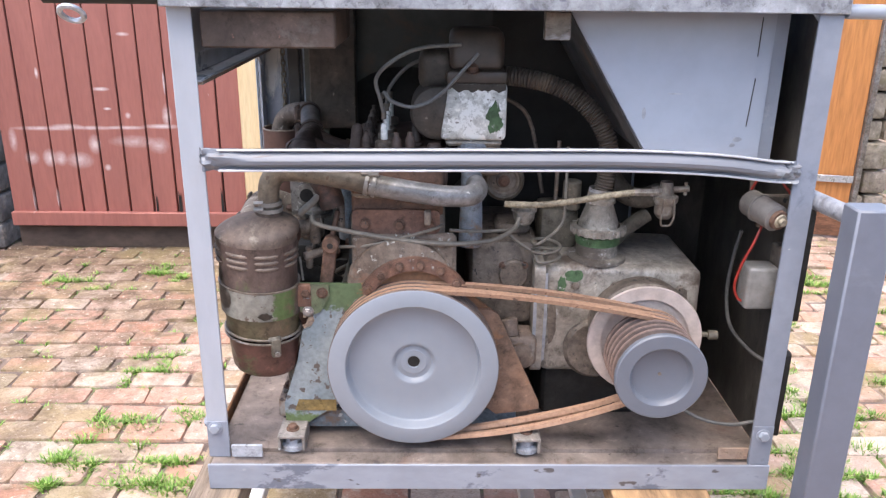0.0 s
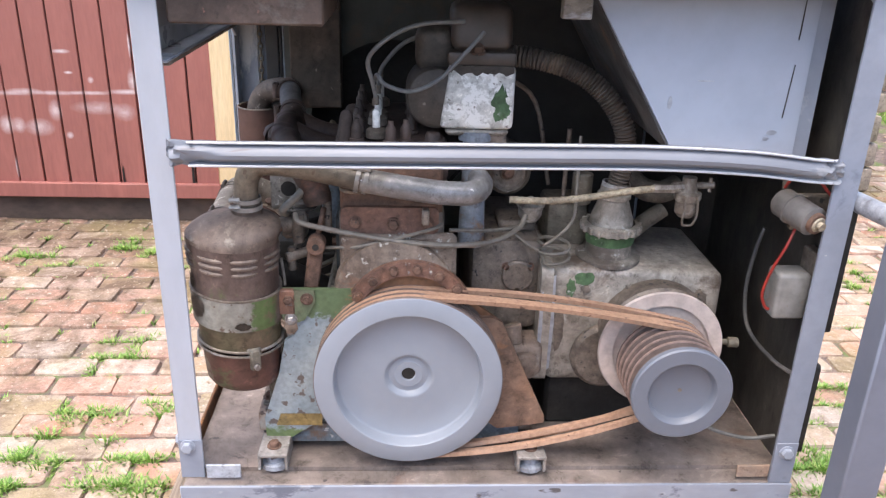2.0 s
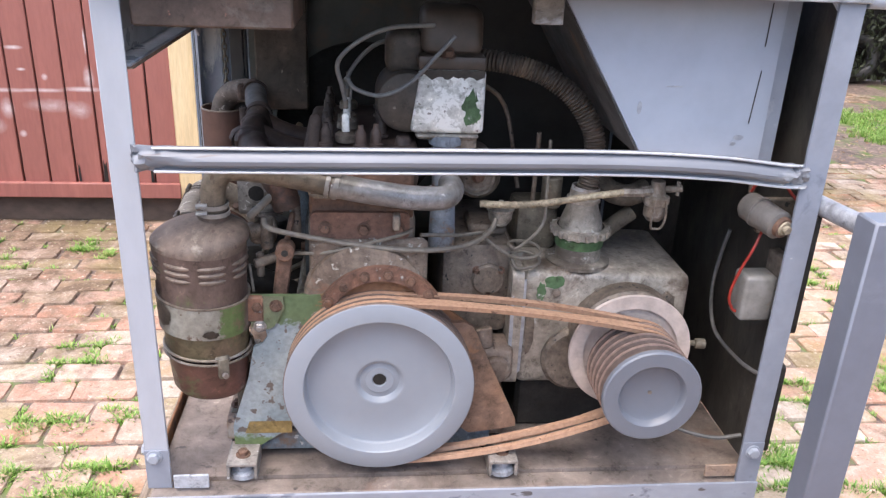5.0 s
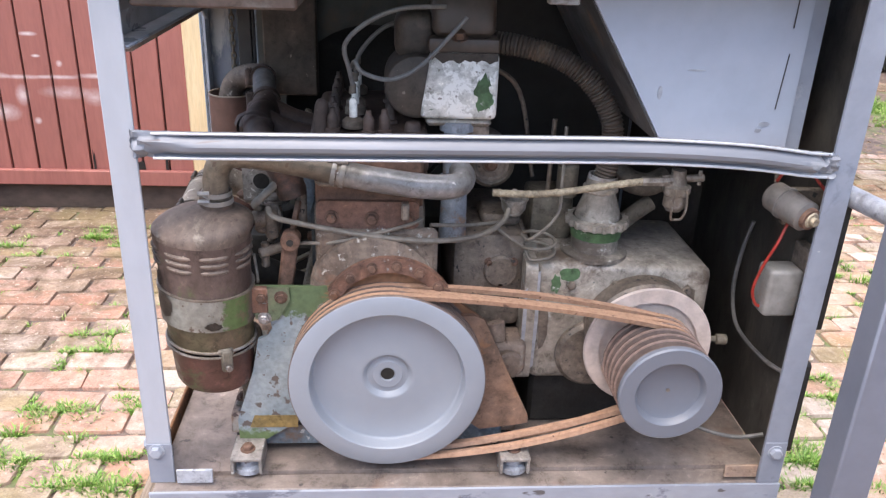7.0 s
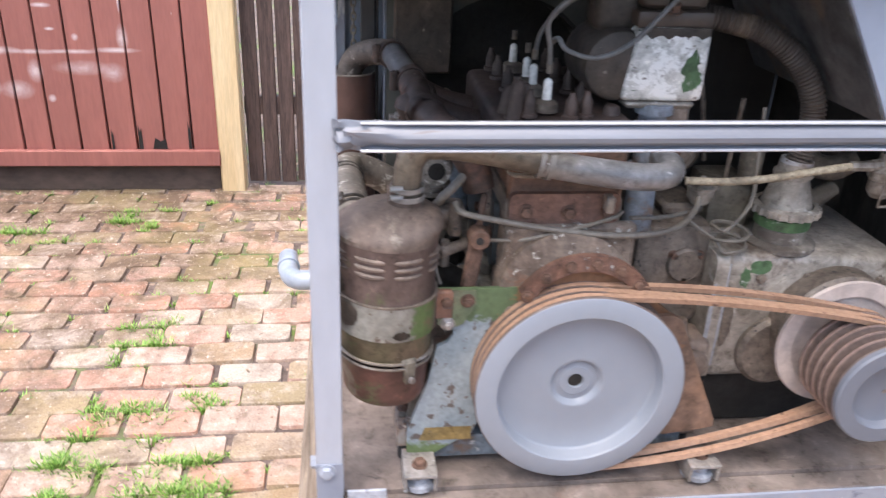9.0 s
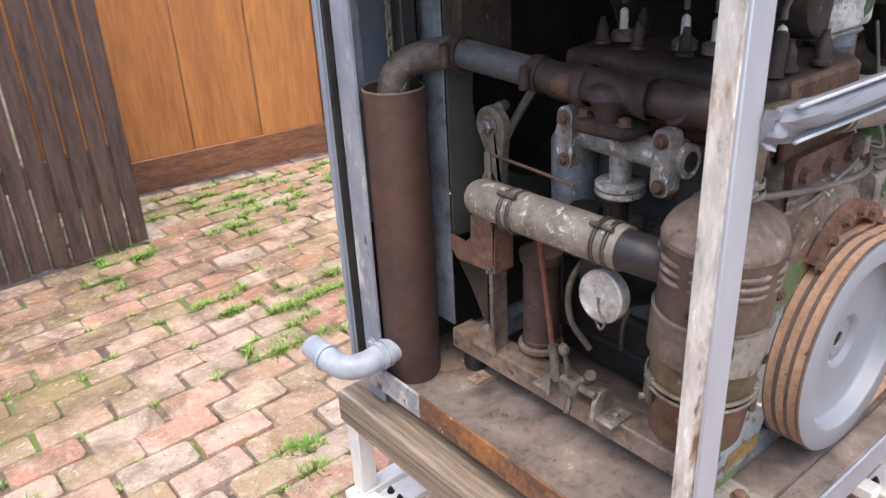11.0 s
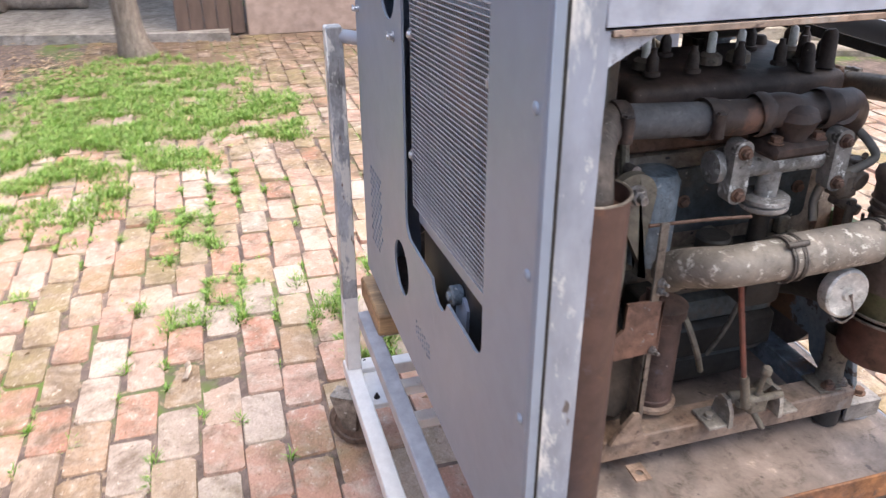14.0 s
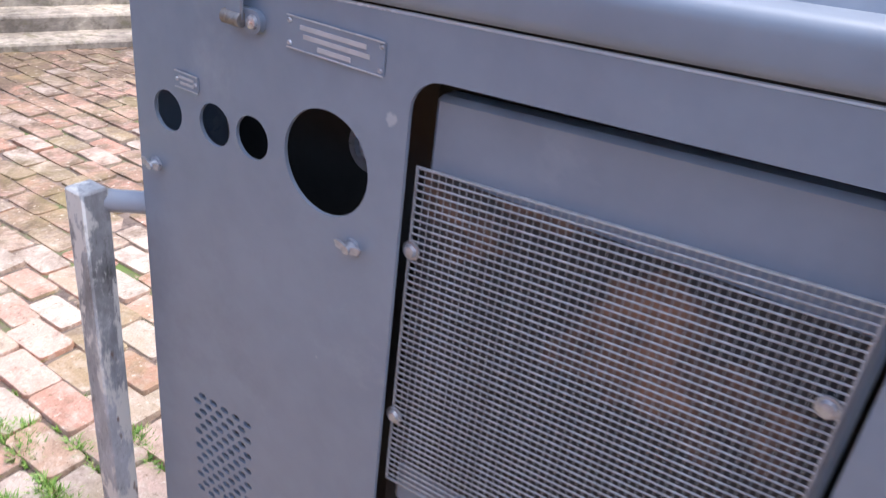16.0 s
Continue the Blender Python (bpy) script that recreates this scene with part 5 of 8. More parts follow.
bm = B()
box(bm, (-0.318, 0.140, 1.185), (-0.095, 0.555, 1.262), 0.016, seg=3)
for v in bm.verts:
    if v.co.z > 1.24 and v.co.x < -0.25:
        v.co.z -= 0.008
head = part("cylinder_head", bm, exhaust_iron, en, "rusty brown cylinder head")
bm = B()
box(bm, (-0.302, 0.132, 1.125), (-0.105, 0.150, 1.255), 0.006)
part("water_jacket_cover", bm, rust, en)
bm = B()
sheet(bm, rounded(-0.300, 1.092, -0.112, 1.145, 0.012), "y", 0.118, 0.131)
flange = part("front_flange", bm, rust_plate, en, "flaking rust-red front flange")
for x, z in ((-0.272, 1.114), (-0.199, 1.112), (-0.133, 1.113)):
    bm = B()
    hexbolt(bm, (x, 0.118, z), (0, -1, 0), 0.010, 0.008)
    part("bolt", bm, rust, flange)
bm = B()
box(bm, (-0.145, 0.088, 1.120), (-0.131, 0.112, 1.150), 0.003)
part("clip", bm, pipe_steel, en)
# studs with tall nuts, plugs and leads
for x, y in ((-0.268, 0.205), (-0.270, 0.165), (-0.275, 0.255), (-0.274, 0.335), (-0.276, 0.425), (-0.276, 0.50), (-0.177, 0.161), (-0.165, 0.235), (-0.165, 0.32), (-0.165, 0.41), (-0.165, 0.50), (-0.205, 0.15)):
    bm = B()
    lathe(bm, [(0, 0.0145), (0.006, 0.014), (0.008, 0.0105), (0.028, 0.010), (0.033, 0.0075), (0.036, 0.0055), (0.044, 0.005), (0.045, 0)], (x, y, 1.262), (0, 0, 1), 12)
    part("stud_nut", bm, exhaust_iron, head)
for k, y in enumerate((0.200, 0.307, 0.364, 0.489)):
    bm = B()
    lathe(bm, [(0, 0.021), (0.014, 0.020), (0.018, 0.015), (0.020, 0.010)], (-0.234, y, 1.262), (0, 0, 1), 12)
    plug = part("spark_plug", bm, oily, en)
    bm = B()
    lathe(bm, [(0.018, 0.0078), (0.050, 0.0074), (0.053, 0.005), (0.056, 0)], (-0.234, y, 1.262), (0, 0, 1), 16)
    part("insulator", bm, porcelain, plug, "white porcelain insulator")
    bm = B()
    rod(bm, (-0.234, y, 1.325), (-0.234, y, 1.342), 0.0055, 10)
    part("terminal", bm, oily, plug)
for pts in (((-0.234, 0.200, 1.338), (-0.240, 0.185, 1.37), (-0.247, 0.175, 1.415), (-0.209, 0.170, 1.454), (-0.150, 0.180, 1.478), (-0.07, 0.20, 1.482)),
            ((-0.236, 0.20, 1.372), (-0.230, 0.178, 1.385), (-0.215, 0.170, 1.368), (-0.168, 0.165, 1.358), (-0.117, 0.160, 1.382), (-0.066, 0.160, 1.435), (-0.035, 0.17, 1.468)),
            ((-0.234, 0.307, 1.338), (-0.225, 0.30, 1.38), (-0.18, 0.29, 1.43), (-0.12, 0.28, 1.45))):
    bm = B()
    tube(bm, pts, 0.0042, 8, 6)
    part("ignition_lead", bm, grey_cable, en, "grey rubber ignition lead")
# lumps of the head casting, and the pale gasket edge under it
for x, y, z, r, h in ((-0.292, 0.172, 1.255, 0.012, 0.066), (-0.298, 0.215, 1.255, 0.0105, 0.046), (-0.125, 0.185, 1.250, 0.015, 0.028)):
    bm = B()
    lathe(bm, [(0, r * 1.35), (0.010, r * 1.1), (h * 0.75, r), (h * 0.93, r * 0.8), (h, r * 0.45), (h, 0)], (x, y, z), (0.05, 0, 1), 16)
    for v in bm.verts:
        v.co += noise.noise_vector(v.co * 30) * 0.003
    part("casting_boss", bm, exhaust_iron, head)
bm = B()
tube(bm, [(-0.300, 0.150, 1.176), (-0.296, 0.136, 1.174), (-0.27, 0.131, 1.172), (-0.13, 0.131, 1.172), (-0.108, 0.136, 1.175), (-0.102, 0.152, 1.184), (-0.100, 0.20, 1.186)], 0.0045, 8, 5)
part("gasket_edge", bm, olive_pipe, head, "pale gasket edge")
# timing case and the A-shaped front plate
bm = B()
lathe(bm, [(0, 0), (0, 0.11), (0.006, 0.118), (0.03, 0.122), (0.04, 0.122), (0.04, 0)], (-0.195, 0.095, 0.965), (0, 1, 0), 36)
part("timing_case", bm, crazed_case, en, "crazed grey-brown timing case")
bm = B()
box(bm, (-0.30, 0.112, 0.99), (-0.075, 0.132, 1.094), 0.01)
part("case_front", bm, crazed_case, en, "pale crazed casting above the flywheel")
arc = [(-0.165 + 0.122 * math.cos(radians(a)), 0.918 + 0.122 * math.sin(radians(a))) for a in range(145, 20, -8)]
outline = [(-0.512, 0.984), (-0.317, 0.984)] + arc + [(0.011, 0.919), (0.060, 0.80), (0.115, 0.695), (0.085, 0.680), (0.020, 0.672), (-0.03, 0.71), (-0.33, 0.72), (-0.342, 0.687), (-0.412, 0.640), (-0.462, 0.645), (-0.463, 0.69), (-0.428, 0.80), (-0.414, 0.872), (-0.396, 0.880), (-0.386, 0.896), (-0.389, 0.914), (-0.402, 0.925), (-0.512, 0.928)]
bm = B()
sheet(bm, outline, "y", 0.092, 0.102)
fp = part("front_plate", bm, front_paint, en, "front plate with flaking green, grey and rust-red paint")
bm = B()
sheet(bm, [(-0.430, 0.700), (-0.345, 0.700), (-0.345, 0.672), (-0.440, 0.672)], "y", 0.0905, 0.0918)
part("paint_patch", bm, surf("ochre_paint", (0.28, 0.19, 0.06), (0.22, 0.16, 0.07), 14, 0.6, 0, 0.2, speck=(0.12, 0.10, 0.08)), fp, "ochre paint patch")
bm = B()
rim = [(-0.165 + r * math.cos(radians(a)), 0.918 + r * math.sin(radians(a))) for r, s in ((0.132, 1), (0.104, -1)) for a in list(range(150, 15, -9))[::s]]
sheet(bm, rim, "y", 0.076, 0.0915)
part("rim", bm, rust_plate, fp, "rust-red raised rim")
for a in range(150, 25, -22):
    bm = B()
    hexbolt(bm, (-0.165 + 0.118 * math.cos(radians(a)), 0.076, 0.918 + 0.118 * math.sin(radians(a))), (0, -1, 0), 0.008, 0.007)
    part("bolt", bm, rust, fp)
bm = B()
sheet(bm, [(-0.415, 0.984), (-0.352, 0.984), (-0.350, 0.960), (-0.372, 0.920), (-0.388, 0.914), (-0.415, 0.920)], "y", 0.0865, 0.0915)
cb = part("cleaner_bracket", bm, bracket_olive, fp, "grimy olive bracket plate")
for x, z, y, mt in ((-0.402, 0.966, 0.0865, rust), (-0.366, 0.966, 0.0865, rust), (-0.398, 0.922, 0.0865, bolt_steel), (-0.288, 0.938, 0.092, pipe_steel)):
    bm = B()
    hexbolt(bm, (x, y, z), (0, -1, 0), 0.0095, 0.008, stud=0.003)
    part("bolt", bm, mt, cb)
bm = B()
sheet(bm, [(-0.04, 0.93), (0.0, 0.93), (0.018, 0.92), (0.118, 0.700), (0.118, 0.685), (0.085, 0.679), (0.020, 0.671), (-0.03, 0.71)], "y", 0.080, 0.0915)
part("rust_leg", bm, surf("leg_rust", (0.22, 0.125, 0.08), (0.16, 0.105, 0.08), 9, 0.7, 0, 0.25, patch=(0.27, 0.125, 0.055), patch_scale=9, patch_cut=(0.55, 0.66), patch2=(0.25, 0.25, 0.23), patch2_cut=(0.62, 0.68), patch2_scale=12), fp, "rusty brown leg")
# flywheel pulley
fw = (-0.167, 0.03, 0.81)
bm = B()
prof = [(0.060, 0.0132), (0.0375, 0.0136), (0.036, 0.0155), (0.036, 0.0285), (0.0372, 0.0300), (0.0375, 0.0395), (0.0365, 0.0405), (0.0290, 0.0465), (0.0278, 0.0490), (0.0285, 0.054), (0.029, 0.10), (0.0285, 0.1395), (0.0265, 0.1425), (0.022, 0.1440), (0.004, 0.1462), (0.0012, 0.1470), (0.0, 0.1485), (0.0, 0.183), (0.0015, 0.1852)]
lathe(bm, prof, fw, (0, 1, 0), 96)
wheel = part("flywheel", bm, wheel_paint, en, "grey painted flywheel pulley with a dished face")
bm = B()
lathe(bm, [(0.0015, 0.1852), (0.0035, 0.187), (0.007, 0.187), (0.010, 0.174), (0.018, 0.174), (0.021, 0.186), (0.027, 0.186), (0.030, 0.174), (0.038, 0.174), (0.041, 0.186), (0.047, 0.186), (0.050, 0.174), (0.058, 0.174), (0.061, 0.186), (0.070, 0.186), (0.070, 0.05)], fw, (0, 1, 0), 96)
part("groove_rim", bm, groove_iron, wheel, "grooved rim worn brown by the belts")
bm = B()
rod(bm, (fw[0], 0.07, fw[2]), (fw[0], 0.12, fw[2]), 0.04, 24)
part("crankshaft", bm, oily, en)
# flat dark disc just behind the lip paints the hole's shade
bm = B()
rod(bm, (fw[0], fw[1] + 0.0395, fw[2]), (fw[0], fw[1] + 0.045, fw[2]), 0.0131, 20)
part("bore", bm, dark_iron, wheel, "dark disc for the shaded shaft hole")
# exhaust manifold
bm = B()
tube(bm, [(-0.346, 0.163, 1.140), (-0.352, 0.163, 1.165), (-0.366, 0.168, 1.192), (-0.388, 0.190, 1.216), (-0.410, 0.232, 1.228), (-0.426, 0.31, 1.234), (-0.430, 0.36, 1.236), (-0.432, 0.42, 1.236), (-0.434, 0.50, 1.237)], 0.0265, 18, 8)
for v in bm.verts:
    k = 1.0 - 0.24 * max(0.0, min(1.0, (0.30 - v.co.y) / 0.13))
    v.co += noise.noise_vector(v.co * 16) * 0.006 * k + noise.noise_vector(v.co * 45) * 0.002
mani = part("exhaust_manifold", bm, exhaust_iron, en, "dark rust-brown exhaust manifold")
for y in (0.23, 0.36, 0.46):
    bm = B()
    tube(bm, [(-0.30, y, 1.190), (-0.37, y, 1.205), (-0.425, y + 0.01, 1.228)], 0.026, 14, 6)
    part("branch", bm, exhaust_iron, mani)
bm = B()
box(bm, (-0.472, 0.292, 1.172), (-0.40, 0.394, 1.194), 0.006)
lathe(bm, [(0, 0.022), (0.010, 0.024), (0.022, 0.029), (0.036, 0.037), (0.050, 0.033), (0.058, 0.018), (0.060, 0.0)], (-0.440, 0.343, 1.192), (0, 0, 1), 20)
for y in (0.284, 0.402):
    lathe(bm, [(0, 0.031), (0.012, 0.0335), (0.024, 0.031)], (-0.430, y - 0.012, 1.235), (0, 1, 0), 20)
for v in bm.verts:
    v.co += noise.noise_vector(v.co * 40) * 0.004
part("centre_flange", bm, exhaust_iron, mani)
for y in (0.305, 0.381):
    bm = B()
    hexbolt(bm, (-0.455, y, 1.195), (0, 0, 1), 0.009, 0.009)
    part("bolt", bm, rust, mani)
# inlet manifold, limed white, with clamps
bm = B()
lathe(bm, [(0.0, 0.015), (0, 0.026), (0.012, 0.026), (0.014, 0.0225), (0.226, 0.0225), (0.228, 0.026), (0.240, 0.026), (0.240, 0.0)], (-0.411, 0.218, 1.148), (0, 1, 0), 24)
lathe(bm, [(0, 0.010), (0.0, 0.015)], (-0.411, 0.218, 1.148), (0, 1, 0), 24)
rod(bm, (-0.411, 0.343, 1.148), (-0.409, 0.343, 1.085), 0.018, 18)
inlet = part("inlet_manifold", bm, white_pipe, en, "lime-white crusted inlet manifold")
# dark disc over the pipe's end, shade of the hole as colour
bm = B()
rod(bm, (-0.411, 0.2165, 1.148), (-0.411, 0.2185, 1.148), 0.0155, 18)
part("bore", bm, dark_iron, inlet)
for y in (0.243, 0.428):
    bm = B()
    lathe(bm, [(-0.011, 0.022), (-0.011, 0.028), (-0.008, 0.0305), (0.008, 0.0305), (0.011, 0.028), (0.011, 0.022)], (-0.411, y, 1.148), (0, 1, 0), 20)
    sheet(bm, rounded(y - 0.016, 1.096, y + 0.016, 1.200, 0.015), "x", -0.448, -0.420)
    clamp = part("clamp", bm, white_pipe, inlet)
    for z in (1.182, 1.112):
        bm = B()
        hexbolt(bm, (-0.448, y, z), (-1, 0, 0), 0.0088, 0.009, stud=0.004)
        part("nut", bm, rust, clamp)
bm = B()
lathe(bm, [(0, 0.02), (0.0, 0.036), (0.004, 0.040), (0.010, 0.040), (0.011, 0.034), (0.014, 0.034), (0.015, 0.040), (0.021, 0.040), (0.024, 0.036), (0.024, 0.016)], (-0.409, 0.343, 1.064), (0, 0, 1), 28)
part("carburettor_flange", bm, white_pipe, inlet)
bm = B()
rod(bm, (-0.407, 0.343, 0.985), (-0.409, 0.343, 1.064), 0.016, 16)
box(bm, (-0.46, 0.31, 0.90), (-0.37, 0.385, 1.0), 0.014, seg=2)
rod(bm, (-0.40, 0.42, 0.93), (-0.40, 0.42, 1.02), 0.03, 18, bev=0.004)
part("carburettor", bm, dark_iron, en)
bm = B()
tube(bm, [(-0.455, 0.40, 1.075), (-0.458, 0.48, 1.082), (-0.46, 0.585, 1.086)], 0.003, 6, 4)
part("throttle_rod", bm, rust, en)
# blue drum on the side of the block, dark pieces beneath
bm = B()
lathe(bm, [(0, 0.040), (0.15, 0.042), (0.165, 0.034), (0.17, 0)], (-0.335, 0.505, 0.955), (0, 0, 1), 24)
part("water_pump", bm, blue_iron, en)
bm = B()
box(bm, (-0.345, 0.20, 0.72), (-0.30, 0.54, 0.80), 0.012)
rod(bm, (-0.34, 0.25, 0.90), (-0.31, 0.25, 0.90), 0.03, 16, bev=0.004)
for y in (0.22, 0.3, 0.38, 0.46, 0.52):
    rod(bm, (-0.325, y, 0.82), (-0.30, y, 0.82), 0.010, 8)
part("crankcase_cover", bm, dark_iron, en)
bm = B()
sheet(bm, rounded(0.17, 0.985, 0.545, 1.105, 0.014), "x", -0.314, -0.305)
tc = part("tappet_cover", bm, dark_cover, en, "dark grimy tappet cover")
for y in (0.195, 0.31, 0.43, 0.52):
    bm = B()
    hexbolt(bm, (-0.314, y, 1.045), (-1, 0, 0), 0.009, 0.008)
    part("bolt", bm, rust, tc)
bm = B()
box(bm, (-0.335, 0.17, 0.93), (-0.305, 0.55, 0.955), 0.006)
box(bm, (-0.325, 0.20, 0.955), (-0.305, 0.225, 0.99), 0.004)
box(bm, (-0.325, 0.36, 0.955), (-0.305, 0.385, 0.99), 0.004)
part("block_ledge", bm, olive_iron, en)
for p, r in ((((-0.33, 0.46, 0.90), (-0.40, 0.45, 0.86), (-0.42, 0.43, 0.80), (-0.40, 0.40, 0.74)), 0.006), (((-0.35, 0.58, 1.20), (-0.40, 0.60, 1.12), (-0.45, 0.62, 1.02), (-0.46, 0.63, 0.93), (-0.44, 0.60, 0.88)), 0.008), (((-0.32, 0.30, 0.93), (-0.37, 0.31, 0.90), (-0.38, 0.34, 0.82), (-0.36, 0.36, 0.74)), 0.0045)):
    bm = B()
    tube(bm, p, r, 8, 6)
    part("oil_pipe", bm, olive_iron, en)
# oil filler with its round cap
bm = B()
tube(bm, [(-0.30, 0.285, 0.86), (-0.40, 0.275, 0.92), (-0.47, 0.267, 0.947), (-0.535, 0.263, 0.960)], 0.032, 18, 6)
part("filler_neck", bm, dark_iron, en)
bm = B()
lathe(bm, [(-0.014, 0.040), (0.0, 0.042), (0.006, 0.041), (0.008, 0.037), (0.006, 0.034), (0.007, 0.012), (0.011, 0.009), (0.011, 0)], (-0.540, 0.263, 0.960), (-1, 0, 0.12), 36)
cap = part("filler_cap", bm, surf("cap_metal", (0.58, 0.57, 0.54), (0.48, 0.47, 0.44), 9, 0.5, 0.2, 0.15, patch=(0.36, 0.33, 0.29), patch_scale=20, patch_cut=(0.6, 0.7)), en, "pale round filler cap")
bm = B()
tube(bm, [(-0.552, 0.262, 0.963), (-0.556, 0.255, 0.94), (-0.553, 0.247, 0.925), (-0.548, 0.258, 0.908), (-0.543, 0.270, 0.912), (-0.54, 0.278, 0.92)], 0.0022, 6, 6, 0.0008, 0.005)
part("chain", bm, bolt_steel, cap)

# pear-shaped governor lever with its pivot bolt, the rusty bracket below
bm = B()
sheet(bm, [(0.606 + 0.036 * math.cos(radians(a)), 1.131 + 0.036 * math.sin(radians(a))) for a in range(-12, 193, 12)] + [(0.585, 0.99), (0.570, 0.985)], "x", -0.446, -0.430)
lever = part("governor_lever", bm, olive_iron, en, "dusty olive-grey pear-shaped lever")
bm = B()
hexbolt(bm, (-0.446, 0.605, 1.133), (-1, 0, 0), 0.013, 0.012, stud=0.012)
rod(bm, (-0.430, 0.600, 1.163), (-0.41, 0.604, 1.163), 0.010, 10)
part("pivot_bolt", bm, bolt_steel, lever)
bm = B()
sheet(bm, [(0.62, 0.968), (0.556, 0.966), (0.561, 0.87), (0.665, 0.864), (0.682, 0.885), (0.68, 0.91), (0.640, 0.906), (0.622, 0.922)], "x", -0.487, -0.481)
box(bm, (-0.487, 0.556, 0.868), (-0.44, 0.562, 0.966), 0.001)
part("side_bracket", bm, rust_plate, en, "rusty steel side bracket")
bm = B()
box(bm, (-0.486, 0.566, 0.69), (-0.480, 0.580, 1.10), 0.001)
box(bm, (-0.486, 0.574, 0.69), (-0.440, 0.580, 0.87), 0.001)
part("bracket_strut", bm, oily, en)
bm = B()
sheet(bm, [(0.56, 0.692), (0.625, 0.692), (0.612, 0.715), (0.585, 0.75), (0.575, 0.75)], "x", -0.492, -0.484)
part("strut_foot", bm, rail_rust, en)
for z in (1.0, 0.875, 0.985):
    bm = B()
    hexbolt(bm, (-0.487, 0.568, z), (-1, -0.3, 0), 0.006, 0.006, stud=0.008)
    part("bolt", bm, bolt_steel, en)
# spin-on canister hung from the side
bm = B()
lathe(bm, [(0, 0), (0, 0.034), (0.004, 0.037), (0.012, 0.037), (0.014, 0.0345), (0.172, 0.0345), (0.176, 0.040), (0.196, 0.041), (0.200, 0.034), (0.202, 0)], (-0.415, 0.508, 0.715), (0, 0, 1), 32)
part("oil_filter", bm, muffler_rust, en, "rusty brown oil filter canister")
bm = B()
box(bm, (-0.39, 0.48, 0.75), (-0.32, 0.53, 0.90), 0.004)
part("filter_bracket", bm, dark_iron, en)
# priming lever: red rod and brackets on the rail
bm = B()
tube(bm, [(-0.500, 0.432, 0.985), (-0.503, 0.415, 0.90), (-0.507, 0.392, 0.790)], 0.0048, 8, 4)
part("control_rod", bm, surf("red_rod", (0.22, 0.07, 0.05), (0.15, 0.06, 0.045), 20, 0.55, 0.1, 0.1), en, "thin dull-red control rod")
bm = B()
rod(bm, (-0.507, 0.393, 0.80), (-0.510, 0.380, 0.735), 0.008, 10)
rod(bm, (-0.500, 0.39, 0.735), (-0.500, 0.30, 0.738), 0.007, 10)
lathe(bm, [(0, 0.005), (0.066, 0.0045), (0.068, 0.007), (0.073, 0.0095), (0.080, 0.0095), (0.086, 0.006), (0.087, 0)], (-0.500, 0.355, 0.735), (-0.22, 0.05, 1), 14)
rod(bm, (-0.488, 0.362, 0.730), (-0.522, 0.345, 0.688), 0.006, 10)
rod(bm, (-0.480, 0.395, 0.735), (-0.490, 0.335, 0.738), 0.012, 12, bev=0.003)
rod(bm, (-0.478, 0.335, 0.742), (-0.488, 0.322, 0.765), 0.011, 12, bev=0.003)
box(bm, (-0.515, 0.335, 0.715), (-0.485, 0.375, 0.750), 0.006)
part("lever_linkage", bm, olive_iron, en)
for y, s in ((0.402, 1), (0.300, -1)):
    bm = B()
    box(bm, (-0.506, min(y, y + s * 0.040), 0.692), (-0.450, max(y, y + s * 0.040), 0.698), 0.001)
    sheet(bm, [(-0.510, 0.692), (-0.455, 0.692), (-0.462, 0.728), (-0.474, 0.742), (-0.492, 0.742), (-0.506, 0.724)], "y", y - 0.004, y + 0.004)
    hexbolt(bm, (-0.478, y + s * 0.024, 0.698), (0, 0, 1), 0.008, 0.007)
    part("lever_bracket", bm, cast_alloy, en)
# blue upright behind the induction pipe, ring-faced dynamo
bm = B()
lathe(bm, [(1.035, 0.0), (1.035, 0.028), (1.10, 0.026), (1.150, 0.024), (1.152, 0.031), (1.164, 0.031), (1.166, 0.024), (1.255, 0.024), (1.257, 0.033), (1.275, 0.033), (1.275, 0)], (-0.040, 0.215, 0), (0, 0, 1), 24)
column = part("water_column", bm, blue_paint, en, "chipped blue water outlet column")
for s in (-1, 1):
    bm = B()
    hexbolt(bm, (-0.040 + s * 0.026, 0.198, 1.164), (0, 0, 1), 0.006, 0.006)
    part("bolt", bm, rust, column)
bm = B()
lathe(bm, [(0.0, 0), (0.0, 0.016), (0.004, 0.018), (0.004, 0.028), (0.0, 0.032), (0.0, 0.042), (0.006, 0.046), (0.12, 0.046), (0.12, 0)], (0.037, 0.27, 1.172), (0, 1, 0), 30)
part("dynamo", bm, oily, en)
bm = B()
lathe(bm, [(-0.002, 0.036), (-0.005, 0.040), (-0.002, 0.046), (0.004, 0.048), (0.012, 0.047)], (0.037, 0.27, 1.172), (0, 1, 0), 30)
part("dynamo_ring", bm, olive_pipe, en, "pale worn ring")
bm = B()
hexbolt(bm, (0.037, 0.27, 1.172), (0, -1, 0), 0.010, 0.008)
part("dynamo_bolt", bm, rust, en)
# roller on an arm, fuel pipes
bm = B()
rod(bm, (-0.348, 0.105, 1.067), (-0.348, 0.140, 1.067), 0.018, 20, bev=0.003)
beam(bm, (-0.348, 0.126, 1.068), (-0.361, 0.122, 0.972), 0.010, 0.030, 0.004)
beam(bm, (-0.348, 0.13, 1.07), (-0.335, 0.16, 1.13), 0.010, 0.01, 0.002)
part("hinged_arm", bm, rust, en)
# small dark disc on the boss paints a shaded hole
bm = B()
rod(bm, (-0.348, 0.1035, 1.067), (-0.348, 0.1055, 1.067), 0.0065, 14)
part("arm_hole_shade", bm, dark_iron, en)
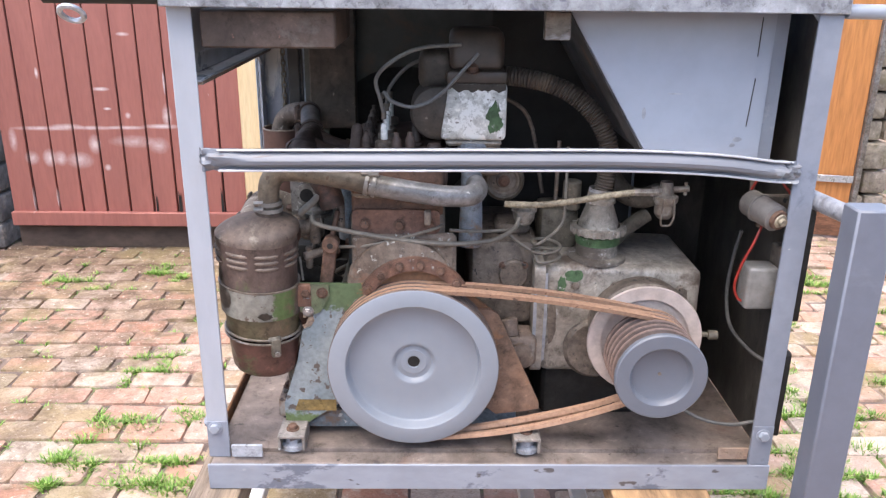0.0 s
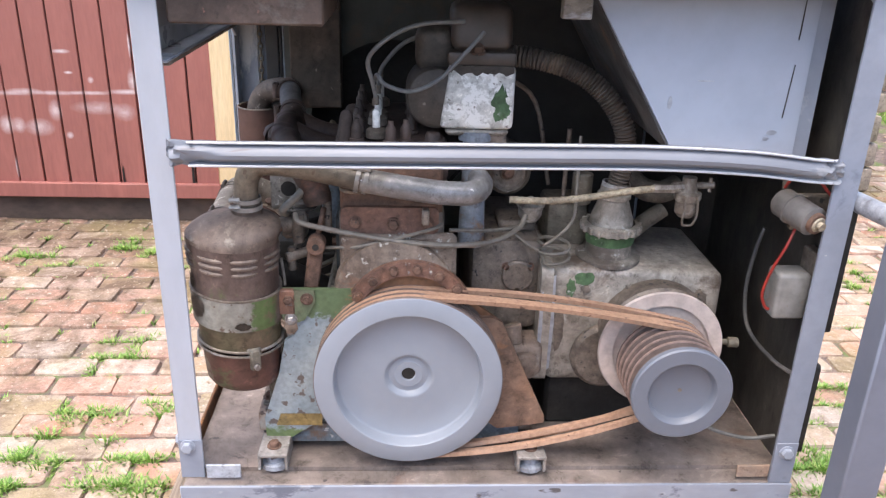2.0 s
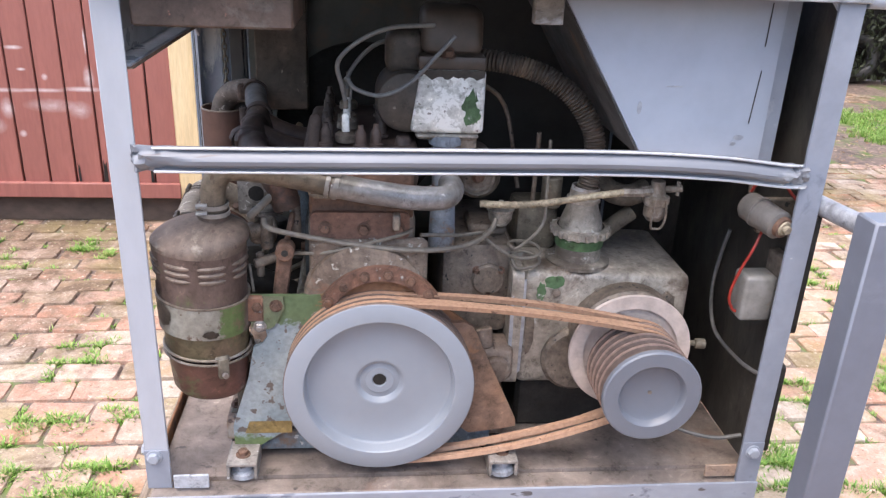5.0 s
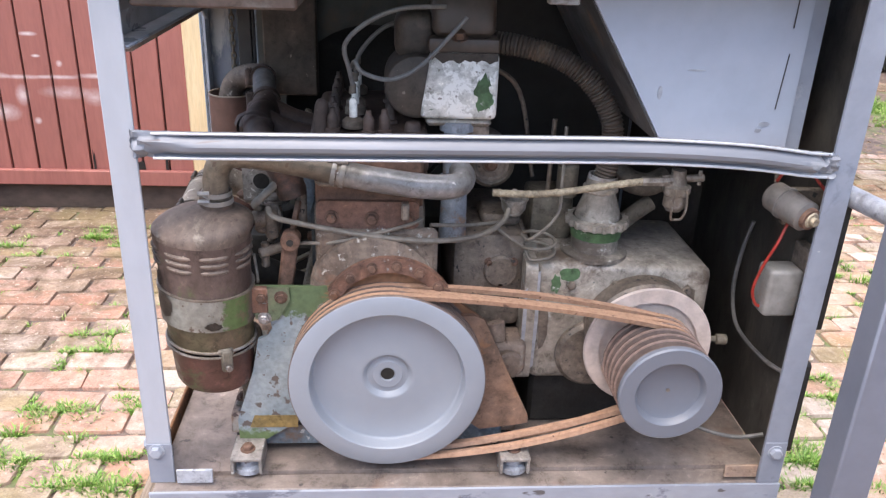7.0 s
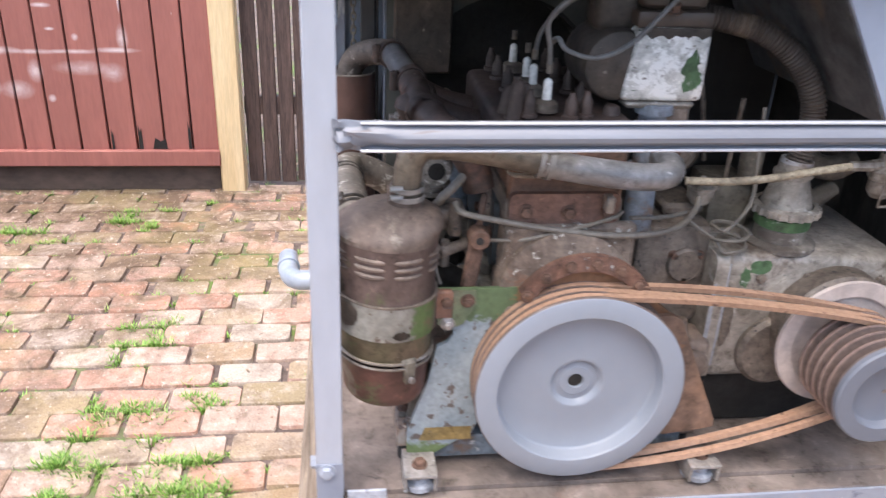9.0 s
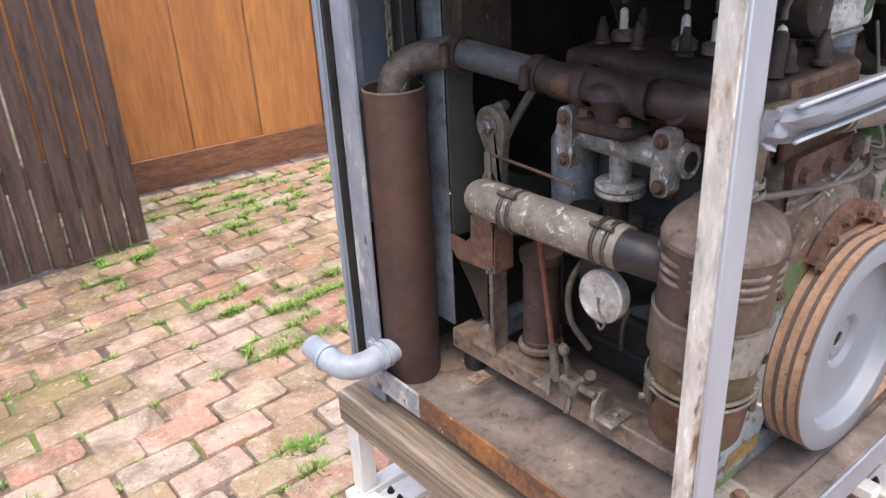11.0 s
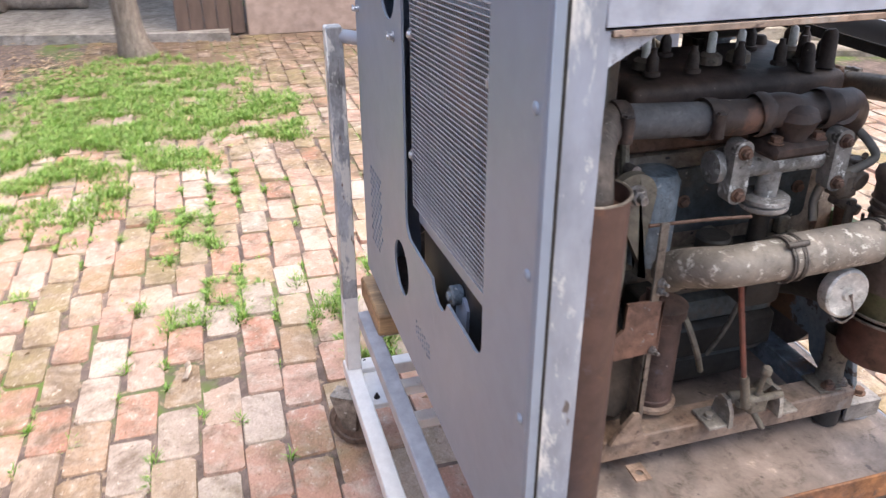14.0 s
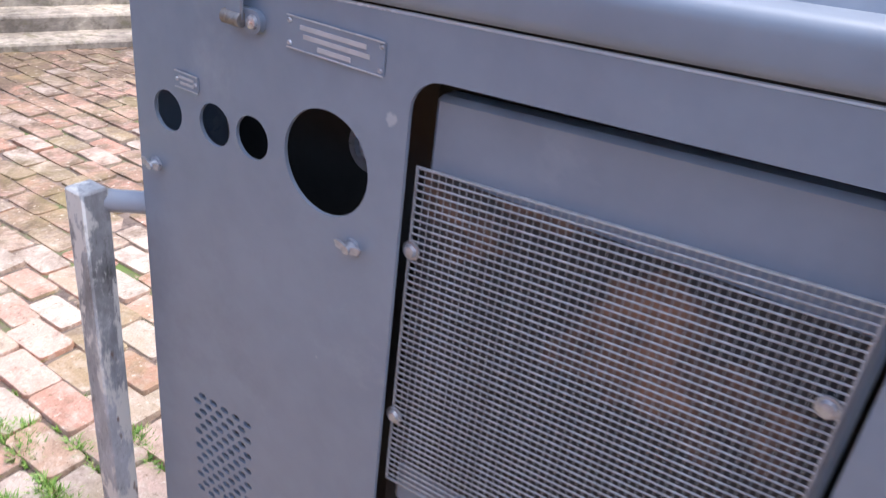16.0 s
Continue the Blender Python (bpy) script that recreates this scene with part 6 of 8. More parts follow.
for pts, r in ((((-0.388, 0.135, 1.125), (-0.378, 0.122, 1.112), (-0.32, 0.115, 1.100), (-0.207, 0.105, 1.084), (-0.093, 0.105, 1.074), (0.0, 0.14, 1.070), (0.055, 0.19, 1.080), (0.07, 0.21, 1.10)), 0.0055),
               (((-0.335, 0.135, 1.055), (-0.27, 0.112, 1.066), (-0.20, 0.106, 1.085), (-0.13, 0.106, 1.105), (-0.105, 0.12, 1.112)), 0.0035),
               (((-0.09, 0.12, 1.100), (-0.02, 0.15, 1.088), (0.05, 0.20, 1.075)), 0.004),
               (((-0.42, 0.14, 1.03), (-0.415, 0.13, 1.0), (-0.41, 0.11, 0.985)), 0.003)):
    bm = B()
    tube(bm, pts, r, 8, 6)
    part("fuel_pipe", bm, tan_tube, en, "dusty bent fuel pipe")
bm = B()
lathe(bm, [(0, 0.016), (0.012, 0.024), (0.030, 0.026), (0.032, 0.029), (0.036, 0.029), (0.042, 0.020), (0.046, 0.006), (0.052, 0.005), (0.052, 0)], (0.083, 0.235, 1.080), (0, 0, 1), 24)
part("fuel_pump", bm, cast_alloy, en)
# tangle of fittings between air cleaner and block
for a, b, r in (((-0.42, 0.16, 1.09), (-0.37, 0.17, 1.10), 0.018), ((-0.385, 0.15, 1.06), (-0.385, 0.15, 1.12), 0.012), ((-0.41, 0.14, 1.03), (-0.36, 0.16, 1.04), 0.010), ((-0.33, 0.17, 1.08), (-0.33, 0.17, 1.16), 0.009), ((-0.40, 0.15, 1.00), (-0.40, 0.15, 1.05), 0.008)):
    bm = B()
    rod(bm, a, b, r, 12, bev=0.002)
    part("fuel_union", bm, oily, en)
bm = B()
box(bm, (-0.42, 0.16, 1.06), (-0.37, 0.20, 1.11), 0.008)
part("drip_box", bm, oily, en)
bm = B()
tube(bm, [(-0.372, 0.150, 1.168), (-0.392, 0.138, 1.150), (-0.412, 0.138, 1.130), (-0.408, 0.172, 1.110), (-0.396, 0.212, 1.090), (-0.391, 0.224, 1.055), (-0.400, 0.226, 1.020)], 0.0075, 10, 6)
part("breather_pipe", bm, tan_tube, en, "dusty curved breather hose")
# dark underside: sump and rails
bm = B()
box(bm, (-0.31, 0.22, 0.635), (-0.09, 0.56, 0.71), 0.02, seg=2)
part("sump", bm, dark_iron, en)
bm = B()
box(bm, (-0.42, 0.104, 0.620), (0.07, 0.150, 0.668), 0.003)
part("crossmember", bm, blue_iron, en)
for x0 in (-0.480, 0.045):
    bm = B()
    box(bm, (x0, 0.108, 0.645), (x0 + 0.055, 0.70, 0.690), 0.003)
    rail = part("engine_rail", bm, rail_rust, en, "rusty brown engine rail")
    for y in (0.135, 0.66):
        bm = B()
        rod(bm, (x0 + 0.028, y, 0.600), (x0 + 0.028, y, 0.646), 0.024, 18, bev=0.006)
        part("rubber_mount", bm, black_rubber, rail)
for x, y in ((-0.441, 0.046), (0.088, 0.036)):
    bm = B()
    box(bm, (x - 0.030, y - 0.020, 0.636), (x + 0.030, y + 0.06, 0.644), 0.002)
    box(bm, (x - 0.030, y - 0.018, 0.606), (x - 0.024, y + 0.06, 0.640), 0.001)
    box(bm, (x + 0.024, y - 0.018, 0.606), (x + 0.030, y + 0.06, 0.640), 0.001)
    mount = part("mount_bracket", bm, mount_grey, en)
    bm = B()
    hexbolt(bm, (x, y + 0.012, 0.644), (0, 0, 1), 0.011, 0.009)
    part("bolt", bm, rust, mount)
    bm = B()
    lathe(bm, [(0, 0.030), (0.010, 0.030), (0.014, 0.020), (0.034, 0.018)], (x, y + 0.014, 0.6005), (0, 0, 1), 18)
    part("mount_cup", bm, worn_paint, mount)
bm = B()
sheet(bm, [(-0.535, 0.563), (-0.495, 0.563), (-0.495, 0.592), (-0.535, 0.592)], "z", 0.641, 0.645, [circle(-0.517, 0.577, 0.007, 12)])
part("rail_tab", bm, rail_rust, en)
bm = B()
box(bm, (-0.474, 0.136, 0.690), (-0.418, 0.184, 0.696), 0.002)
lathe(bm, [(0.696, 0.026), (0.706, 0.023), (0.735, 0.021), (0.770, 0.024), (0.798, 0.030)], (-0.436, 0.155, 0), (0, -0.03, 1), 20)
foot = part("cleaner_foot", bm, olive_iron, en, "dark cast foot under the air cleaner")
for x, y, mt in ((-0.464, 0.160, rust), (-0.454, 0.122, bolt_steel)):
    bm = B()
    hexbolt(bm, (x, y, 0.696 if y > 0.13 else 0.690), (0, 0, 1), 0.010, 0.008, stud=0.004)
    part("bolt", bm, mt, foot)
bm = B()
lathe(bm, [(0, 0.034), (0.004, 0.043), (0.012, 0.044), (0.015, 0.036)], (-0.415, 0.508, 0.703), (0, 0, 1), 28)
part("filter_ring", bm, rail_rust, en, "rusty flared ring")
bm = B()
sheet(bm, [(0.690, 0.880), (0.580, 0.868), (0.580, 0.735), (0.600, 0.722), (0.628, 0.735), (0.660, 0.790), (0.695, 0.835)], "x", -0.456, -0.450)
part("bracket_web", bm, housing_brown, en, "dark grimy web plate")
bm = B()
beam(bm, (-0.455, 0.665, 0.665), (-0.30, 0.665, 0.665), 0.040, 0.042, 0.003)
part("rear_crossmember", bm, blue_paint, en, "blue-grey cross member")
# ---- air cleaner ----
ac = thing("air_cleaner", "rusty oil-bath air cleaner with a dented grey and green band", "air cleaner", (-0.499, 0.105, 0.79))
C = (-0.503, 0.106)


def cleaner_part(name, prof, material, dent=0.0, label="", parent=ac):
    """A turned piece of the cleaner, which leans a little towards the open front."""
    bm = B()
    lathe(bm, prof, (*C, 0), (0, 0, 1), 56)
    for v in bm.verts:
        if dent:
            v.co.xy += Vector((noise.noise(v.co * 16), noise.noise(v.co * 16 + Vector((9, 0, 0))))) * dent
    return part(name, lean(bm), material, parent, label)


def lean(bm):
    for v in bm.verts:
        x, y = (v.co.x - C[0]) * 1.035, (v.co.y - C[1]) * 0.93
        v.co.z += 0.07 * y - 0.07 * x
        v.co.x, v.co.y = C[0] + x, C[1] + y - 0.05 * (v.co.z - 0.95)
    return bm


cleaner_part("oil_bowl", [(0.779, 0), (0.779, 0.056), (0.782, 0.064), (0.791, 0.069), (0.803, 0.0705), (0.862, 0.0745), (0.868, 0.079), (0.871, 0.079)], cleaner_brown, 0.0012, "glossy red-brown oil bowl")
cleaner_part("lower_body", [(0.879, 0.079), (0.881, 0.0755), (0.927, 0.078)], olive_body, 0.0012, "olive and brown lower body")
band = cleaner_part("band", [(0.926, 0.078), (0.927, 0.0838), (0.990, 0.0845), (0.9915, 0.080)], banded_paint(), 0.0016, "grey and green clamping band")
cleaner_part("band_rim", [(0.9905, 0.0830), (0.9905, 0.0850), (0.9935, 0.0852), (0.9935, 0.0800)], pipe_steel, 0.0016, "bright upper edge of the band", band)
upper = cleaner_part("upper_body", [(0.990, 0.0795), (1.036, 0.0800), (1.084, 0.0825), (1.092, 0.0832)], cleaner_rust, 0.0010)
bm = B()
lathe(bm, [(1.092, 0.0832), (1.100, 0.0835), (1.108, 0.0822), (1.116, 0.078), (1.124, 0.070), (1.130, 0.058), (1.134, 0.046), (1.137, 0.036), (1.141, 0.028), (1.168, 0.0265), (1.168, 0)], (*C, 0), (0, 0, 1), 56)
for v in bm.verts:
    k = max(0.0, min(1.0, (v.co.z - 1.10) / 0.036))
    v.co.x += 0.028 * k
    v.co.y += 0.008 * k
    v.co.xy += Vector((noise.noise(v.co * 14), noise.noise(v.co * 14 + Vector((9, 0, 0))))) * 0.0016
part("dome", lean(bm), dusty_dome, ac, "dusty tan domed top")
for z in (0.8695, 0.8795):
    bm = B()
    tube(bm, [(C[0] + 0.0795 * math.cos(a * math.tau / 44), C[1] + 0.0795 * math.sin(a * math.tau / 44), z) for a in range(45)], 0.0028, 6, curved=False)
    part("clip_wire", lean(bm), pipe_steel, ac)
for g in range(8):
    for k in range(3):
        bm = B()
        z = 1.046 + 0.0138 * k
        r = 0.0804 + (z - 1.036) * 0.05
        tube(bm, [(C[0] + (r - 0.0045 * abs(q / 4 - 1) ** 3) * math.cos(a), C[1] + (r - 0.0045 * abs(q / 4 - 1) ** 3) * math.sin(a), z) for q, a in ((q, radians(g * 45 + 6 + q * 4.4)) for q in range(9))], 0.0042, 8, curved=False)
        part("louvre", lean(bm), dusty_dome, upper, "pressed louvre with worn edge")
for a in (-62, 148, 40):
    d = Vector((math.cos(radians(a)), math.sin(radians(a)), 0))
    x, y = C[0] + 0.0785 * d.x, C[1] + 0.0785 * d.y
    bm = B()
    box(bm, (-0.010, -0.005, 0.838), (0.010, 0.006, 0.884), 0.003, pose(x, y, 0, 0, 0, a + 90))
    box(bm, (-0.014, -0.003, 0.872), (0.014, 0.009, 0.886), 0.003, pose(x, y, 0, 0, 0, a + 90))
    clip = part("toggle_clip", lean(bm), olive_iron, ac)
    bm = B()
    rod(bm, Vector((x, y, 0.848)) + d * 0.002, Vector((x, y, 0.848)) + d * 0.012, 0.0055, 10)
    part("pin", lean(bm), bolt_steel, clip)


def cleaner_patch(at, z, wide, high, r, material, label):
    """A flake of other paint that follows the round body."""
    bm = B()
    mid = bm.verts.new((C[0] + r * math.cos(radians(at)), C[1] + r * math.sin(radians(at)), z))
    ring = []
    for q in range(26):
        a, k = q * math.tau / 26, 1 + 0.55 * noise.noise((q * 0.9, at, 3))
        b = radians(at) + wide / r * math.cos(a) * k
        ring.append(bm.verts.new((C[0] + r * math.cos(b), C[1] + r * math.sin(b), z + high * math.sin(a) * k)))
    for q in range(26):
        bm.faces.new((mid, ring[q], ring[(q + 1) % 26]))
    bmesh.ops.extrude_face_region(bm, geom=bm.faces[:])
    part("flaked_patch", lean(bm), material, upper, label)


cleaner_patch(203, 1.012, 0.020, 0.015, 0.0822, housing_brown, "dark oval stain")
cleaner_patch(222, 0.968, 0.022, 0.024, 0.0862, pipe_steel, "grey flaked paint on the band")
cleaner_patch(-75, 0.940, 0.014, 0.008, 0.0858, housing_brown, "dark chip on the band")
bm = B()
box(bm, (-0.424, 0.084, 0.932), (-0.390, 0.098, 0.985), 0.003)
part("mount_ear", bm, rust_plate, ac)
# clamp, the long induction pipe over the front
pipe = thing("induction_pipe", "bent steel induction pipe with hose clamps, half silver painted", "pipe", (-0.478, 0.128, 1.15))
bm = B()
tube(bm, [(-0.471, 0.099, 1.150), (-0.471, 0.099, 1.185), (-0.464, 0.099, 1.214), (-0.442, 0.100, 1.233), (-0.39, 0.096, 1.233), (-0.31, 0.090, 1.221), (-0.256, 0.086, 1.210)], 0.0225, 18, 8)
part("dark_length", bm, olive_pipe, pipe)
bm = B()
tube(bm, [(-0.258, 0.086, 1.210), (-0.20, 0.084, 1.200), (-0.12, 0.086, 1.188), (-0.068, 0.091, 1.184), (-0.042, 0.102, 1.186), (-0.032, 0.128, 1.190), (-0.034, 0.165, 1.190)], 0.0225, 18, 8)
part("silver_length", bm, dull_silver, pipe, "dull silver painted length")
for p, d, r in (((-0.471, 0.099, 1.152), (0, -0.02, 1), 0.0285), ((-0.471, 0.099, 1.166), (0, -0.02, 1), 0.0265), ((-0.264, 0.087, 1.211), (1, -0.05, -0.2), 0.0255), ((-0.249, 0.086, 1.208), (1, -0.05, -0.2), 0.0255)):
    bm = B()
    lathe(bm, [(-0.004, r - 0.002), (-0.004, r), (0.004, r), (0.004, r - 0.002)], p, d, 28)
    q = Vector(p) + Vector((-0.018, -r * 0.8, 0.004)) if d[0] == 0 else Vector(p) + Vector((0.0, -0.012, r))
    rod(bm, q - Vector((0.010, 0, 0)), q + Vector((0.010, 0, 0)), 0.005, 8)
    part("hose_clamp", bm, coil_grey, pipe)
# side intake pipe of pale crusted steel, with hose clamps
sp = thing("intake_pipe", "pale crusted intake pipe joined by rubber hose and clamps", "pipe", (-0.56, 0.35, 1.03))
bm = B()
tube(bm, [(-0.553, 0.215, 1.058), (-0.560, 0.32, 1.060), (-0.566, 0.43, 1.061)], 0.0335, 22, 6)
part("pipe", bm, crusted_pipe, sp)
bm = B()
tube(bm, [(-0.566, 0.425, 1.060), (-0.566, 0.47, 1.060), (-0.556, 0.508, 1.054), (-0.525, 0.528, 1.040), (-0.480, 0.535, 1.015), (-0.45, 0.53, 0.99)], 0.031, 20, 8)
part("elbow", bm, crusted_pipe, sp)
bm = B()
tube(bm, [(-0.555, 0.22, 1.058), (-0.548, 0.185, 1.056), (-0.535, 0.165, 1.05)], 0.030, 18, 6)
part("rubber_hose", bm, black_rubber, sp)
for y in (0.232, 0.252, 0.410, 0.428):
    bm = B()
    x = -0.553 - (y - 0.215) * 0.06
    lathe(bm, [(-0.0036, 0.033), (-0.0036, 0.0362), (-0.0014, 0.0362), (-0.0014, 0.0342), (0.0014, 0.0342), (0.0014, 0.0362), (0.0036, 0.0362), (0.0036, 0.033)], (x, y, 1.059), (-0.06, 1, 0), 30)
    rod(bm, (x - 0.020, y - 0.009, 1.092), (x - 0.020, y + 0.009, 1.092), 0.0045, 10)
    part("hose_clamp", bm, clamp_iron, sp)
# muffler, its pipe and the plastic outlet elbow
mu = thing("muffler", "tall rusty brown cylindrical muffler standing in the frame's corner", "muffler", (-0.553, 0.742, 0.60))
M = (-0.553, 0.742)
bm = B()
lathe(bm, [(0.600, 0), (0.600, 0.0545), (0.606, 0.057), (1.190, 0.056), (1.201, 0.057), (1.201, 0.0535), (1.175, 0.0525), (1.172, 0)], (*M, 0), (0, 0, 1), 48)
for v in bm.verts:
    v.co.xy += Vector((noise.noise(v.co * 9), noise.noise(v.co * 9 + Vector((5, 0, 0))))) * 0.0012
part("shell", bm, surf("muffler_shell", (0.105, 0.058, 0.047), (0.072, 0.044, 0.039), 7, 0.62, 0.1, 0.11, patch=(0.15, 0.155, 0.19), patch_scale=4.5, patch_cut=(0.58, 0.74), speck=(0.30, 0.26, 0.24), speck_cut=(0.74, 0.76), patch2=(0.18, 0.085, 0.05), patch2_cut=(0.6, 0.7)), mu)
bm = B()
tube(bm, [(M[0] + 0.0555 * math.cos(q * math.tau / 48), M[1] + 0.0555 * math.sin(q * math.tau / 48), 1.2012 + 0.0012 * noise.noise((q * 0.5, 1, 1))) for q in range(49)], 0.0023, 6, curved=False)
part("worn_rim", bm, pipe_steel, mu, "bare worn rim")
bm = B()
sheet(bm, [(-0.560, 0.70), (-0.505, 0.72), (-0.455, 0.690), (-0.452, 0.670), (-0.470, 0.664), (-0.520, 0.684)], "z", 0.6005, 0.607)
hexbolt(bm, (-0.466, 0.680, 0.607), (0, 0, 1), 0.008, 0.006)
part("foot_tab", bm, rail_rust, mu)
bm = B()
tube(bm, [(-0.558, 0.738, 1.165), (-0.556, 0.738, 1.195), (-0.542, 0.734, 1.228), (-0.512, 0.716, 1.248), (-0.470, 0.682, 1.256), (-0.462, 0.655, 1.257)], 0.0285, 18, 8)
part("elbow", bm, scaly_iron, mu, "scaly bent exhaust elbow")
ex = thing("exhaust_pipe", "blue-grey steel exhaust pipe with bolted clamps", "pipe", (-0.44, 0.58, 1.22))
bm = B()
tube(bm, [(-0.462, 0.660, 1.257), (-0.450, 0.58, 1.248), (-0.434, 0.495, 1.238)], 0.0255, 18, 6)
part("pipe", bm, blued_pipe, ex)
for p in ((-0.463, 0.662, 1.257), (-0.435, 0.497, 1.238)):
    bm = B()
    lathe(bm, [(-0.011, 0.027), (-0.011, 0.031), (0.011, 0.031), (0.011, 0.027)], p, (0.1, -1, -0.1), 24)
    rod(bm, Vector(p) + Vector((-0.034, 0, -0.018)), Vector(p) + Vector((-0.034, 0, 0.018)), 0.009, 10)
    hexbolt(bm, Vector(p) + Vector((-0.030, 0, 0.012)), (-1, 0, 0.3), 0.008, 0.008)
    part("clamp", bm, exhaust_iron, ex)
el = thing("outlet_elbow", "blue-grey plastic pipe elbow at the muffler's foot", "pipe elbow", (-0.66, 0.74, 0.62))
bm = B()
tube(bm, [(-0.592, 0.737, 0.675), (-0.632, 0.739, 0.673), (-0.672, 0.742, 0.668), (-0.700, 0.754, 0.667), (-0.714, 0.782, 0.669), (-0.718, 0.815, 0.672), (-0.720, 0.862, 0.676)], 0.0255, 20, 8)
part("bend", bm, grey_plastic, el)
# dark disc closes the elbow's end and paints its shaded inside
bm = B()
rod(bm, (-0.7195, 0.8605, 0.676), (-0.7198, 0.8635, 0.6763), 0.021, 20)
part("bore", bm, dark_iron, el)
for p, d in (((-0.622, 0.739, 0.6735), (-1, 0.03, -0.06)), ((-0.636, 0.739, 0.6725), (-1, 0.03, -0.06)), ((-0.7175, 0.812, 0.672), (-0.08, 1, 0.1))):
    bm = B()
    lathe(bm, [(-0.005, 0.025), (-0.005, 0.029), (0.005, 0.029), (0.005, 0.025)], p, d, 28)
    part("collar", bm, grey_plastic, el)
# hanging chain by the back corner
ch = thing("chain", "short hanging steel chain by the back post", "chain", (-0.545, 0.7515, 1.25))
for k in range(11):
    bm = B()
    m = pose(-0.545, 0.7515, 1.41 - k * 0.015, 90, 0, 90 * (k % 2))
    pts = [m @ Vector((0.005 * math.cos(a * math.tau / 12), 0.010 * math.sin(a * math.tau / 12), 0)) for a in range(13)]
    tube(bm, pts, 0.0022, 6, curved=False)
    part("link", bm, olive_iron, ch)
bm = B()
box(bm, (-0.46, 0.66, 1.215), (-0.335, 0.70, 1.56), 0.004)
part("back_upright", bm, housing_brown, fr, "grimy olive-brown upright behind the engine")

# ---- magneto ----
mg = thing("magneto", "magneto with chipped white and green painted cover", "magneto", (-0.04, 0.24, 1.275))
bm = B()
box(bm, (-0.112, 0.186, 1.284), (0.030, 0.31, 1.404), 0.010, seg=3)
for v in bm.verts:
    if v.co.z > 1.36 and v.co.x < -0.05:
        v.co.x += 0.45 * (v.co.z - 1.36)
    if v.co.z < 1.32:
        v.co.z -= 0.006 * math.cos((v.co.x + 0.04) * 20)
cover = part("cover", bm, chipped_white, mg)
bm = B()
sheet(bm, [(0.004 + (0.017 + 0.015 * noise.noise((q * 1.7, 2, 5))) * math.cos(q * math.tau / 34), 1.330 + (0.031 + 0.020 * noise.noise((q * 1.7, 7, 1))) * math.sin(q * math.tau / 34)) for q in range(34)], "y", 0.1852, 0.1865)
part("green_patch", bm, green_paint, cover, "chipped dark green paint patch")
bm = B()
sheet(bm, [(-0.094 + 0.120 * q / 24, 1.389 + 0.009 * noise.noise((q * 0.35, 3, 9)) + 0.003 * noise.noise((q * 1.7, 8, 2))) for q in range(25)] + [(0.026, 1.4035), (-0.090, 1.4035)], "y", 0.1848, 0.1864)
part("bare_edge", bm, housing_brown, cover, "bare brown edge where the paint has flaked")
bm = B()
box(bm, (-0.100, 0.192, 1.268), (0.022, 0.305, 1.282), 0.006)
part("base", bm, cast_alloy, mg)
bm = B()
box(bm, (-0.100, 0.187, 1.402), (0.029, 0.30, 1.429), 0.007, seg=2)
box(bm, (-0.094, 0.194, 1.427), (0.023, 0.29, 1.515), 0.020, seg=3)
for v in bm.verts:
    if v.co.z > 1.44:
        v.co.y += 0.25 * (v.co.z - 1.44)
part("distributor", bm, surf("cap_brown", (0.085, 0.062, 0.049), (0.058, 0.042, 0.034), 8, 0.55, 0, 0.11, patch=(0.12, 0.094, 0.076), patch_cut=(0.6, 0.72)), mg, "brown moulded distributor cap")
bm = B()
lathe(bm, [(0, 0), (0, 0.046), (0.006, 0.056), (0.02, 0.060), (0.13, 0.060), (0.13, 0)], (-0.118, 0.192, 1.338), (0, 1, 0), 32)
box(bm, (-0.160, 0.215, 1.385), (-0.085, 0.29, 1.470), 0.022, seg=3)
part("coil_housing", bm, housing_brown, mg, "grimy brown rounded housing")
bm = B()
hexbolt(bm, (-0.045, 0.186, 1.430), (0, -0.4, 1), 0.011, 0.012)
part("terminal_nut", bm, rust, mg)
bm = B()
box(bm, (-0.03, 0.20, 1.20), (0.02, 0.26, 1.273), 0.006)
part("pedestal", bm, oily, mg)

# ---- air compressor ----
co = thing("air_compressor", "cast compressor crankcase with chipped grey paint and a belt pulley", "air compressor", (0.3, 0.25, 0.60))
bm = B()
box(bm, (0.128, 0.168, 0.732), (0.491, 0.45, 1.004), 0.02, seg=3)
for v in bm.verts:
    if v.co.x > 0.40 and v.co.z > 0.9:
        v.co.z -= 0.012
case = part("crankcase", bm, crankcase, co)
bm = B()
sheet(bm, rounded(0.160, 0.735, 0.46, 1.004, 0.018), "x", 0.105, 0.130)
part("end_cover", bm, crankcase, co)
for cx, cz, w, h, mt in ((0.195, 0.978, 0.022, 0.014, green_paint), (0.168, 0.955, 0.010, 0.020, green_paint), (0.44, 0.90, 0.018, 0.05, oily), (0.15, 0.86, 0.010, 0.05, oily)):
    bm = B()
    sheet(bm, [(cx + w * math.cos(q * math.tau / 16) * (1 + 0.5 * noise.noise((q * 1.3, cx * 40, 1))), cz + h * math.sin(q * math.tau / 16) * (1 + 0.5 * noise.noise((q * 1.3, cx * 40, 5)))) for q in range(16)], "y", 0.1668, 0.1685)
    part("paint_chip", bm, mt, case, "patch of old paint")
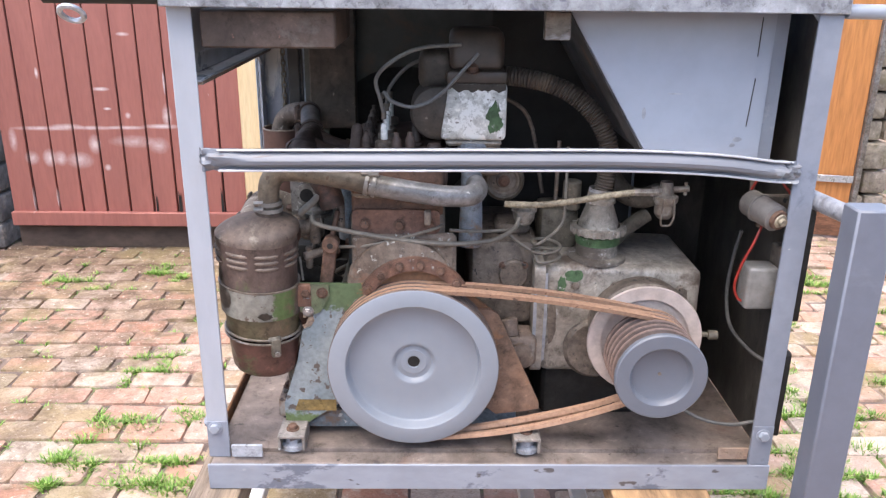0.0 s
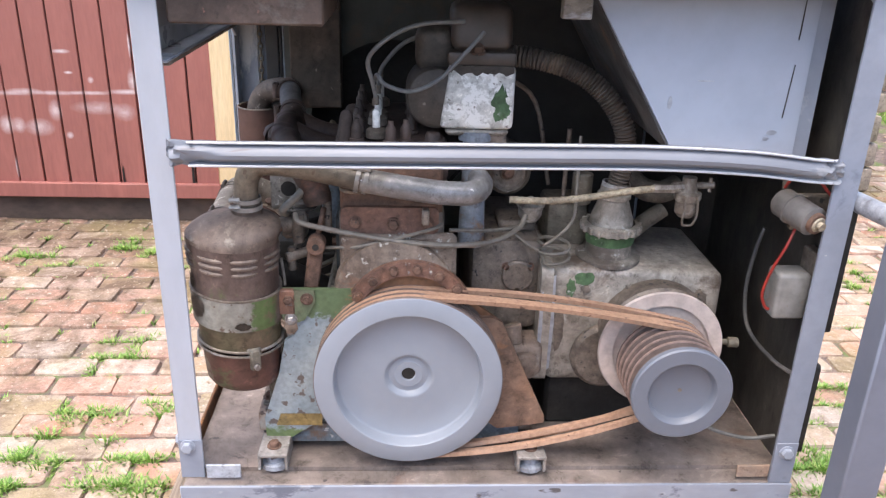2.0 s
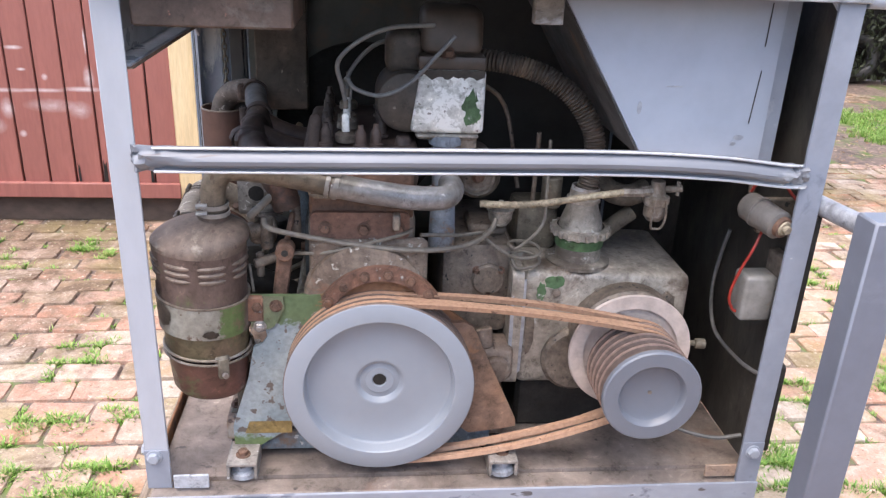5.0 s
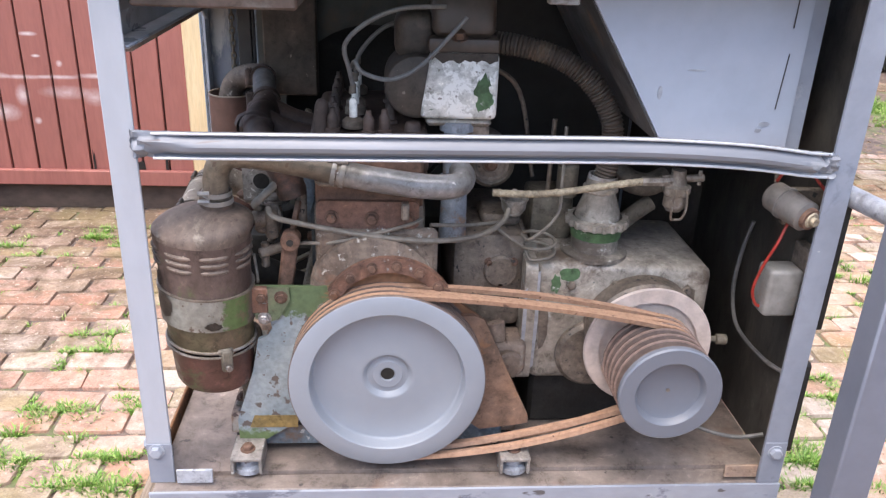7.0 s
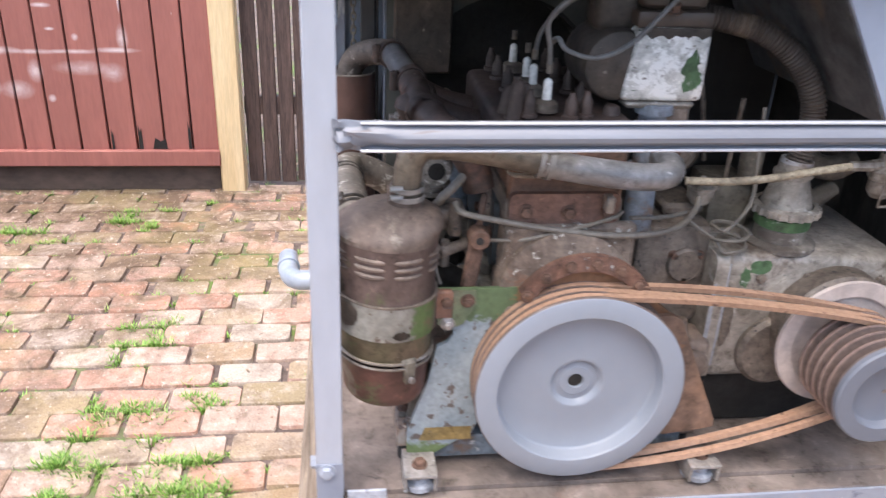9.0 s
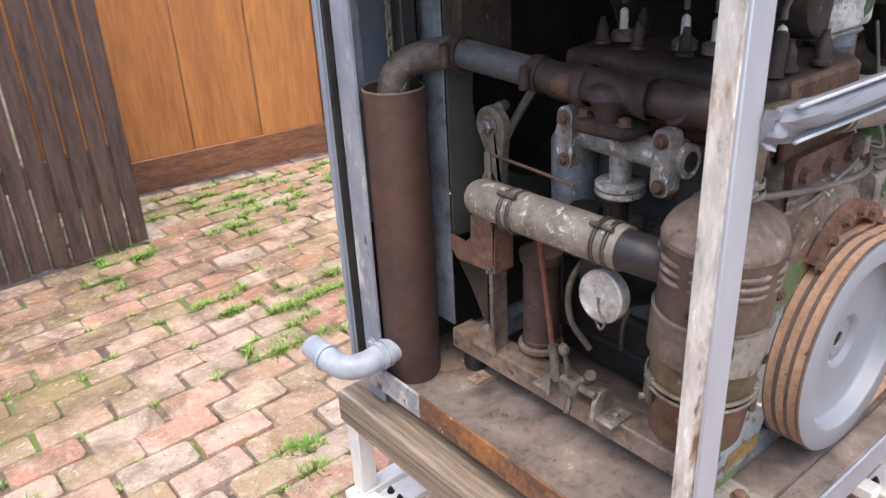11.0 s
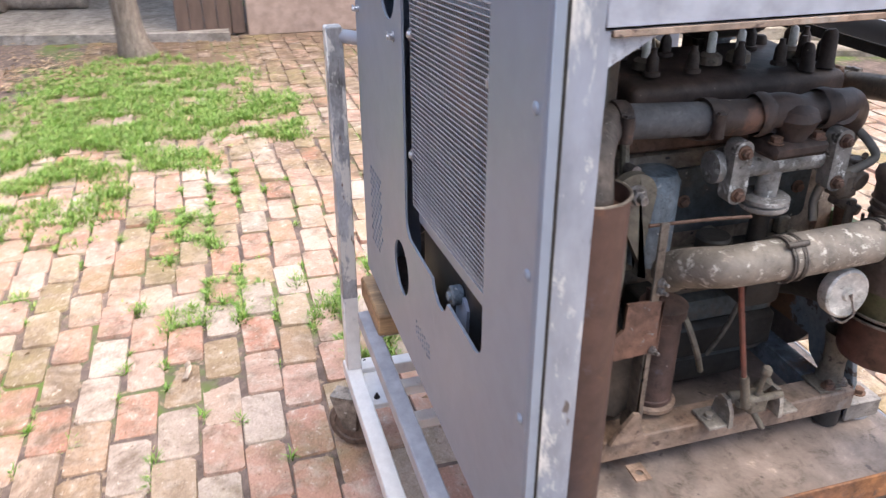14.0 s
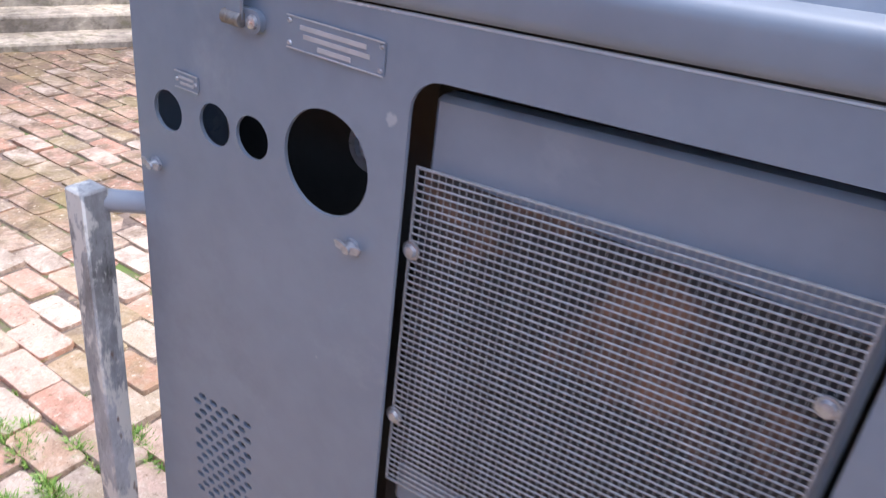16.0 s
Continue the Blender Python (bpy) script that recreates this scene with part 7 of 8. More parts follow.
for x0, x1, z0, z1 in ((0.130, 0.137, 0.760, 0.985), (0.106, 0.112, 0.78, 0.95)):
    bm = B()
    sheet(bm, [(x0, z0), (x1, z0 + 0.006), (x1 + 0.002, (z0 + z1) / 2), (x1 - 0.001, z1), (x0, z1 - 0.004)], "y", 0.1662 if x0 > 0.12 else 0.1588, 0.169 if x0 > 0.12 else 0.162)
    part("worn_edge", bm, rubbed_grey, case, "bare metal along the worn edge")
bm = B()
rod(bm, (0.35, 0.115, 0.86), (0.35, 0.175, 0.86), 0.118, 40, bev=0.008)
rod(bm, (0.255, 0.15, 0.80), (0.255, 0.175, 0.80), 0.075, 30, bev=0.008)
part("bearing_housing", bm, oily, co)
bm = B()
box(bm, (0.14, 0.20, 0.60), (0.46, 0.44, 0.74), 0.01)
part("base", bm, dark_iron, co)
bm = B()
box(bm, (0.040, 0.135, 0.762), (0.118, 0.215, 0.838), 0.016, seg=3)
rod(bm, (0.078, 0.118, 0.795), (0.078, 0.14, 0.795), 0.030, 16, bev=0.005)
rod(bm, (0.055, 0.16, 0.83), (0.050, 0.17, 0.872), 0.020, 14, bev=0.004)
for v in bm.verts:
    v.co += noise.noise_vector(v.co * 22) * 0.006
part("inlet_casting", bm, dusty_brown, co, "rust-brown lumpy casting")
N = (0.256, 0.235)
bm = B()
lathe(bm, [(0.998, 0.068), (1.006, 0.068), (1.009, 0.062), (1.010, 0.048), (1.034, 0.0475), (1.040, 0.046)], (*N, 0), (0, 0, 1), 36)
neck = part("neck_flange", bm, cast_alloy, co)
bm = B()
lathe(bm, [(1.036, 0.0475), (1.038, 0.051), (1.057, 0.052), (1.059, 0.0475)], (*N, 0), (0, 0, 1), 36)
part("green_band", bm, green_paint, neck, "chipped green painted band")
bm = B()
lathe(bm, [(1.059, 0.048), (1.063, 0.060), (1.077, 0.060), (1.080, 0.050)], (*N, 0), (0, 0, 1), 36)
part("knurled_ring", bm, cast_alloy, neck)
for a in range(0, 360, 18):
    bm = B()
    x, y = N[0] + 0.0595 * math.cos(radians(a)), N[1] + 0.0595 * math.sin(radians(a))
    rod(bm, (x, y, 1.063), (x, y, 1.077), 0.0052, 8)
    part("lug", bm, cast_alloy, neck)
bm = B()
lathe(bm, [(1.078, 0.046), (1.090, 0.044), (1.128, 0.031), (1.132, 0.031), (1.134, 0.035), (1.142, 0.035), (1.144, 0.030), (1.16, 0.029)], (*N, 0), (0, 0, 1), 32)
part("cone", bm, cast_alloy, neck)
bm = B()
lathe(bm, [(-0.005, 0.10), (-0.005, 0.128), (0.0, 0.130), (0.004, 0.128), (0.004, 0.05)], (0.352, 0.106, 0.848), (0, 1, 0), 64)
part("backing_disc", bm, disc_iron, co, "pale bare-metal disc behind the pulley")
pc = (0.350, -0.052, 0.837)
bm = B()
lathe(bm, [(0.018, 0.0), (0.018, 0.052), (0.014, 0.060), (0.002, 0.0645), (0.0, 0.067), (0.0, 0.094), (0.003, 0.097), (0.012, 0.097), (0.015, 0.094)], pc, (0, 1, 0), 72)
pul = part("pulley", bm, slate_pulley, co, "slate-grey painted multi-groove belt pulley")
bm = B()
prof = [(0.014, 0.094)]
for k in range(5):
    h = 0.018 + k * 0.021
    prof += [(h, 0.095), (h + 0.006, 0.074), (h + 0.011, 0.074), (h + 0.017, 0.095)]
prof += [(0.126, 0.096), (0.128, 0.05), (0.160, 0.05)]
lathe(bm, prof, pc, (0, 1, 0), 72)
part("groove_rim", bm, groove_iron, pul, "brown worn belt grooves")
# paler rings along the ridges put the light they catch into colour
for k in range(5):
    bm = B()
    h = 0.0365 + k * 0.021
    lathe(bm, [(h - 0.0024, 0.0935), (h - 0.0016, 0.0962), (h + 0.0016, 0.0962), (h + 0.0024, 0.0935)], pc, (0, 1, 0), 72)
    part("groove_lip", bm, lit_ridge_iron, pul)
bm = B()
rod(bm, (pc[0], pc[1] + 0.0165, pc[2]), (pc[0], pc[1] + 0.0185, pc[2]), 0.004, 10)
part("centre_mark", bm, pipe_steel, pul)
bm = B()
rod(bm, (0.47, 0.150, 0.845), (0.498, 0.146, 0.843), 0.007, 10)
lathe(bm, [(0, 0.006), (0.012, 0.006), (0.014, 0.011), (0.034, 0.011), (0.036, 0.008), (0.036, 0)], (0.496, 0.146, 0.843), (1, -0.1, 0), 12)
part("drain_cock", bm, olive_iron, co)
for x, z in ((0.20, 0.985), (0.29, 0.985), (0.44, 0.975)):
    bm = B()
    hexbolt(bm, (x, 0.170, z - 0.03), (0, -1, 0), 0.009, 0.008)
    part("bolt", bm, oily, co)
bm = B()
tube(bm, [(0.285, 0.33, 1.20), (0.300, 0.32, 1.165), (0.330, 0.30, 1.135), (0.370, 0.29, 1.128), (0.410, 0.30, 1.140)], 0.024, 16, 6)
tube(bm, [(0.31, 0.30, 1.02), (0.345, 0.29, 1.06), (0.385, 0.30, 1.085)], 0.018, 12, 6)
part("dark_elbow", bm, olive_iron, co, "dusty dark pipe elbow behind the neck")
bm = B()
box(bm, (0.13, 0.29, 1.0), (0.22, 0.40, 1.10), 0.012, seg=2)
rod(bm, (0.20, 0.29, 1.10), (0.20, 0.29, 1.17), 0.022, 16, bev=0.004)
part("valve_chest", bm, olive_iron, co)
bm = B()
box(bm, (-0.04, 0.20, 0.84), (0.11, 0.50, 1.05), 0.02, seg=2)
box(bm, (0.02, 0.24, 1.05), (0.10, 0.34, 1.075), 0.008)
rod(bm, (0.06, 0.19, 0.97), (0.06, 0.21, 0.97), 0.035, 20, bev=0.004)
part("side_casting", bm, oily, en, "oily casting beside the block")
for x, z in ((0.085, 0.99), (0.035, 0.99), (0.06, 0.94)):
    bm = B()
    hexbolt(bm, (x, 0.20, z), (0, -1, 0), 0.007, 0.008)
    part("bolt", bm, rust, en)
for p in (((0.165, 0.30, 1.26), (0.165, 0.31, 1.10), (0.16, 0.30, 1.02)), ((0.02, 0.36, 1.36), (0.10, 0.37, 1.30), (0.14, 0.36, 1.12))):
    bm = B()
    tube(bm, p, 0.005, 8, 5)
    part("thin_pipe", bm, oily, co)
# corrugated hose up to the air intake
ho = thing("corrugated_hose", "grey corrugated metal hose rising from the compressor", "hose", (0.256, 0.235, 1.15))
bm = B()
tube(bm, [(0.258, 0.235, 1.150), (0.266, 0.235, 1.20), (0.263, 0.237, 1.272), (0.224, 0.248, 1.338), (0.160, 0.262, 1.384), (0.079, 0.28, 1.405), (0.00, 0.31, 1.408)], 0.0205, 18, 44, 0.0019, 0.0072)
part("flexible_length", bm, surf("hose_metal", (0.125, 0.103, 0.088), (0.09, 0.072, 0.06), 12, 0.5, 0.2, 0.1, patch=(0.17, 0.13, 0.10)), ho)
for p, d in (((0.258, 0.235, 1.158), (0.1, 0, 1)),):
    bm = B()
    lathe(bm, [(-0.007, 0.026), (-0.007, 0.0295), (0.007, 0.0295), (0.007, 0.026)], p, d, 24)
    part("end_clamp", bm, pipe_steel, ho)
# braided fuel hose and glass sediment bowl
bh = thing("braided_hose", "braided fabric fuel hose between the engine and the filter bowl", "hose", (0.17, 0.16, 1.14))
bm = B()
tube(bm, [(0.035, 0.205, 1.135), (0.10, 0.19, 1.138), (0.17, 0.172, 1.150), (0.25, 0.160, 1.168), (0.318, 0.158, 1.178)], 0.0072, 12, 16, 0.0004, 0.006)
part("hose", bm, braid, bh)
bm = B()
rod(bm, (0.312, 0.158, 1.178), (0.352, 0.158, 1.178), 0.009, 6)
part("ferrule", bm, cast_alloy, bh)
fb = thing("fuel_filter", "brass and glass fuel filter bowl with a shut-off tap", "fuel filter", (0.384, 0.165, 1.12))
bm = B()
lathe(bm, [(1.150, 0.022), (1.158, 0.027), (1.168, 0.027), (1.172, 0.018), (1.192, 0.014), (1.20, 0.014), (1.20, 0)], (0.384, 0.165, 0), (0, 0, 1), 24)
rod(bm, (0.350, 0.162, 1.178), (0.384, 0.165, 1.180), 0.011, 8)
part("head", bm, cast_alloy, fb)
bm = B()
lathe(bm, [(1.150, 0.022), (1.128, 0.022), (1.118, 0.014), (1.116, 0)], (0.384, 0.165, 0), (0, 0, 1), 24)
part("bowl", bm, pipe_steel, fb, "cloudy sediment bowl")
bm = B()
rod(bm, (0.384, 0.165, 1.182), (0.432, 0.160, 1.186), 0.007, 10)
rod(bm, (0.424, 0.160, 1.172), (0.424, 0.160, 1.200), 0.004, 8)
part("tap", bm, cast_alloy, fb)
bm = B()
tube(bm, [(0.372, 0.140, 1.168), (0.370, 0.138, 1.13), (0.374, 0.145, 1.108), (0.384, 0.150, 1.104), (0.394, 0.145, 1.108), (0.398, 0.138, 1.13), (0.396, 0.140, 1.168)], 0.0025, 6, 4)
part("bail_wire", bm, pipe_steel, fb)
# wire coil on the compressor's shoulder
lw = thing("coiled_tube", "thin grey tube coiled in two loops", "tube", (0.12, 0.19, 1.0))
bm = B()
pts = [(0.045, 0.20, 1.065), (0.075, 0.185, 1.045), (0.10, 0.18, 1.030)]
pts += [(0.130 + 0.033 * math.cos(a), 0.19 + 0.033 * math.sin(a), 1.012 + 0.0022 * k) for k, a in ((q, q * math.tau / 10 - 2.2) for q in range(21))]
pts += [(0.165, 0.20, 1.09), (0.172, 0.215, 1.15), (0.176, 0.24, 1.26)]
tube(bm, pts, 0.0035, 8, 4)
part("tube", bm, tan_tube, lw)

# ---- drive belts ----
def belt_loop(y, sag):
    """The middle line of a belt round both pulleys, with a slack lower run."""
    a, ra, b, rb = Vector((-0.167, 0.81)), 0.181, Vector((0.350, 0.837)), 0.090
    d = b - a
    base, tilt = math.atan2(d.y, d.x), math.acos((ra - rb) / d.length)
    up, dn = base + tilt, base - tilt
    pts = []
    n = 40
    for k in range(n + 1):
        t = up + (math.tau - 2 * tilt) * k / n
        pts.append(a + ra * Vector((math.cos(t), math.sin(t))))
    p, q = pts[-1], b + rb * Vector((math.cos(dn), math.sin(dn)))
    for k in range(1, 20):
        t = k / 20
        pts.append(p.lerp(q, t) + Vector((0, -sag * 4 * t * (1 - t))))
    for k in range(17):
        t = dn + 2 * tilt * k / 16
        pts.append(b + rb * Vector((math.cos(t), math.sin(t))))
    p, q = pts[-1], pts[0]
    for k in range(1, 20):
        t = k / 20
        pts.append(p.lerp(q, t) + Vector((0, sag * 0.45 * 4 * t * (1 - t))))
    return [Vector((v.x, y, v.y)) for v in pts]


for y, sag in ((0.0435, 0.026), (0.0625, 0.014), (0.0825, 0.034)):
    ps = belt_loop(y, sag)
    bm = B()
    rings = []
    n = len(ps)
    for k in range(n):
        t = (ps[(k + 1) % n] - ps[k - 1]).normalized()
        out = Vector((t.z, 0, -t.x))
        rings.append([bm.verts.new(ps[k] + out * h + Vector((0, w, 0))) for w, h in ((-0.0075, 0.0045), (0.0075, 0.0045), (0.005, -0.005), (-0.005, -0.005))])
    for k in range(n):
        a, b = rings[k], rings[(k + 1) % n]
        for q in range(4):
            bm.faces.new((a[q], a[(q + 1) % 4], b[(q + 1) % 4], b[q]))
    tagged(part("drive_belt", bm, belt_rubber), "worn tan-brown V-belt round flywheel and compressor pulley", "belt", "drive belts")

# ---- fuel tank and electrics at the right ----
ft = thing("fuel_tank", "blue-grey painted hopper-shaped sheet metal fuel tank", "fuel tank", (0.4, 0.3, 1.26))
bm = B()
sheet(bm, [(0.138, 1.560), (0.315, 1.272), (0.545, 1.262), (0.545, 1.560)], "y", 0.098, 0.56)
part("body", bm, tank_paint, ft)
# thin plate over the slope; its dark colour holds grime and painted shade
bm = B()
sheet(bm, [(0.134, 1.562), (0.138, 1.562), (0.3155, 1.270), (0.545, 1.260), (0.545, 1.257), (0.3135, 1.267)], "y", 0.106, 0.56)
part("hopper_side", bm, surf("grimy_shaded_tank", (0.075, 0.078, 0.082), (0.12, 0.12, 0.122), 6, 0.6, 0, 0.2, patch=(0.16, 0.105, 0.07), patch_scale=7, patch_cut=(0.58, 0.7)), ft, "slanting side of the hopper, grime and shade both in its dark colour")
for sx, sz, w, h in ((0.497, 1.308, 0.010, 0.005), (0.488, 1.296, 0.006, 0.004), (0.360, 1.40, 0.016, 0.0016), (0.30, 1.36, 0.004, 0.012)):
    bm = B()
    sheet(bm, [(sx + w * math.cos(q * math.tau / 12) * (1 + 0.5 * noise.noise((q, sx * 50, 1))), sz + h * math.sin(q * math.tau / 12)) for q in range(12)], "y", 0.0966, 0.0982)
    part("scuff", bm, rubbed_grey, ft, "pale scuff in the paint")
bm = B()
sheet(bm, [(0.545, 1.560), (0.545, 1.255), (0.574, 1.255), (0.574, 1.560)], "y", 0.104, 0.114)
part("flange", bm, grey_paint, ft)
bm = B()
beam(bm, (0.512, 0.0967, 1.335), (0.518, 0.0967, 1.432), 0.0018, 0.0018, 0.0005, (0, 1, 0))
beam(bm, (0.516, 0.0965, 1.475), (0.517, 0.0965, 1.55), 0.0018, 0.0018, 0.0005, (0, 1, 0))
part("seam", bm, inner_dark, ft)
bm = B()
box(bm, (0.085, 0.06, 1.505), (0.135, 0.085, 1.558), 0.002)
part("bracket", bm, pipe_steel, ft)
cl = thing("ignition_coil", "dusty cylindrical ignition coil clamped to the end sheet", "coil", (0.56, 0.06, 1.14))
bm = B()
lathe(bm, [(0, 0), (0, 0.024), (0.006, 0.028), (0.030, 0.028), (0.031, 0.0305), (0.036, 0.0305), (0.037, 0.028), (0.085, 0.028), (0.088, 0.022), (0.088, 0.019), (0.096, 0.018), (0.096, 0)], (0.538, 0.092, 1.178), (0.33, -0.93, -0.16), 28)
part("body", bm, coil_grey, cl)
bm = B()
lathe(bm, [(0.094, 0.017), (0.100, 0.013), (0.100, 0.008), (0.108, 0.008), (0.108, 0)], (0.538, 0.092, 1.178), (0.33, -0.93, -0.16), 16)
part("terminal", bm, braid, cl, "cream terminal post")
bm = B()
lathe(bm, [(0.0885, 0.0205), (0.0970, 0.0195), (0.0975, 0.012)], (0.538, 0.092, 1.178), (0.33, -0.93, -0.16), 24)
part("end_cap", bm, rust, cl, "brown end cap")
bm = B()
box(bm, (0.55, 0.06, 1.13), (0.622, 0.075, 1.20), 0.003)
rod(bm, (0.545, 0.10, 1.20), (0.545, 0.10, 1.225), 0.006, 8)
part("clamp", bm, oily, cl)
rb = thing("regulator_box", "small dented grey metal regulator box with rust spots", "box", (0.58, 0.06, 0.975))
bm = B()
box(bm, (0.535, 0.030, 0.955), (0.600, 0.085, 1.050), 0.008, seg=3)
part("case", bm, box_grey, rb)
bm = B()
box(bm, (0.600, 0.03, 1.0), (0.622, 0.09, 1.09), 0.003)
part("bracket", bm, oily, rb)
for nm, lab, pts, r, mat_ in (("wire", "red electric wire by the coil", ((0.540, 0.09, 1.205), (0.548, 0.07, 1.24), (0.57, 0.06, 1.25)), 0.003, red_wire),
                              ("wire", "red electric wire between coil and box", ((0.556, 0.050, 1.140), (0.540, 0.040, 1.105), (0.522, 0.042, 1.055), (0.515, 0.048, 1.005), (0.526, 0.05, 0.975), (0.537, 0.05, 0.968)), 0.003, red_wire),
                              ("wire", "red electric wire under the crossbar", ((0.575, 0.05, 1.24), (0.595, 0.04, 1.215), (0.615, 0.035, 1.195)), 0.003, red_wire),
                              ("cable", "grey cable hanging along the end sheet", ((0.612, 0.285, 1.05), (0.604, 0.292, 0.985), (0.598, 0.288, 0.89), (0.596, 0.236, 0.825), (0.602, 0.12, 0.815), (0.612, 0.035, 0.826)), 0.0045, grey_cable),
                              ("cable", "dark cable lying behind the pulley", ((0.44, 0.16, 0.665), (0.50, 0.12, 0.640), (0.56, 0.08, 0.645), (0.61, 0.06, 0.665)), 0.0045, grey_cable)):
    bm = B()
    tube(bm, pts, r, 8, 6)
    tagged(part(nm, bm, mat_), lab, "wire")

# ---- trolley and timbers beneath ----
tr = thing("trolley", "white painted steel trolley with grey uprights and castors", "trolley", (0, 0.4, 0))
for y, x0, x1 in ((0.895, -0.66, 0.56), (0.02, -0.66, 0.72)):
    bm = B()
    beam(bm, (x0, y, 0.195), (x1, y, 0.195), 0.045, 0.045, 0.003)
    part("base_rail", bm, white_paint, tr)
for x in (-0.625, 0.52):
    bm = B()
    beam(bm, (x, 0.045, 0.195), (x, 0.872, 0.195), 0.045, 0.040, 0.003)
    part("base_rail", bm, white_paint, tr)
for x in (0.13, 0.27):
    bm = B()
    beam(bm, (x, 0.045, 0.300), (x, 0.84, 0.300), 0.04, 0.03, 0.003)
    part("cross_rail", bm, white_paint, tr)
bm = B()
beam(bm, (-0.64, 0.868, 0.444), (0.42, 0.868, 0.444), 0.040, 0.040, 0.003)
part("upper_rail", bm, rail_paint, tr)
bm = B()
beam(bm, (-0.612, -0.05, 0.425), (-0.612, 0.847, 0.425), 0.045, 0.045, 0.003)
part("upper_rail", bm, white_paint, tr)
bm = B()
beam(bm, (0.39, -0.05, 0.425), (0.39, 0.847, 0.425), 0.045, 0.045, 0.003)
part("upper_rail", bm, white_paint, tr)
for x, y in ((-0.612, 0.895), (-0.612, 0.02), (0.39, 0.02)):
    bm = B()
    beam(bm, (x, y, 0.218), (x, y, 0.40 if y < 0.5 else 0.424), 0.042, 0.042, 0.003, (0, 1, 0))
    part("leg", bm, white_paint, tr)
bm = B()
beam(bm, (0.519, 0.892, 0.218), (0.519, 0.892, 0.46), 0.042, 0.042, 0.003, (0, 1, 0))
part("upright_foot", bm, white_paint, tr)
bm = B()
beam(bm, (0.519, 0.892, 0.46), (0.519, 0.892, 1.208), 0.042, 0.042, 0.003, (0, 1, 0))
up = part("upright", bm, chipped_upright, tr, "worn grey square-tube upright")
bm = B()
rod(bm, (0.512, 0.872, 1.184), (0.448, 0.820, 1.184), 0.0165, 18)
part("stay_pipe", bm, grey_paint, tr)
bm = B()
beam(bm, (0.680, -0.115, 0.218), (0.680, -0.115, 1.228), 0.074, 0.060, 0.004, (0, 1, 0))
part("upright", bm, upright_slate, tr, "slate-grey painted square-tube upright")
bm = B()
rod(bm, (0.668, -0.084, 1.198), (0.640, 0.058, 1.200), 0.0185, 18)
part("stay_pipe", bm, silver_paint, tr)
bm = B()
beam(bm, (0.68, -0.14, 0.195), (0.68, 0.0, 0.195), 0.05, 0.045, 0.003)
part("base_rail", bm, white_paint, tr)
for x0, x1, y0, y1 in ((0.345, 0.575, 0.800, 0.872), (0.26, 0.49, 0.045, 0.120), (-0.60, -0.40, 0.80, 0.872), (-0.60, -0.40, 0.045, 0.12)):
    bm = B()
    box(bm, (x0, y0, 0.182), (x1, y1, 0.200), 0.002)
    plate = part("castor_plate", bm, white_paint, tr)
    for x in (x0 + 0.03, x1 - 0.03):
        for y in (y0 + 0.018, y1 - 0.018):
            bm = B()
            hexbolt(bm, (x, y, 0.200), (0, 0, 1), 0.007, 0.007, stud=0.006)
            part("bolt", bm, dark_iron, plate)
    back = y0 > 0.5
    turn = pose(0.44 if back and x0 > 0 else (x0 + x1) / 2, 0.915 if back else (y0 + y1) / 2, 0, 0, 0, 55 if back else 10)
    bm = B()
    for s in (-1, 1):
        sheet(bm, [(-0.018, 0.062), (0.020, 0.066), (0.058, 0.17), (-0.030, 0.182)], "y", s * 0.026 - 0.002, s * 0.026 + 0.002)
    box(bm, (-0.032, -0.028, 0.170), (0.058, 0.028, 0.176), 0.001)
    bmesh.ops.transform(bm, matrix=turn, verts=bm.verts)
    castor = part("castor_fork", bm, cast_alloy, tr)
    bm = B()
    lathe(bm, [(-0.018, 0.0), (-0.018, 0.022), (-0.014, 0.026), (-0.014, 0.050), (-0.019, 0.054), (-0.017, 0.070), (-0.010, 0.0745), (0.010, 0.0745), (0.017, 0.070), (0.019, 0.054), (0.014, 0.050), (0.014, 0.026), (0.018, 0.022), (0.018, 0)], (0, 0, 0.0755), (0, 1, 0), 32)
    bmesh.ops.transform(bm, matrix=turn, verts=bm.verts)
    part("castor_wheel", bm, dusty_brown, castor, "worn brown castor wheel")
# bearers of timber
for x0, x1, y0, y1, mat_, lab in ((-0.665, -0.555, -0.09, 0.885, grey_timber, "weathered grey timber bearer under the machine"), (0.28, 0.50, -0.12, 0.860, timber, "brown timber plank bearer under the machine")):
    bm = B()
    box(bm, (x0, y0, 0.448 if x0 < 0 else 0.465), (x1, y1, 0.527), 0.005)
    tagged(part("timber_bearer", bm, mat_), lab, "timber", "bearers under the machine")
bm = B()
box(bm, (0.30, -0.05, 0.4495), (0.48, 0.84, 0.4645), 0.002)
tagged(part("packing_board", bm, grey_timber), "thin grey packing board between trolley and plank", "board")
# stamped pale brick lying under the trolley
lb = thing("stamped_brick", "pale sandy brick with worn stamped letters", "brick", (-0.40, 1.06, 0.0))
bm = B()
bmx = pose(-0.40, 1.06, 0.006, 0, 0, 4)
box(bm, (-0.118, -0.058, -0.05), (0.118, 0.058, 0.006), 0.006, bmx, 2)
bb = part("body", bm, surf("sandy_brick", (0.60, 0.50, 0.36), (0.52, 0.43, 0.31), 6, 0.85, 0, 0.25, speck=(0.30, 0.24, 0.17), speck_cut=(0.66, 0.7)), lb)
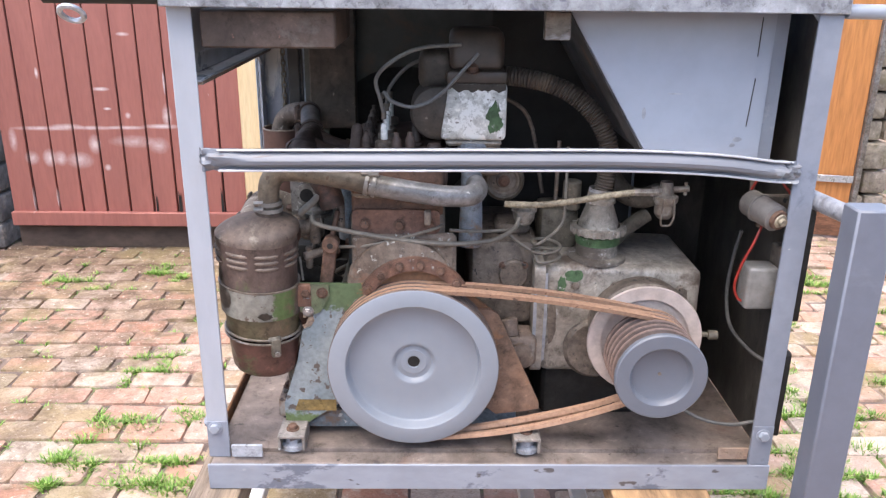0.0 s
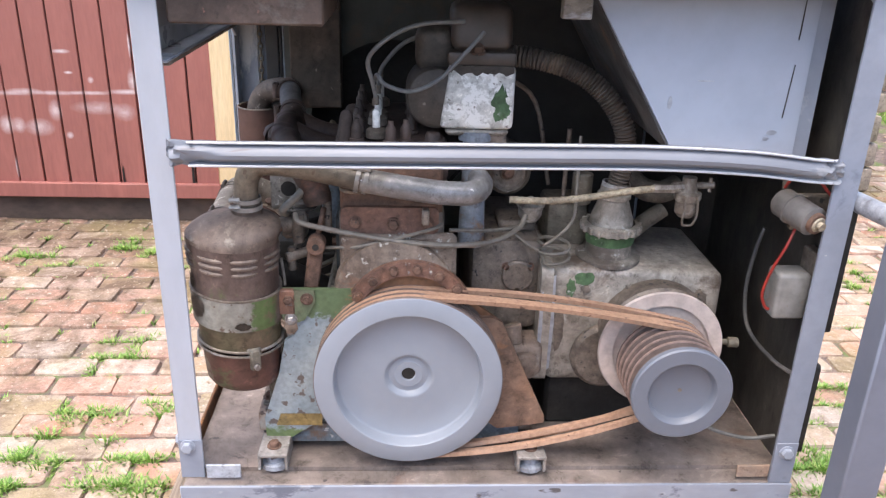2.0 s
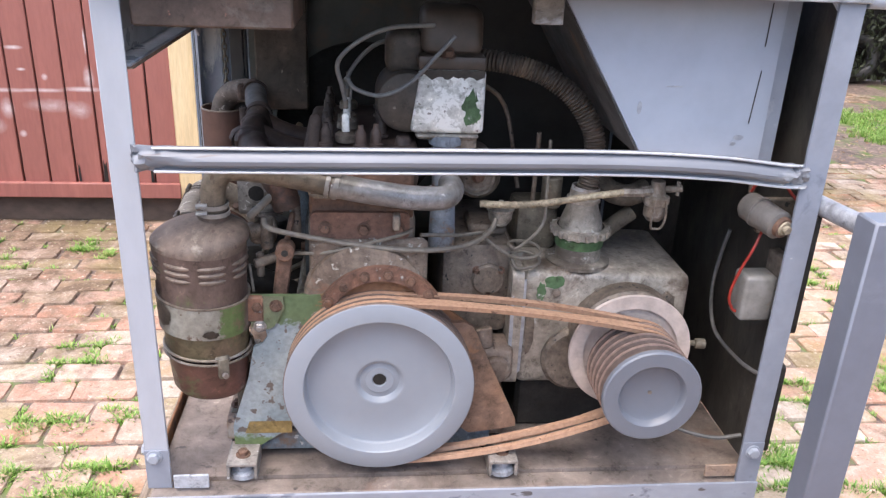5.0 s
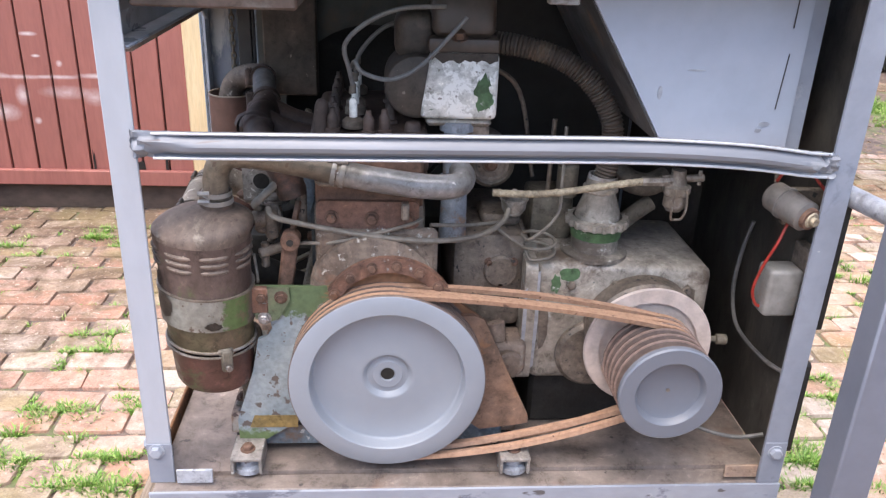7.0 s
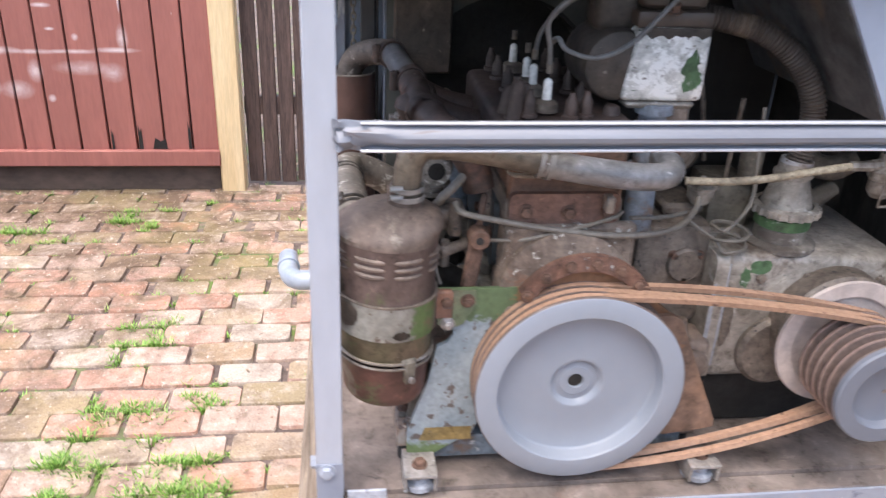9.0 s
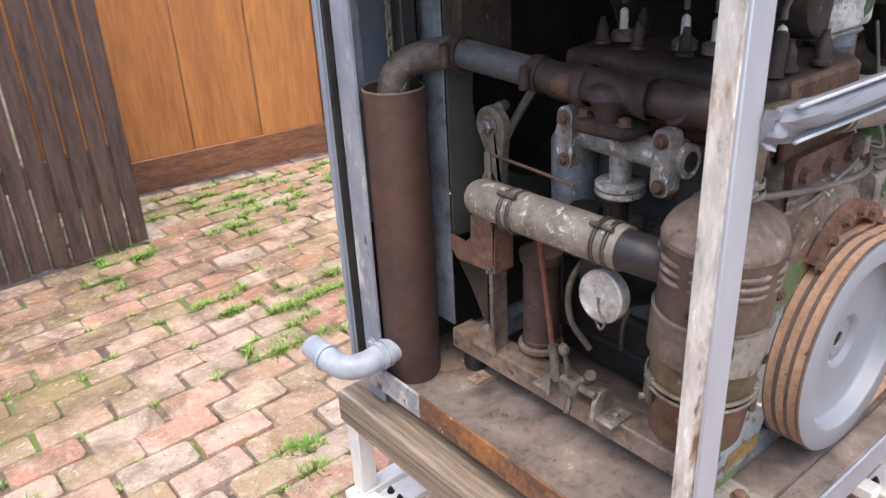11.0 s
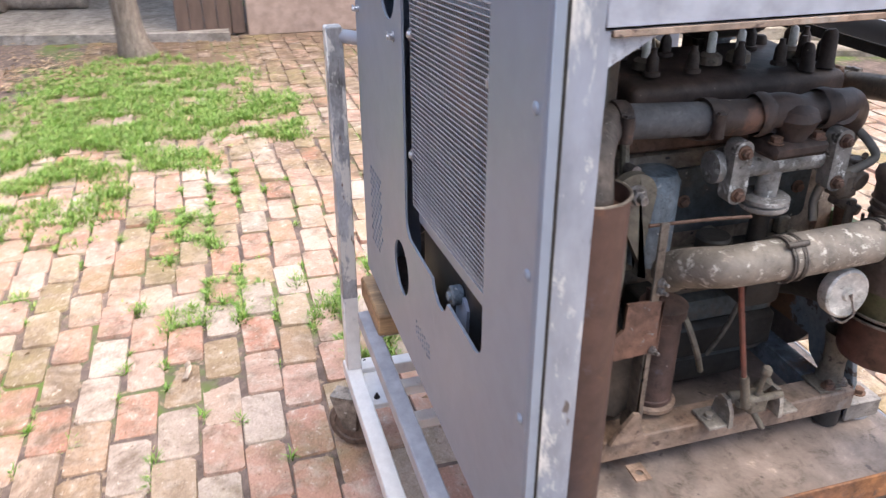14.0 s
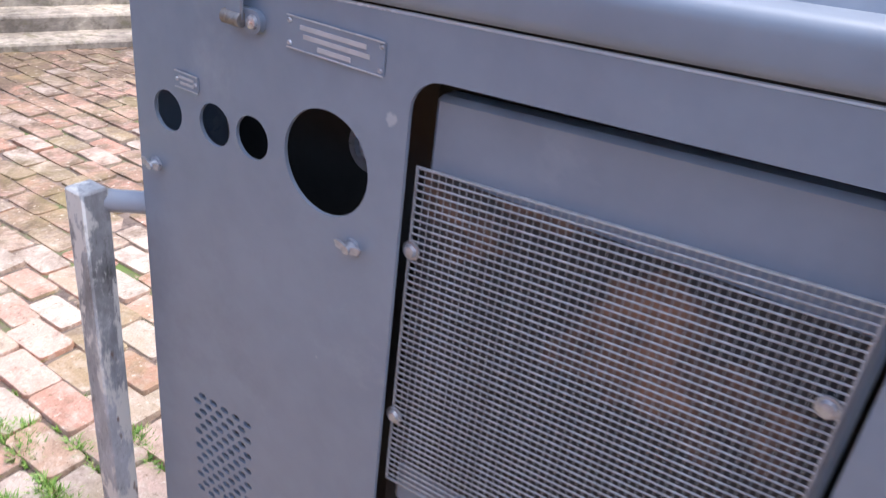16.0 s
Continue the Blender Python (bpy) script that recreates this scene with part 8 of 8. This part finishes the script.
for k in range(5):
    for s in (-1, 1):
        bm = B()
        box(bm, (-0.080 + k * 0.036, s * 0.022 - 0.011, 0.0045), (-0.060 + k * 0.036, s * 0.022 + 0.011, 0.0072), 0.001, bmx)
        part("worn_letter_bar", bm, oily, bb)

# ---- brick paving, moss and grass ----
def brick_material(name, island):
    m = bpy.data.materials.new(name)
    m.use_nodes = True
    nt = m.node_tree
    bs = nt.nodes["Principled BSDF"]
    if island:
        rnd_out = nt.nodes.new("ShaderNodeNewGeometry").outputs["Random Per Island"]
    else:
        rnd_out = nt.nodes.new("ShaderNodeObjectInfo").outputs["Random"]
    pos = nt.nodes.new("ShaderNodeNewGeometry").outputs["Position"]
    tone = ramp(nt, rnd_out, [(0.0, (0.40, 0.165, 0.10)), (0.11, (0.50, 0.30, 0.24)), (0.22, (0.55, 0.40, 0.335)), (0.33, (0.27, 0.215, 0.115)), (0.44, (0.46, 0.25, 0.185)), (0.55, (0.41, 0.355, 0.30)), (0.66, (0.58, 0.475, 0.41)), (0.78, (0.30, 0.225, 0.115)), (0.89, (0.50, 0.305, 0.24)), (1.0, (0.42, 0.185, 0.11))])
    tone = mix(nt, 0.16, tone, (0.52, 0.385, 0.31))
    grain = noise_node(nt, pos, 140, 4)
    broad = noise_node(nt, pos, 14, 6, 0.65)
    wide = noise_node(nt, pos, 1.1, 3, 0.5)
    col = mix(nt, sharpen(nt, broad, 0.47, 0.72), tone, (0.55, 0.465, 0.39))
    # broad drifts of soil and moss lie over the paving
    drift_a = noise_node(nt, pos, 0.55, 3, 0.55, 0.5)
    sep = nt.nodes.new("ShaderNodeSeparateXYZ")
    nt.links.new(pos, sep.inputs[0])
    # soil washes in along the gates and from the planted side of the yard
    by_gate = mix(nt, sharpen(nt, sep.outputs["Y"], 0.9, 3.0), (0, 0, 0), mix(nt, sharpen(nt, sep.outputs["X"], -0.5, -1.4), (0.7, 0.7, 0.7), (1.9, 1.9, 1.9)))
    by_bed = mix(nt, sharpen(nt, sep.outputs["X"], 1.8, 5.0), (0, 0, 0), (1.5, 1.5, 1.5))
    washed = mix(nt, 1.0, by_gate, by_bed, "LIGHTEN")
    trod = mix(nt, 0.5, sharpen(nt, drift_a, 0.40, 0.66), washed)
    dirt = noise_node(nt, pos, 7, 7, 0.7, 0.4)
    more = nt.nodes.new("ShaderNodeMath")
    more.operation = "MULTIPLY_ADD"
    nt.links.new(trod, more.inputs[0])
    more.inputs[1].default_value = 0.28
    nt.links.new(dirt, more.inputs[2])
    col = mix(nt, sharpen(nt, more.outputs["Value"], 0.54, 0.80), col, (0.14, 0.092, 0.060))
    moss = mix(nt, 0.5, noise_node(nt, pos, 3.2, 6, 0.7), wide)
    col = mix(nt, sharpen(nt, moss, 0.50, 0.70), col, (0.25, 0.20, 0.085))
    pits = noise_node(nt, pos, 55, 5, 0.7)
    col = mix(nt, sharpen(nt, pits, 0.60, 0.70), col, (0.20, 0.13, 0.08))
    col = mix(nt, 0.4, col, ramp(nt, grain, [(0.3, (0.3, 0.3, 0.3)), (0.65, (1, 1, 1))]), "MULTIPLY")
    flakes = noise_node(nt, pos, 38, 6, 0.7)
    col = mix(nt, sharpen(nt, flakes, 0.59, 0.70), col, (0.58, 0.50, 0.42))
    nt.links.new(col, bs.inputs["Base Color"])
    bs.inputs["Roughness"].default_value = 0.85
    bp = nt.nodes.new("ShaderNodeBump")
    bp.inputs["Strength"].default_value, bp.inputs["Distance"].default_value = 0.5, 0.004
    nt.links.new(mix(nt, 0.5, grain, broad), bp.inputs["Height"])
    nt.links.new(bp.outputs["Normal"], bs.inputs["Normal"])
    return m


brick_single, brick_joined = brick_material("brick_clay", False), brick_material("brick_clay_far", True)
BL, BW = 0.240, 0.129


def brick_points(rnd):
    """A worn brick seen from above: eight-sided top with sunken corners, and a skirt."""
    hx, hy = BL / 2 - rnd.uniform(0.001, 0.0055), BW / 2 - rnd.uniform(0.0012, 0.0052)
    c = [rnd.uniform(0.005, 0.017) for _ in range(4)]
    out = []
    for (sx, sy), r in zip(((1, 1), (-1, 1), (-1, -1), (1, -1)), c):
        a, b = (sx * hx, sy * (hy - r)), (sx * (hx - r), sy * hy)
        out += [a, b] if sx * sy > 0 else [b, a]
    top = [(x * 0.975, y * 0.955, rnd.uniform(-0.003, 0.002)) for x, y in out]
    mid = [(x, y, -0.008 + rnd.uniform(-0.003, 0.002)) for x, y in out]
    low = [(x, y, -0.06) for x, y in out]
    return top + mid + low, [tuple(range(8))] + [(k, 8 + k, 8 + (k + 1) % 8, (k + 1) % 8) for k in range(8)] + [(8 + k, 16 + k, 16 + (k + 1) % 8, 8 + (k + 1) % 8) for k in range(8)]


rnd = random.Random(11)
kinds = []
for k in range(10):
    pts, faces = brick_points(rnd)
    me = bpy.data.meshes.new("brick")
    me.from_pydata(pts, [], faces)
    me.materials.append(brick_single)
    me.polygons.foreach_set("use_smooth", [True] * len(me.polygons))
    me.set_sharp_from_angle(angle=radians(50))
    kinds.append(me)


def near_stretch(x, y):
    return (-1.95 < x < -0.72 and 0.35 < y < 2.3) or (0.1 < x < 2.0 and 1.0 < y < 2.2)


def warp(x, y):
    """How far the old courses wander off their lines."""
    k = 0.022 + (0.03 if x > 2 else 0)
    drift = -0.05 * max(0.0, min(x, 2.4))
    return Vector((0.03 * noise.noise((x * 0.4, y * 1.9, 7)), drift + k * noise.noise((x * 0.55, y * 0.5, 0.5)) + 0.010 * noise.noise((x * 2.1, y * 0.8, 3))))


far_v, far_f, singles = [], [], 0
for j in range(-26, 62):
    y = 0.03 + j * BW
    shift = (0.5 if j % 2 else 0.0) * BL + 0.02 * noise.noise((j * 0.7, 3, 1))
    for i in range(-22, 36):
        x = i * BL + shift + 0.05
        if y > 3.2 and x < 2.6 and not (x > -0.6 and y < 3.85):
            continue
        if x > 4.0 and y > 2.3 and noise.noise((x * 0.9, y * 0.9, 6)) + 0.25 * (x - 4.6) + 0.12 * noise.noise((x * 6, y * 6, 1)) > -0.05:
            continue
        if x > 6.7 or (x > 3.2 and y > 4.6 and noise.noise((x * 0.5, y * 0.5, 4)) > -0.2):
            continue
        w = warp(x, y)
        jx, jy, jr = rnd.uniform(-0.008, 0.008), rnd.uniform(-0.005, 0.005), rnd.gauss(0, 1.5)
        m = pose(x + jx + w.x, y + jy + w.y, rnd.uniform(-0.005, 0.004) + 0.01 * noise.noise((x, y, 2)), rnd.uniform(-2.2, 2.2), rnd.uniform(-1.2, 1.2), jr + (180 if rnd.random() < 0.5 else 0)) @ Matrix.Diagonal((rnd.uniform(0.93, 1.015), rnd.uniform(0.95, 1.015), 1, 1))
        if near_stretch(x, y) and singles < 300:
            ob = new("brick", kinds[rnd.randrange(10)])
            ob.parent = ground
            ob.matrix_local = m
            singles += 1
        else:
            src = kinds[rnd.randrange(10)]
            o = len(far_v)
            far_v += [m @ v.co for v in src.vertices]
            far_f += [tuple(o + q for q in p.vertices) for p in src.polygons]
me = bpy.data.meshes.new("brick_field")
me.from_pydata(far_v, [], far_f)
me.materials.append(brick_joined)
me.polygons.foreach_set("use_smooth", [True] * len(me.polygons))
me.set_sharp_from_angle(angle=radians(50))
field = new("brick_field", me)
field.parent = ground
field["kind"] = "stuff"

# grass in the joints: tufts along brick edges round the patches that grow in the yard
PATCHES = [(-1.37, 0.79, 0.16), (-1.03, 0.73, 0.14), (-1.33, 1.51, 0.16), (-1.3, 1.11, 0.12), (-1.61, 2.71, 0.2), (-2.07, 2.53, 0.2), (2.11, 2.52, 0.2), (1.34, 0.7, 0.2),
           (0.94, 3.42, 0.3), (0.11, 2.14, 0.16), (-0.16, 2.15, 0.14), (0.09, 3.1, 0.2), (-0.48, 3.05, 0.2), (0.06, 3.66, 0.25), (0.45, 3.51, 0.3), (1.5, 1.31, 0.12), (1.56, 2.15, 0.14),
           (0.08, 1.97, 0.16), (1.91, 2.62, 0.18), (1.2, 0.87, 0.2), (0.9, 0.8, 0.15), (1.91, 1.39, 0.15), (2.17, 1.57, 0.2), (2.46, 2.44, 0.2), (-1.01, 1.2, 0.1), (1.13, 0.4, 0.15), (1.43, 1.24, 0.16), (1.4, 0.72, 0.16),
           (-0.13, 3.53, 0.2), (0.15, 3.4, 0.2), (0.43, 3.23, 0.2), (0.88, 3.24, 0.2), (1.52, 3.5, 0.25), (0.12, 2.24, 0.16), (-0.35, 2.38, 0.16), (-0.47, 3.07, 0.2), (-0.3, 1.96, 0.16), (-0.52, 1.3, 0.16), (2.14, 2.04, 0.2), (1.24, 0.87, 0.16), (1.34, 1.46, 0.16), (2.2, 1.48, 0.2), (2.58, 1.3, 0.25), (-1.26, 1.63, 0.16), (-1.1, 0.85, 0.14)]
MEADOW = [(3.99, 2.1, 0.75), (4.47, 1.9, 0.6), (3.56, 1.7, 0.45), (3.0, 2.3, 0.3), (4.34, 1.46, 0.5), (3.7, 1.2, 0.35), (3.46, 2.1, 0.4), (2.43, 1.75, 0.22), (3.1, 2.15, 0.35), (3.4, 0.8, 0.25), (5.08, 6.0, 0.7), (4.6, 5.4, 0.4), (3.2, 1.9, 0.5), (2.6, 2.1, 0.3), (3.3, 2.6, 0.4), (2.9, 1.4, 0.25), (4.7, 1.16, 0.5), (3.9, 1.0, 0.4), (3.2, 1.41, 0.3), (5.2, 1.7, 0.5), (4.0, 0.75, 0.25), (4.9, 2.1, 0.5), (2.95, 2.1, 0.35), (2.2, 1.9, 0.18), (2.55, 1.7, 0.2), (3.7, 1.85, 0.5)]


def grass_material():
    m = bpy.data.materials.new("grass")
    m.use_nodes = True
    nt = m.node_tree
    g = nt.nodes.new("ShaderNodeNewGeometry")
    col = ramp(nt, g.outputs["Random Per Island"], [(0.0, (0.085, 0.185, 0.028)), (0.4, (0.155, 0.31, 0.05)), (0.8, (0.25, 0.40, 0.085)), (1.0, (0.38, 0.38, 0.16))])
    bs = nt.nodes["Principled BSDF"]
    nt.links.new(col, bs.inputs["Base Color"])
    bs.inputs["Roughness"].default_value = 0.5
    return m


grass_mat = grass_material()
gv, gf = [], []


def blade(x, y, h, lean, a):
    w = rnd.uniform(0.0016, 0.0036)
    dx, dy = math.cos(a), math.sin(a)
    o = len(gv)
    for t, wid in ((0, 1), (0.5, 0.8)):
        for s in (-1, 1):
            gv.append((x - dy * w * wid * s + dx * lean * t * t, y + dx * w * wid * s + dy * lean * t * t, -0.012 + h * t))
    gv.append((x + dx * lean, y + dy * lean, -0.012 + h * 0.93))
    gf.extend([(o, o + 1, o + 3, o + 2), (o + 2, o + 3, o + 4)])


def on_joint(x, y):
    """The nearest joint between courses or bricks."""
    j = round((y - 0.03) / BW - 0.5)
    if rnd.random() < 0.72:
        w = warp(x, y)
        return x + w.x, 0.03 + (j + 0.5) * BW + w.y + rnd.gauss(0, 0.006)
    j = round((y - 0.03) / BW)
    sh = (0.5 if j % 2 else 0.0) * BL + 0.05
    i = round((x - sh) / BL - 0.5)
    w = warp(x, y)
    return sh + (i + 0.5) * BL + w.x + rnd.gauss(0, 0.006), y + w.y


def clump(x, y, rx, ry, n, h0, h1):
    """A tuft whose blades lean outwards."""
    for q in range(n):
        u, v = rnd.gauss(0, 0.5), rnd.gauss(0, 0.5)
        a = math.atan2(v, u) + rnd.gauss(0, 0.9)
        blade(x + u * rx, y + v * ry, rnd.uniform(h0, h1) * (1.1 - 0.4 * min(1, math.hypot(u, v))), rnd.uniform(0.006, 0.036), a)


for px, py, r in PATCHES:
    for k in range(int(9 * r / 0.15) + 2):
        x, y = px + rnd.gauss(0, r * 0.5), py + rnd.gauss(0, r * 0.42)
        if rnd.random() < 0.85:
            x, y = on_joint(x, y)
        s = rnd.uniform(0.012, 0.05) * (1.4 if rnd.random() < 0.2 else 1)
        clump(x, y, s * rnd.uniform(0.8, 1.6), s * rnd.uniform(0.5, 0.9), int(14 + s * 1500), 0.012, 0.022 + s * 0.5)
for k in range(560):
    x, y = on_joint(rnd.uniform(-3, 5), rnd.uniform(0.3, 3.6))
    if -0.75 < x < 0.75 and y < 1.0:
        continue
    s = rnd.uniform(0.006, 0.026)
    clump(x, y, s * 1.5, s * 0.6, int(6 + s * 900), 0.010, 0.030)
for px, py, r in MEADOW:
    for k in range(int(620 * r * r) + 20):
        a, d = rnd.uniform(0, math.tau), r * rnd.random() ** 0.6
        x, y = px + d * math.cos(a), py + d * math.sin(a) * 0.8
        if noise.noise((x * 3.5, y * 3.5, 3)) < -0.05 - 0.25 * (x > 3.4):
            continue
        s = rnd.uniform(0.03, 0.07)
        clump(x, y, s, s, 30, 0.02, 0.065)
me = bpy.data.meshes.new("grass")
me.from_pydata(gv, [], gf)
me.materials.append(grass_mat)
tagged(new("grass", me), "green grass tufts growing in the paving joints", "grass", kind="stuff")
# fallen leaves and bark strips
lv, lf = [], []
for k in range(5200):
    x, y = rnd.uniform(-2.4, 6.7), rnd.uniform(0.6, 7.0)
    if k > 4500:
        x, y = rnd.gauss(5.2, 0.3), rnd.gauss(2.25, 0.3)
    elif k > 1500 and (x < 3.6 or y < 2.0):
        continue
    if x < 2.5 and (y > 3.1 or rnd.random() < 0.75):
        continue
    a, s = rnd.uniform(0, math.tau), rnd.uniform(0.008, 0.022) * (1.5 if x > 3 else 1)
    o = len(lv)
    for u, v, h in ((-1, 0, 0.004), (0, 0.4, 0.010), (1, 0, 0.006), (0, -0.4, 0.010)):
        lv.append((x + s * (u * math.cos(a) - v * math.sin(a)), y + s * (u * math.sin(a) + v * math.cos(a)), 0.003 + h * rnd.uniform(0.6, 1.6)))
    lf.append((o, o + 1, o + 2, o + 3))
me = bpy.data.meshes.new("leaf_litter")
me.from_pydata(lv, [], lf)
me.materials.append(surf("dry_leaf", (0.40, 0.30, 0.20), (0.24, 0.15, 0.09), 6, 0.8, 0, 0))
tagged(new("leaf_litter", me), "dry brown fallen leaves scattered on the bricks", "leaves", kind="stuff")
# curled strips of dry bark on the bricks
for pts, r in ((((0.08, 1.80, 0.006), (0.14, 1.74, 0.016), (0.20, 1.70, 0.010), (0.26, 1.66, 0.018)), 0.011), (((0.24, 1.60, 0.008), (0.30, 1.56, 0.020), (0.37, 1.53, 0.012)), 0.012), (((0.28, 1.53, 0.008), (0.33, 1.545, 0.016), (0.39, 1.51, 0.010)), 0.009), (((0.17, 1.79, 0.007), (0.22, 1.73, 0.012), (0.24, 1.69, 0.008)), 0.008), (((0.90, 1.40, 0.006), (0.94, 1.385, 0.014), (0.99, 1.39, 0.008)), 0.011)):
    bm = B()
    tube(bm, pts, r, 8, 6, flat=0.35)
    tagged(part("bark_strip", bm, surf("dry_bark", (0.50, 0.42, 0.34), (0.33, 0.26, 0.21), 14, 0.8, 0, 0.3)), "curled strip of pale dry bark on the bricks", "bark", "bark strips")
